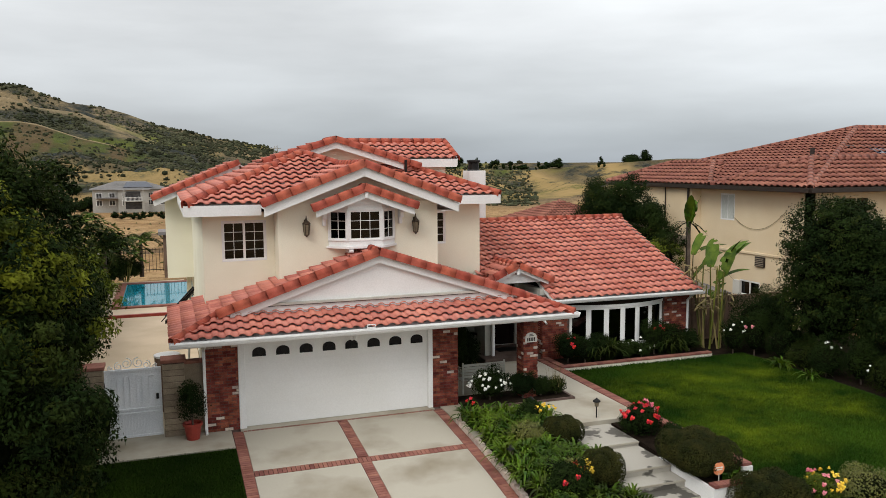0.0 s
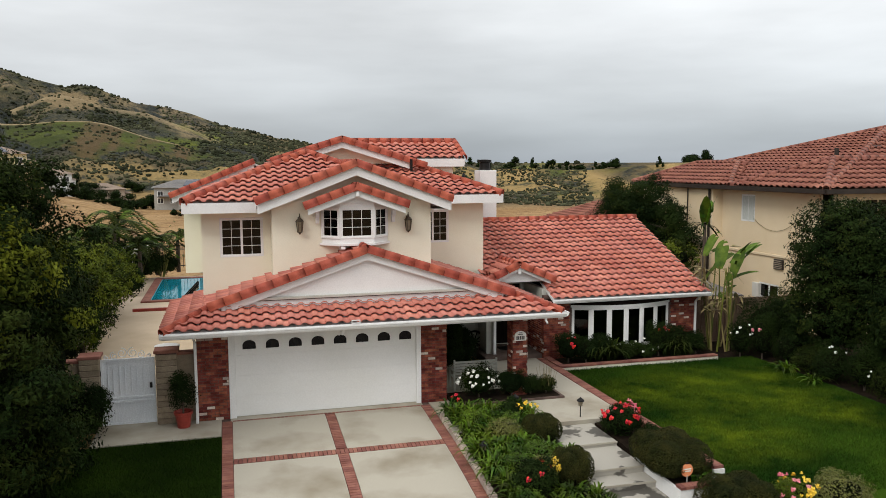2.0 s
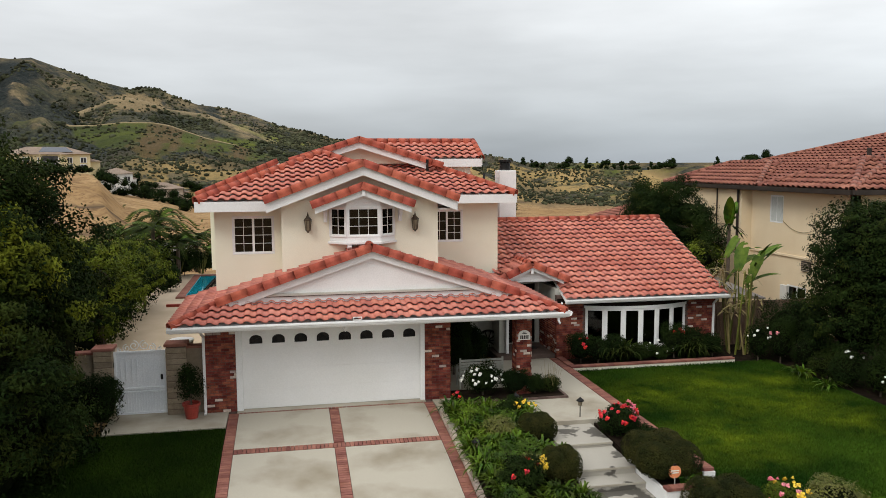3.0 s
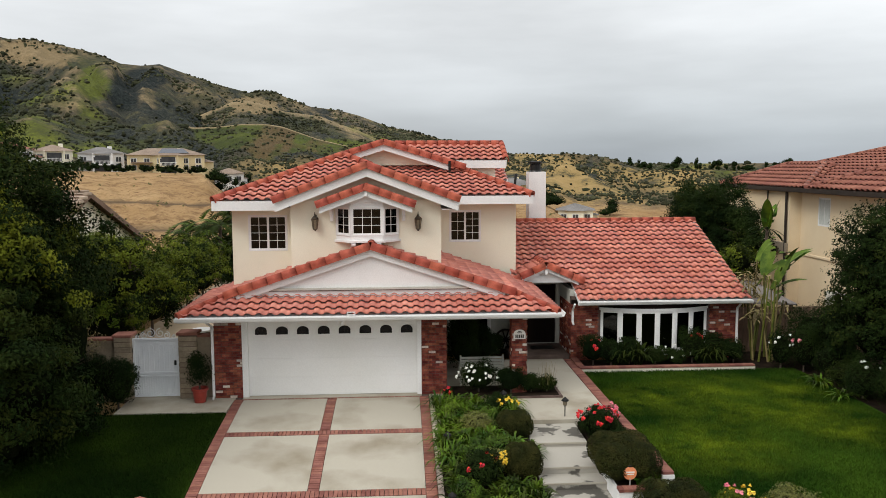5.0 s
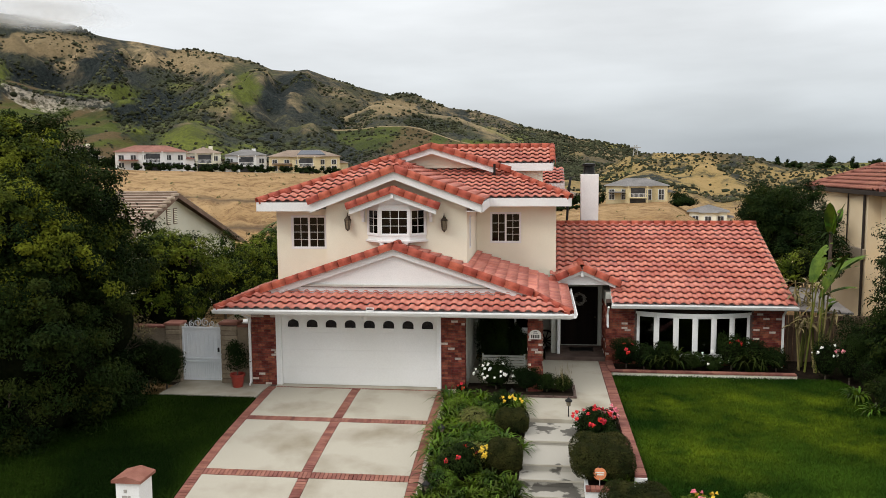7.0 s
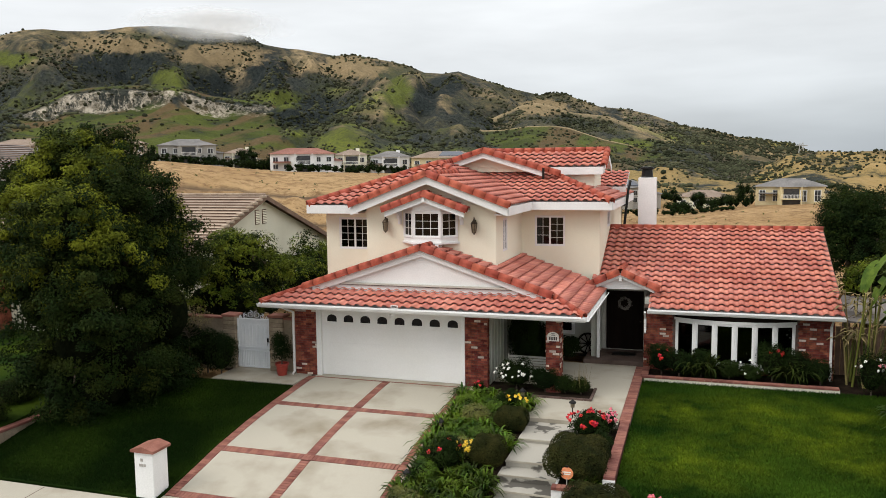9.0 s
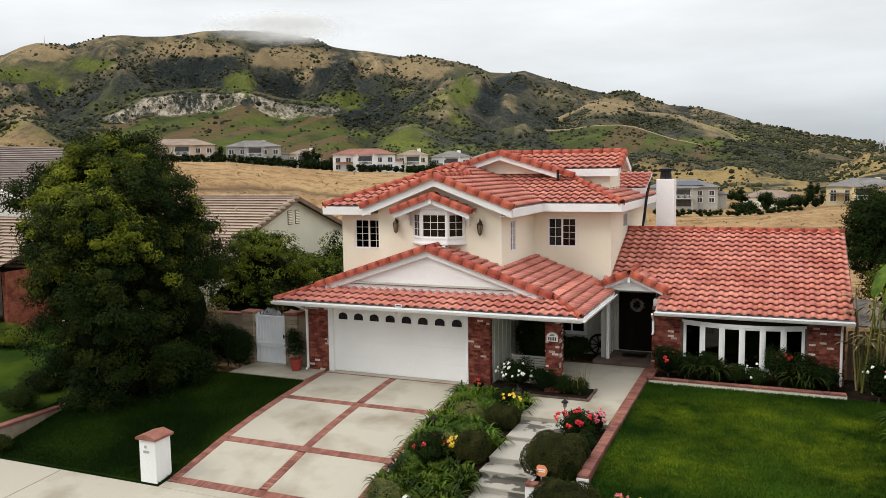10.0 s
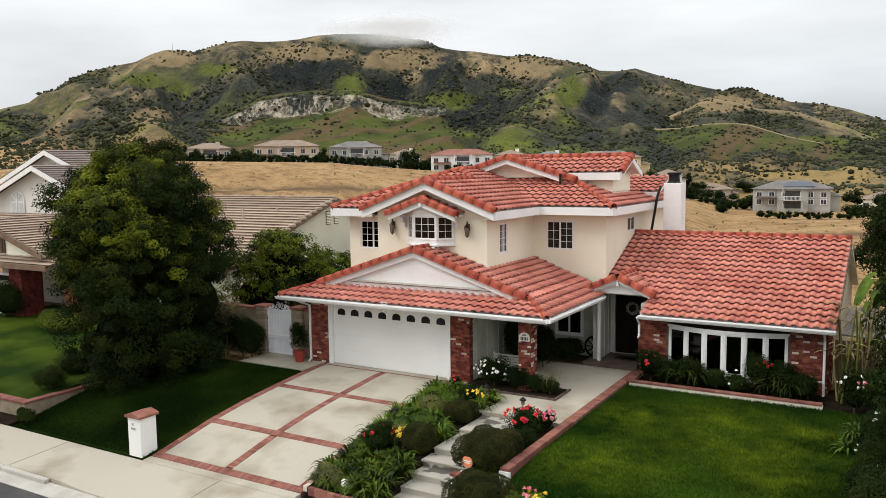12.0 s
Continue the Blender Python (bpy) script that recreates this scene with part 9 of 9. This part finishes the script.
part("pane", bm, mat("curtained_glass", (0.42, 0.45, 0.45), (0.55, 0.58, 0.58), 3.0, 0.25, 0, 20, spec=0.5), win)
part("glazing_bar", boxes((-24.67, -24.63, 24.49, 24.513, 4.7, 5.8), (-25.2, -24.1, 24.49, 24.513, 5.26, 5.31)), M_WHITE, win)
for sx in (-1, 1):
    part("glazing_bar", rod(bmesh.new(), (-24.65, 24.50, 5.28), (-24.65 + sx * 0.38, 24.50, 5.68), 0.018, 6), M_WHITE, win)
course_roof(far_west, "garage_roof", (-32.0, 19.6, 2.65), (0, 1), 0.40, 0.0, 17.6, 4.95, material=M_FLAT)
bm = bmesh.new()
a = [bm.verts.new((x, 20.2, z)) for x, z in ((-24.2, 2.75), (-15.6, 2.75), (-15.6, 3.18), (-19.9, 4.55), (-24.2, 3.18))]
b = [bm.verts.new((v.co.x, 20.4, v.co.z)) for v in a]
bm.faces.new(a)
bm.faces.new(reversed(b))
for i in range(5):
    bm.faces.new((a[i], b[i], b[(i + 1) % 5], a[(i + 1) % 5]))
bmesh.ops.recalc_face_normals(bm, faces=bm.faces)
part("gable_wall", bm, M_STUCCO, far_west)
for sx in (-1, 1):
    course_roof(far_west, "garage_gable_roof", (-19.9 + sx * 4.75, 19.7, 3.20), (-sx, 0), 0.315, -4.0 if sx < 0 else 0.0, 0.0 if sx < 0 else 4.0, 4.75, material=M_FLAT)
    fascia("rake_board", (-19.9 + sx * 4.75, 19.68, 3.14), (-19.9, 19.68, 4.64), 0.26, 0.05, far_west, M_BROWNTRIM, 0.0)
part("vent", boxes((-20.5, -18.75, 20.12, 20.2, 3.05, 4.0), bevel=0.01), M_BROWNTRIM, far_west)
for k in range(9):
    part("slat", boxes((-20.4, -18.85, 20.06, 20.12, 3.12 + k * 0.09, 3.17 + k * 0.09)), M_BROWNTRIM, far_west)
part("eave_beam", boxes((-32.0, -14.6, 19.5, 19.62, 2.42, 2.68), bevel=0.01), M_BROWNTRIM, far_west)
door = part("garage_door", boxes(*[(-24.0, -18.6, 20.35, 20.42, -0.45 + k * 0.62, 0.15 + k * 0.62) for k in range(4)], bevel=0.01), M_WHITE, far_west)
part("fanlight", boxes((-19.8, -18.9, 20.33, 20.36, 1.65, 1.9), bevel=0.005), M_DARK, door)
part("pier", boxes((-18.5, -17.5, 20.1, 21.2, -0.5, 2.45)), M_BRICK, far_west)
part("recess_wall", boxes((-17.5, -14.8, 22.6, 22.8, -0.5, 2.6)), M_DARK, far_west)
part("wall_east", boxes((-14.9, -14.7, 20.6, 25.0, -0.5, 2.6)), M_BRICK, far_west)
sheet("neighbour_lawn", -19.5, -5.2, 12.55, 23.0, lambda x, y: -0.48 + 0.5 * smooth(12, 19, y), M_LAWN_N, 0.6, 0.6, "green neighbouring lawn beside the big tree", "lawn")
sheet("verge", -19.5, -5.0, 11.73, 12.34, lambda x, y: -0.99 + 0.08 * (y - 11.73), M_SOIL, 0.6, 0.2, "strip of dark soil between sidewalk and wall", "garden bed")
nwall = thing("retaining_wall", (-5.1, 13.5, -0.9), "low cream retaining wall with a brick cap between the lawns", "garden wall")
part("wall", boxes((-5.2, -5.02, 12.35, 15.2, -1.2, -0.50)), M_CREAMBLOCK, nwall)
part("cap", boxes((-5.25, -4.97, 12.30, 15.2, -0.50, -0.42), bevel=0.012), M_PAVER, nwall)
part("wall", boxes((-12.0, -5.2, 12.35, 12.55, -1.2, -0.50)), M_CREAMBLOCK, nwall)
part("cap", boxes((-12.0, -5.25, 12.30, 12.60, -0.50, -0.42), bevel=0.012), M_PAVER, nwall)
for x, y, z, r, h in ((-5.75, 13.75, -0.45, 0.62, 0.75), (-6.6, 15.2, -0.4, 0.8, 0.8), (-4.65, 12.15, -0.98, 0.36, 0.42)):
    bush(x, y, z, r, r * 0.8, h, int(5200 * r), 0.055, M_LEAF3, "leafy shrub between the neighbouring lawns", lump=0.2, shell=0.5, group="lawn border shrubs")
bush(-12.6, 18.9, -0.1, 1.6, 0.8, 0.9, 4200, 0.07, M_LEAF2, "clipped bright green hedge on the neighbouring lawn", "hedge_shrub", 0.1, 0.6)
bush(-18.5, 20.0, -0.2, 1.3, 1.0, 2.0, 4200, 0.09, M_LEAF, "dark shrub before the neighbouring house", lump=0.15, shell=0.5)

# ---- far houses on the bank ----
M_PANE_FAR = mat("far_window", (0.03, 0.032, 0.035), (0.06, 0.06, 0.062), 1.0, 0.2, 0, 5, spec=0.5)


def far_house(az, r, width, depth, height, wall_m, roof_m, label, z=None, turn=0.0, wins=5, chimney=True, solar=False, low=False):
    """A distant two-storey house with hip roof, windows, chimney and lower front roof, facing the street's side of the valley."""
    x, y = HUB[0] - r * math.sin(radians(az)), HUB[1] + r * math.cos(radians(az))
    z = hill_z(az, r) - 0.2 if z is None else z
    t = thing("far_house", (x, y, z), label, "house", "houses on the far bank")
    m = Matrix.Translation((x, y, z)) @ Matrix.Rotation(radians(az + turn), 4, "Z")
    w, d = width / 2, depth / 2
    part("wall", placed(boxes((-w, w, -d, d, -5.0, height), (-w * 0.35, w * 0.45, -d - 1.2, -d, -5.0, height * 0.98), (w * 0.62, w * 1.25, -d * 0.6, d * 0.7, -5.0, height * 0.62)), m), wall_m, t)
    bm = bmesh.new()
    for x0, x1, y0, y1, zz, inset in ((-w - 0.6, w + 0.6, -d - 0.6, d + 0.6, height, 1.0), (-w * 0.35 - 0.5, w * 0.45 + 0.5, -d - 1.8, d * 0.4, height * 0.98, 0.8), (w * 0.62, w * 1.25 + 0.5, -d * 0.6 - 0.5, d * 0.7 + 0.5, height * 0.62, 0.8)):
        hw, hd = (x1 - x0) / 2, (y1 - y0) / 2
        s = min(hw, hd) * inset
        pv = [bm.verts.new(m @ Vector(p)) for p in ((x0, y0, zz), (x1, y0, zz), (x1, y1, zz), (x0, y1, zz), (x0 + s, (y0 + y1) / 2, zz + s * 0.33), (x1 - s, (y0 + y1) / 2, zz + s * 0.33))]
        for f in ((0, 1, 5, 4), (1, 2, 5), (2, 3, 4, 5), (3, 0, 4), (3, 2, 1, 0)):
            bm.faces.new([pv[i] for i in f])
    part("roof", bm, roof_m, t)
    for k in range(wins):
        u = -w + width * (k + 0.5) / wins
        y0 = -d - (1.2 if -w * 0.35 < u < w * 0.45 else 0)
        for zz in ((height - 2.2,) if low else (0.9, height - 2.2)):
            fr = part("window", placed(boxes((u - 0.75, u + 0.75, y0 - 0.08, y0, zz, zz + 1.4)), m), M_WHITE, t)
            part("pane", placed(boxes((u - 0.6, u - 0.04, y0 - 0.12, y0 - 0.08, zz + 0.1, zz + 1.3), (u + 0.04, u + 0.6, y0 - 0.12, y0 - 0.08, zz + 0.1, zz + 1.3)), m), M_PANE_FAR, fr)
    bm = bmesh.new()
    for sx in (-1, 1):
        for k in range(2):
            v0 = -d * 0.5 + k * d * 0.8
            box(bm, sx * w - 0.05 if sx > 0 else -w - 0.05, sx * w + 0.05 if sx > 0 else -w + 0.05, v0, v0 + 1.2, height - 2.2, height - 0.8, m=m)
    part("side_window", bm, M_PANE_FAR, t)
    u = -w * 0.05 + w * 0.1
    if low:
        return t
    bal = part("balcony", placed(boxes((u - 2.4, u + 2.4, -d - 2.6, -d - 1.2, height - 3.0, height - 2.75), (u - 2.4, u - 2.1, -d - 2.6, -d - 2.3, -1.0, height), (u + 2.1, u + 2.4, -d - 2.6, -d - 2.3, -1.0, height)), m), wall_m, t)
    part("doorway", placed(boxes((u - 1.7, u + 1.7, -d - 1.3, -d - 1.15, height - 2.75, height - 0.5), (u - 1.9, u + 1.9, -d - 1.3, -d - 1.15, 0.0, height - 3.0)), m), M_PANE_FAR, bal)
    part("railing", placed(boxes(*[(u - 2.3 + 0.3 * k, u - 2.24 + 0.3 * k, -d - 2.55, -d - 2.5, height - 2.75, height - 1.9) for k in range(16)], (u - 2.4, u + 2.4, -d - 2.57, -d - 2.48, height - 1.95, height - 1.85)), m), M_WHITE, bal)
    if chimney:
        part("chimney", placed(boxes((w * 0.3, w * 0.3 + 1.1, 0.0, 1.0, height - 0.2, height + 1.9), bevel=0.05), m), wall_m, t)
    part("porch_roof", placed(boxes((-w * 0.9, -w * 0.36, -d - 2.2, -d, 2.7, 3.0)), m), roof_m, t)
    if solar:
        s = min(w + 0.6, d + 0.6)
        part("solar_panel", placed(slab(bmesh.new(), [(-w * 0.2, -d + 0.4, height + 0.55), (w * 0.6, -d + 0.4, height + 0.55), (w * 0.45, -d + 3.4, height + 1.75), (-w * 0.1, -d + 3.4, height + 1.75)], 0.08), m), M_SOLAR, t)
    return t


W_WHITE, W_CREAM, W_YEL, W_GREY = M_WHITE, M_STUCCO, mat("yellow_stucco", (0.62, 0.52, 0.30), (0.68, 0.58, 0.36), 0.2, 0.9, 0.1, 5), mat("grey_stucco", (0.36, 0.35, 0.32), (0.42, 0.41, 0.38), 0.2, 0.9, 0.1, 5)
W_PINK = mat("pinkish_stucco", (0.50, 0.39, 0.30), (0.57, 0.46, 0.36), 0.2, 0.9, 0.1, 5)
R_RED = mat("far_red_roof", (0.20, 0.085, 0.065), (0.26, 0.12, 0.09), 0.4, 0.9, 0.3, 3, fine=0.2)
R_TAN = mat("far_tan_roof", (0.20, 0.15, 0.115), (0.26, 0.20, 0.155), 0.4, 0.9, 0.3, 3, fine=0.2)
R_GREY = mat("far_grey_roof", (0.13, 0.125, 0.12), (0.19, 0.18, 0.175), 0.4, 0.9, 0.3, 3, fine=0.2)
far_house(45.0, 232, 12, 9, 4.4, W_PINK, R_TAN, "distant cream house with tan roof on the bank")
far_house(39.6, 230, 18, 10, 5.2, W_PINK, R_TAN, "distant pinkish two-storey house with balconies on the bank", wins=6)
far_house(34.7, 232, 15, 10, 5.4, W_GREY, R_GREY, "distant grey two-storey house with hip roof on the bank", wins=5)
far_house(31.2, 236, 9, 9, 4.4, W_CREAM, R_TAN, "distant cream house with tan roof on the bank")
far_house(26.9, 222, 17, 9, 5.0, W_WHITE, R_RED, "distant white house with reddish roof on the bank", wins=6, chimney=False)
far_house(23.5, 232, 9, 9, 5.2, W_CREAM, R_TAN, "distant beige house with tan roof on the bank", wins=3)
far_house(20.7, 230, 11, 9, 4.8, W_WHITE, R_GREY, "distant pale house with grey roof on the bank", wins=4)
far_house(16.7, 226, 19, 10, 4.8, W_YEL, R_TAN, "distant yellow house with rooftop solar panels on the bank", wins=6, solar=True)
far_house(12.6, 240, 8, 8, 4.0, W_WHITE, R_TAN, "distant pale house among trees on the bank", z=0.4, wins=3, low=True)
far_house(9.9, 245, 12, 9, 3.0, W_PINK, R_TAN, "distant low house with two chimneys on the bank", wins=3, low=True)
far_house(4.5, 225, 18, 11, 4.9, W_GREY, R_GREY, "distant grey two-storey house with solar roof on the bank", z=-4.2, wins=6, solar=True, chimney=False)
far_house(-1.2, 222, 13, 9, 3.0, W_CREAM, R_TAN, "distant low cream house with tan roof on the bank", wins=4, low=True)
far_house(-6.7, 210, 15, 10, 4.4, W_YEL, R_GREY, "distant pale yellow house with grey hip roof on the bank", wins=5)
far_house(-11.5, 190, 8, 8, 3.2, W_CREAM, R_GREY, "distant low house in the valley", wins=3, low=True)
# nearer neighbour roof behind the wing
brn = thing("house", (32.9, 63.0, -3), "low house with a brown-red tile roof in the valley", "house")
part("wall", boxes((27.9, 37.9, 58.0, 68.0, -5.0, 0.9)), M_NB_WALL, brn)
hip_roof(brn, "roof", 27.3, 38.5, 57.4, 68.6, 0.9, (32.9, 63.0, 32.92, 63.0, 3.2), M_NB_TILE, None, M_BROWNTRIM, "WS", 0.36, 0.45)


def far_trees(name, label, rows, n, size, material, category="trees", core=True):
    """Tree and hedge masses far off, as one body of leaves; rows: (bearing, metres, width, height)."""
    blobs = []
    for az, r, w, h in rows:
        x, y = HUB[0] - r * math.sin(radians(az)), HUB[1] + r * math.cos(radians(az))
        z = hill_z(az, r)
        for q in range(7):
            t = random.uniform(0.2, 0.8)
            s = (1 - 0.55 * t) * w
            blobs.append((x + random.uniform(-0.4, 0.4) * s, y + random.uniform(-0.4, 0.4) * s, z + h * t, s * random.uniform(0.2, 0.38), s * random.uniform(0.2, 0.38), h * random.uniform(0.16, 0.3)))
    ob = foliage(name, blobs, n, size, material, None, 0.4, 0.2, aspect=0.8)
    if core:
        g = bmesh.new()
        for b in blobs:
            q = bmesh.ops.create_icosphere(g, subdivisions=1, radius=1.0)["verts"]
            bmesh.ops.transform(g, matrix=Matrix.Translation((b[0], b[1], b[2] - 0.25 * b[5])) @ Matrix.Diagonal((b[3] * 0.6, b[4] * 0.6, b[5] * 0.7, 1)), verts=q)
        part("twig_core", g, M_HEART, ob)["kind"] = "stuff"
    tagged(ob, label, category, kind="stuff")


hedge = [(5.6 + 0.5 * k, 226 + 1.5 * math.sin(k), 3.2, 1.8) for k in range(15)] + [(6.4 + 0.5 * k, 240 + 1.5 * math.sin(k), 3.2, 1.8) for k in range(12)] + [(14 + 0.55 * k, 212 + 2 * math.sin(k), 3.6, 2.2) for k in range(26)] + [(31 + 0.5 * k, 215 + 3 * math.sin(k), 3.4, 2.6) for k in range(32)] + [(-3 + 0.6 * k, 190, 3.0, 1.8) for k in range(16)]
far_trees("far_hedge", "dark hedges before the houses on the far bank", hedge, 50000, 0.28, M_LEAF, "hedge")
groves = [(7.2, 225, 8, 4), (8.8, 232, 9, 5), (10.4, 240, 10, 5), (6.2, 236, 8, 4), (5.2, 250, 9, 5), (11.6, 250, 9, 6), (7.8, 262, 9, 4), (1.0, 240, 8, 5), (25.2, 226, 4, 5), (22.1, 224, 4, 4), (33.0, 226, 5, 4), (45.9, 224, 5, 4), (18.9, 226, 4, 4), (28.7, 222, 5, 5)]
groves += [(13.2, 222, 9, 6), (12.0, 220, 7, 5), (10.8, 226, 6, 4), (29.8, 222, 8, 6), (30.8, 226, 7, 6), (43.0, 224, 7, 5), (42.2, 222, 5, 4), (37.0, 224, 5, 5), (0.6, 205, 7, 5), (-0.8, 205, 8, 5), (-2.6, 204, 7, 5), (-4.0, 200, 6, 6), (8.4, 205, 7, 4), (-9.8, 196, 8, 5), (-14, 230, 9, 5), (47, 225, 6, 5), (50, 220, 8, 5), (54, 215, 9, 6)]
far_trees("far_trees", "dark trees between the houses on the far bank", groves, 70000, 0.3, M_LEAF, "trees")
horizon = [(-15.9 - 0.62 * k, 384 + 5 * math.sin(k * 2.3), 5 + 2.5 * math.sin(k * 1.7), 4.4 + 1.6 * math.sin(k * 2.9)) for k in range(17) if k % 5 != 3] + [(-38 - 0.9 * k, 420, 10, 7) for k in range(8)]
far_trees("horizon_trees", "row of dark trees along the hill's crest", horizon, 30000, 0.5, M_LEAF, "trees")
big = [(-31.5, 420, 17, 10.5), (-31.0, 420, 14, 8), (-32.1, 420, 9, 11), (-30.2, 418, 10, 6), (-29.0, 375, 3.5, 5.5), (-38.5, 420, 6, 6)]
far_trees("hill_trees", "tall dark pines on the dry hill", big, 22000, 0.5, M_LEAF, "trees")
scrub = []
for k in range(330):
    az, r = random.uniform(-24, 50), random.uniform(95, 178)
    scrub.append((az, r, random.uniform(0.4, 1.0), random.uniform(0.3, 0.7)))
far_trees("bank_scrub", "scattered low scrub on the dry bank", scrub, 12000, 0.14, M_OLIVE, "scrub", False)

mast = thing("radio_mast", (HUB[0] - 645 * math.sin(radians(48.2)), HUB[1] + 645 * math.cos(radians(48.2)), 180), "thin radio mast on the mountain crest", "mast")
mx, my = mast.location.x, mast.location.y
part("pole", rod(bmesh.new(), (mx, my, hill_z(48.2, 645) - 2), (mx, my, hill_z(48.2, 645) + 7), 0.3, 6, 0.15), M_KERB, mast)
tower = thing("pylon", (HUB[0] + 600 * math.sin(radians(6.6)), HUB[1] + 600 * math.cos(radians(6.6)), 20), "steel lattice pylon on the hill", "pylon")
mx, my, mz = tower.location.x, tower.location.y, hill_z(-6.6, 600)
for dx, dy in ((-1, -1), (1, -1), (1, 1), (-1, 1)):
    part("leg", rod(bmesh.new(), (mx + 2.2 * dx, my + 2.2 * dy, mz - 1), (mx + 0.9 * dx, my + 0.9 * dy, mz + 13), 0.2, 5), M_KERB, tower)
for k in range(4):
    s = 2.0 - 0.3 * k
    part("brace", rod(bmesh.new(), (mx - s, my - s, mz + 1 + 3.2 * k), (mx + s, my - s, mz + 4.0 + 3.2 * k), 0.14, 5), M_KERB, tower)
part("cross_arm", boxes((mx - 4, mx + 4, my - 0.3, my + 0.3, mz + 11, mz + 11.5)), M_KERB, tower)

# ---- brick bands of the drive ----
bed_ob = bpy.data.objects["drive_bed"]
count = 0
verts, faces = [], []


def drive_brick(x, y, sx, sy):
    global count
    z = drive_z(y)
    slope = math.atan((drive_z(y + 0.1) - drive_z(y - 0.1)) / 0.2)
    if y < 15.2 and count < 300:
        count += 1
        ob = new("brick", CAPB)
        ob.parent = bed_ob
        ob.matrix_basis = Matrix.Translation((x, y, z - 0.022 + random.uniform(-0.002, 0.003))) @ Matrix.Rotation(slope, 4, "X") @ Matrix.Rotation(random.uniform(-0.015, 0.015), 4, "Z") @ Matrix.Diagonal((sx, sy, 0.06, 1))
    else:
        i0 = len(verts)
        for dx in (-0.5, 0.5):
            for dy in (-0.5, 0.5):
                for dz in (-0.5, 0.5):
                    verts.append((x + dx * sx, y + dy * sy, drive_z(y + dy * sy) - 0.022 + dz * 0.06))
        faces.extend([tuple(i0 + q for q in f) for f in ((2, 6, 7, 3), (0, 1, 5, 4), (0, 2, 3, 1), (4, 5, 7, 6), (1, 3, 7, 5), (0, 4, 6, 2))])


BW = 0.098
for yc in (12.13, 14.15, 17.05, 19.55):
    n = int((DX1 - DX0 - 2 * B) / BW)
    for k in range(n):
        x = DX0 + B + (k + 0.5) * (DX1 - DX0 - 2 * B) / n
        drive_brick(x, yc, BW - 0.012, B - 0.02)
for xc in (DX0 + B / 2, DXM, DX1 - B / 2):
    n = int(7.5 / BW)
    for k in range(n):
        y = 12.02 + (k + 0.5) * BW
        if xc == DXM and any(abs(y - q) < B / 2 + 0.03 for q in (12.13, 14.15, 17.05, 19.55)):
            continue
        drive_brick(xc, y, B - 0.02, BW - 0.012)
raw("brickwork", verts, faces, M_PAVER, bed_ob)["kind"] = "stuff"


# ---- grass blades on the lawns ----
def grass(name, x0, x1, y0, y1, zf, n, label):
    x, y = RNG.uniform(x0, x1, n), RNG.uniform(y0, y1, n)
    z = np.array([zf(a, b) for a, b in zip(x, y)])
    a = RNG.uniform(0, 2 * np.pi, n)
    h = RNG.uniform(0.035, 0.075, n)
    w = RNG.uniform(0.006, 0.012, n)
    lean = RNG.normal(0, 0.03, (n, 2))
    v = np.stack([np.stack([x - w * np.cos(a), y - w * np.sin(a), z - 0.005], 1), np.stack([x + w * np.cos(a), y + w * np.sin(a), z - 0.005], 1), np.stack([x + lean[:, 0], y + lean[:, 1], z + h], 1)], 1).reshape(-1, 3)
    ob = raw(name, v.tolist(), np.arange(3 * n).reshape(-1, 3).tolist(), M_GRASS)
    tagged(ob, label, "grass", kind="stuff")


grass("lawn_grass", 11.68, 18.5, 12.6, 21.98, lambda x, y: yard_z(x, y) + 0.02, 130000, "short mown grass of the front lawn")
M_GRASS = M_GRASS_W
grass("lawn_grass", -4.95, DX0 - 0.03, 11.8, 18.35, lambda x, y: yard_z(x, y) + 0.03 - 0.25 * smooth(-3, -7, x), 90000, "mown grass of the sloping lawn, coloured dark for tree shade")
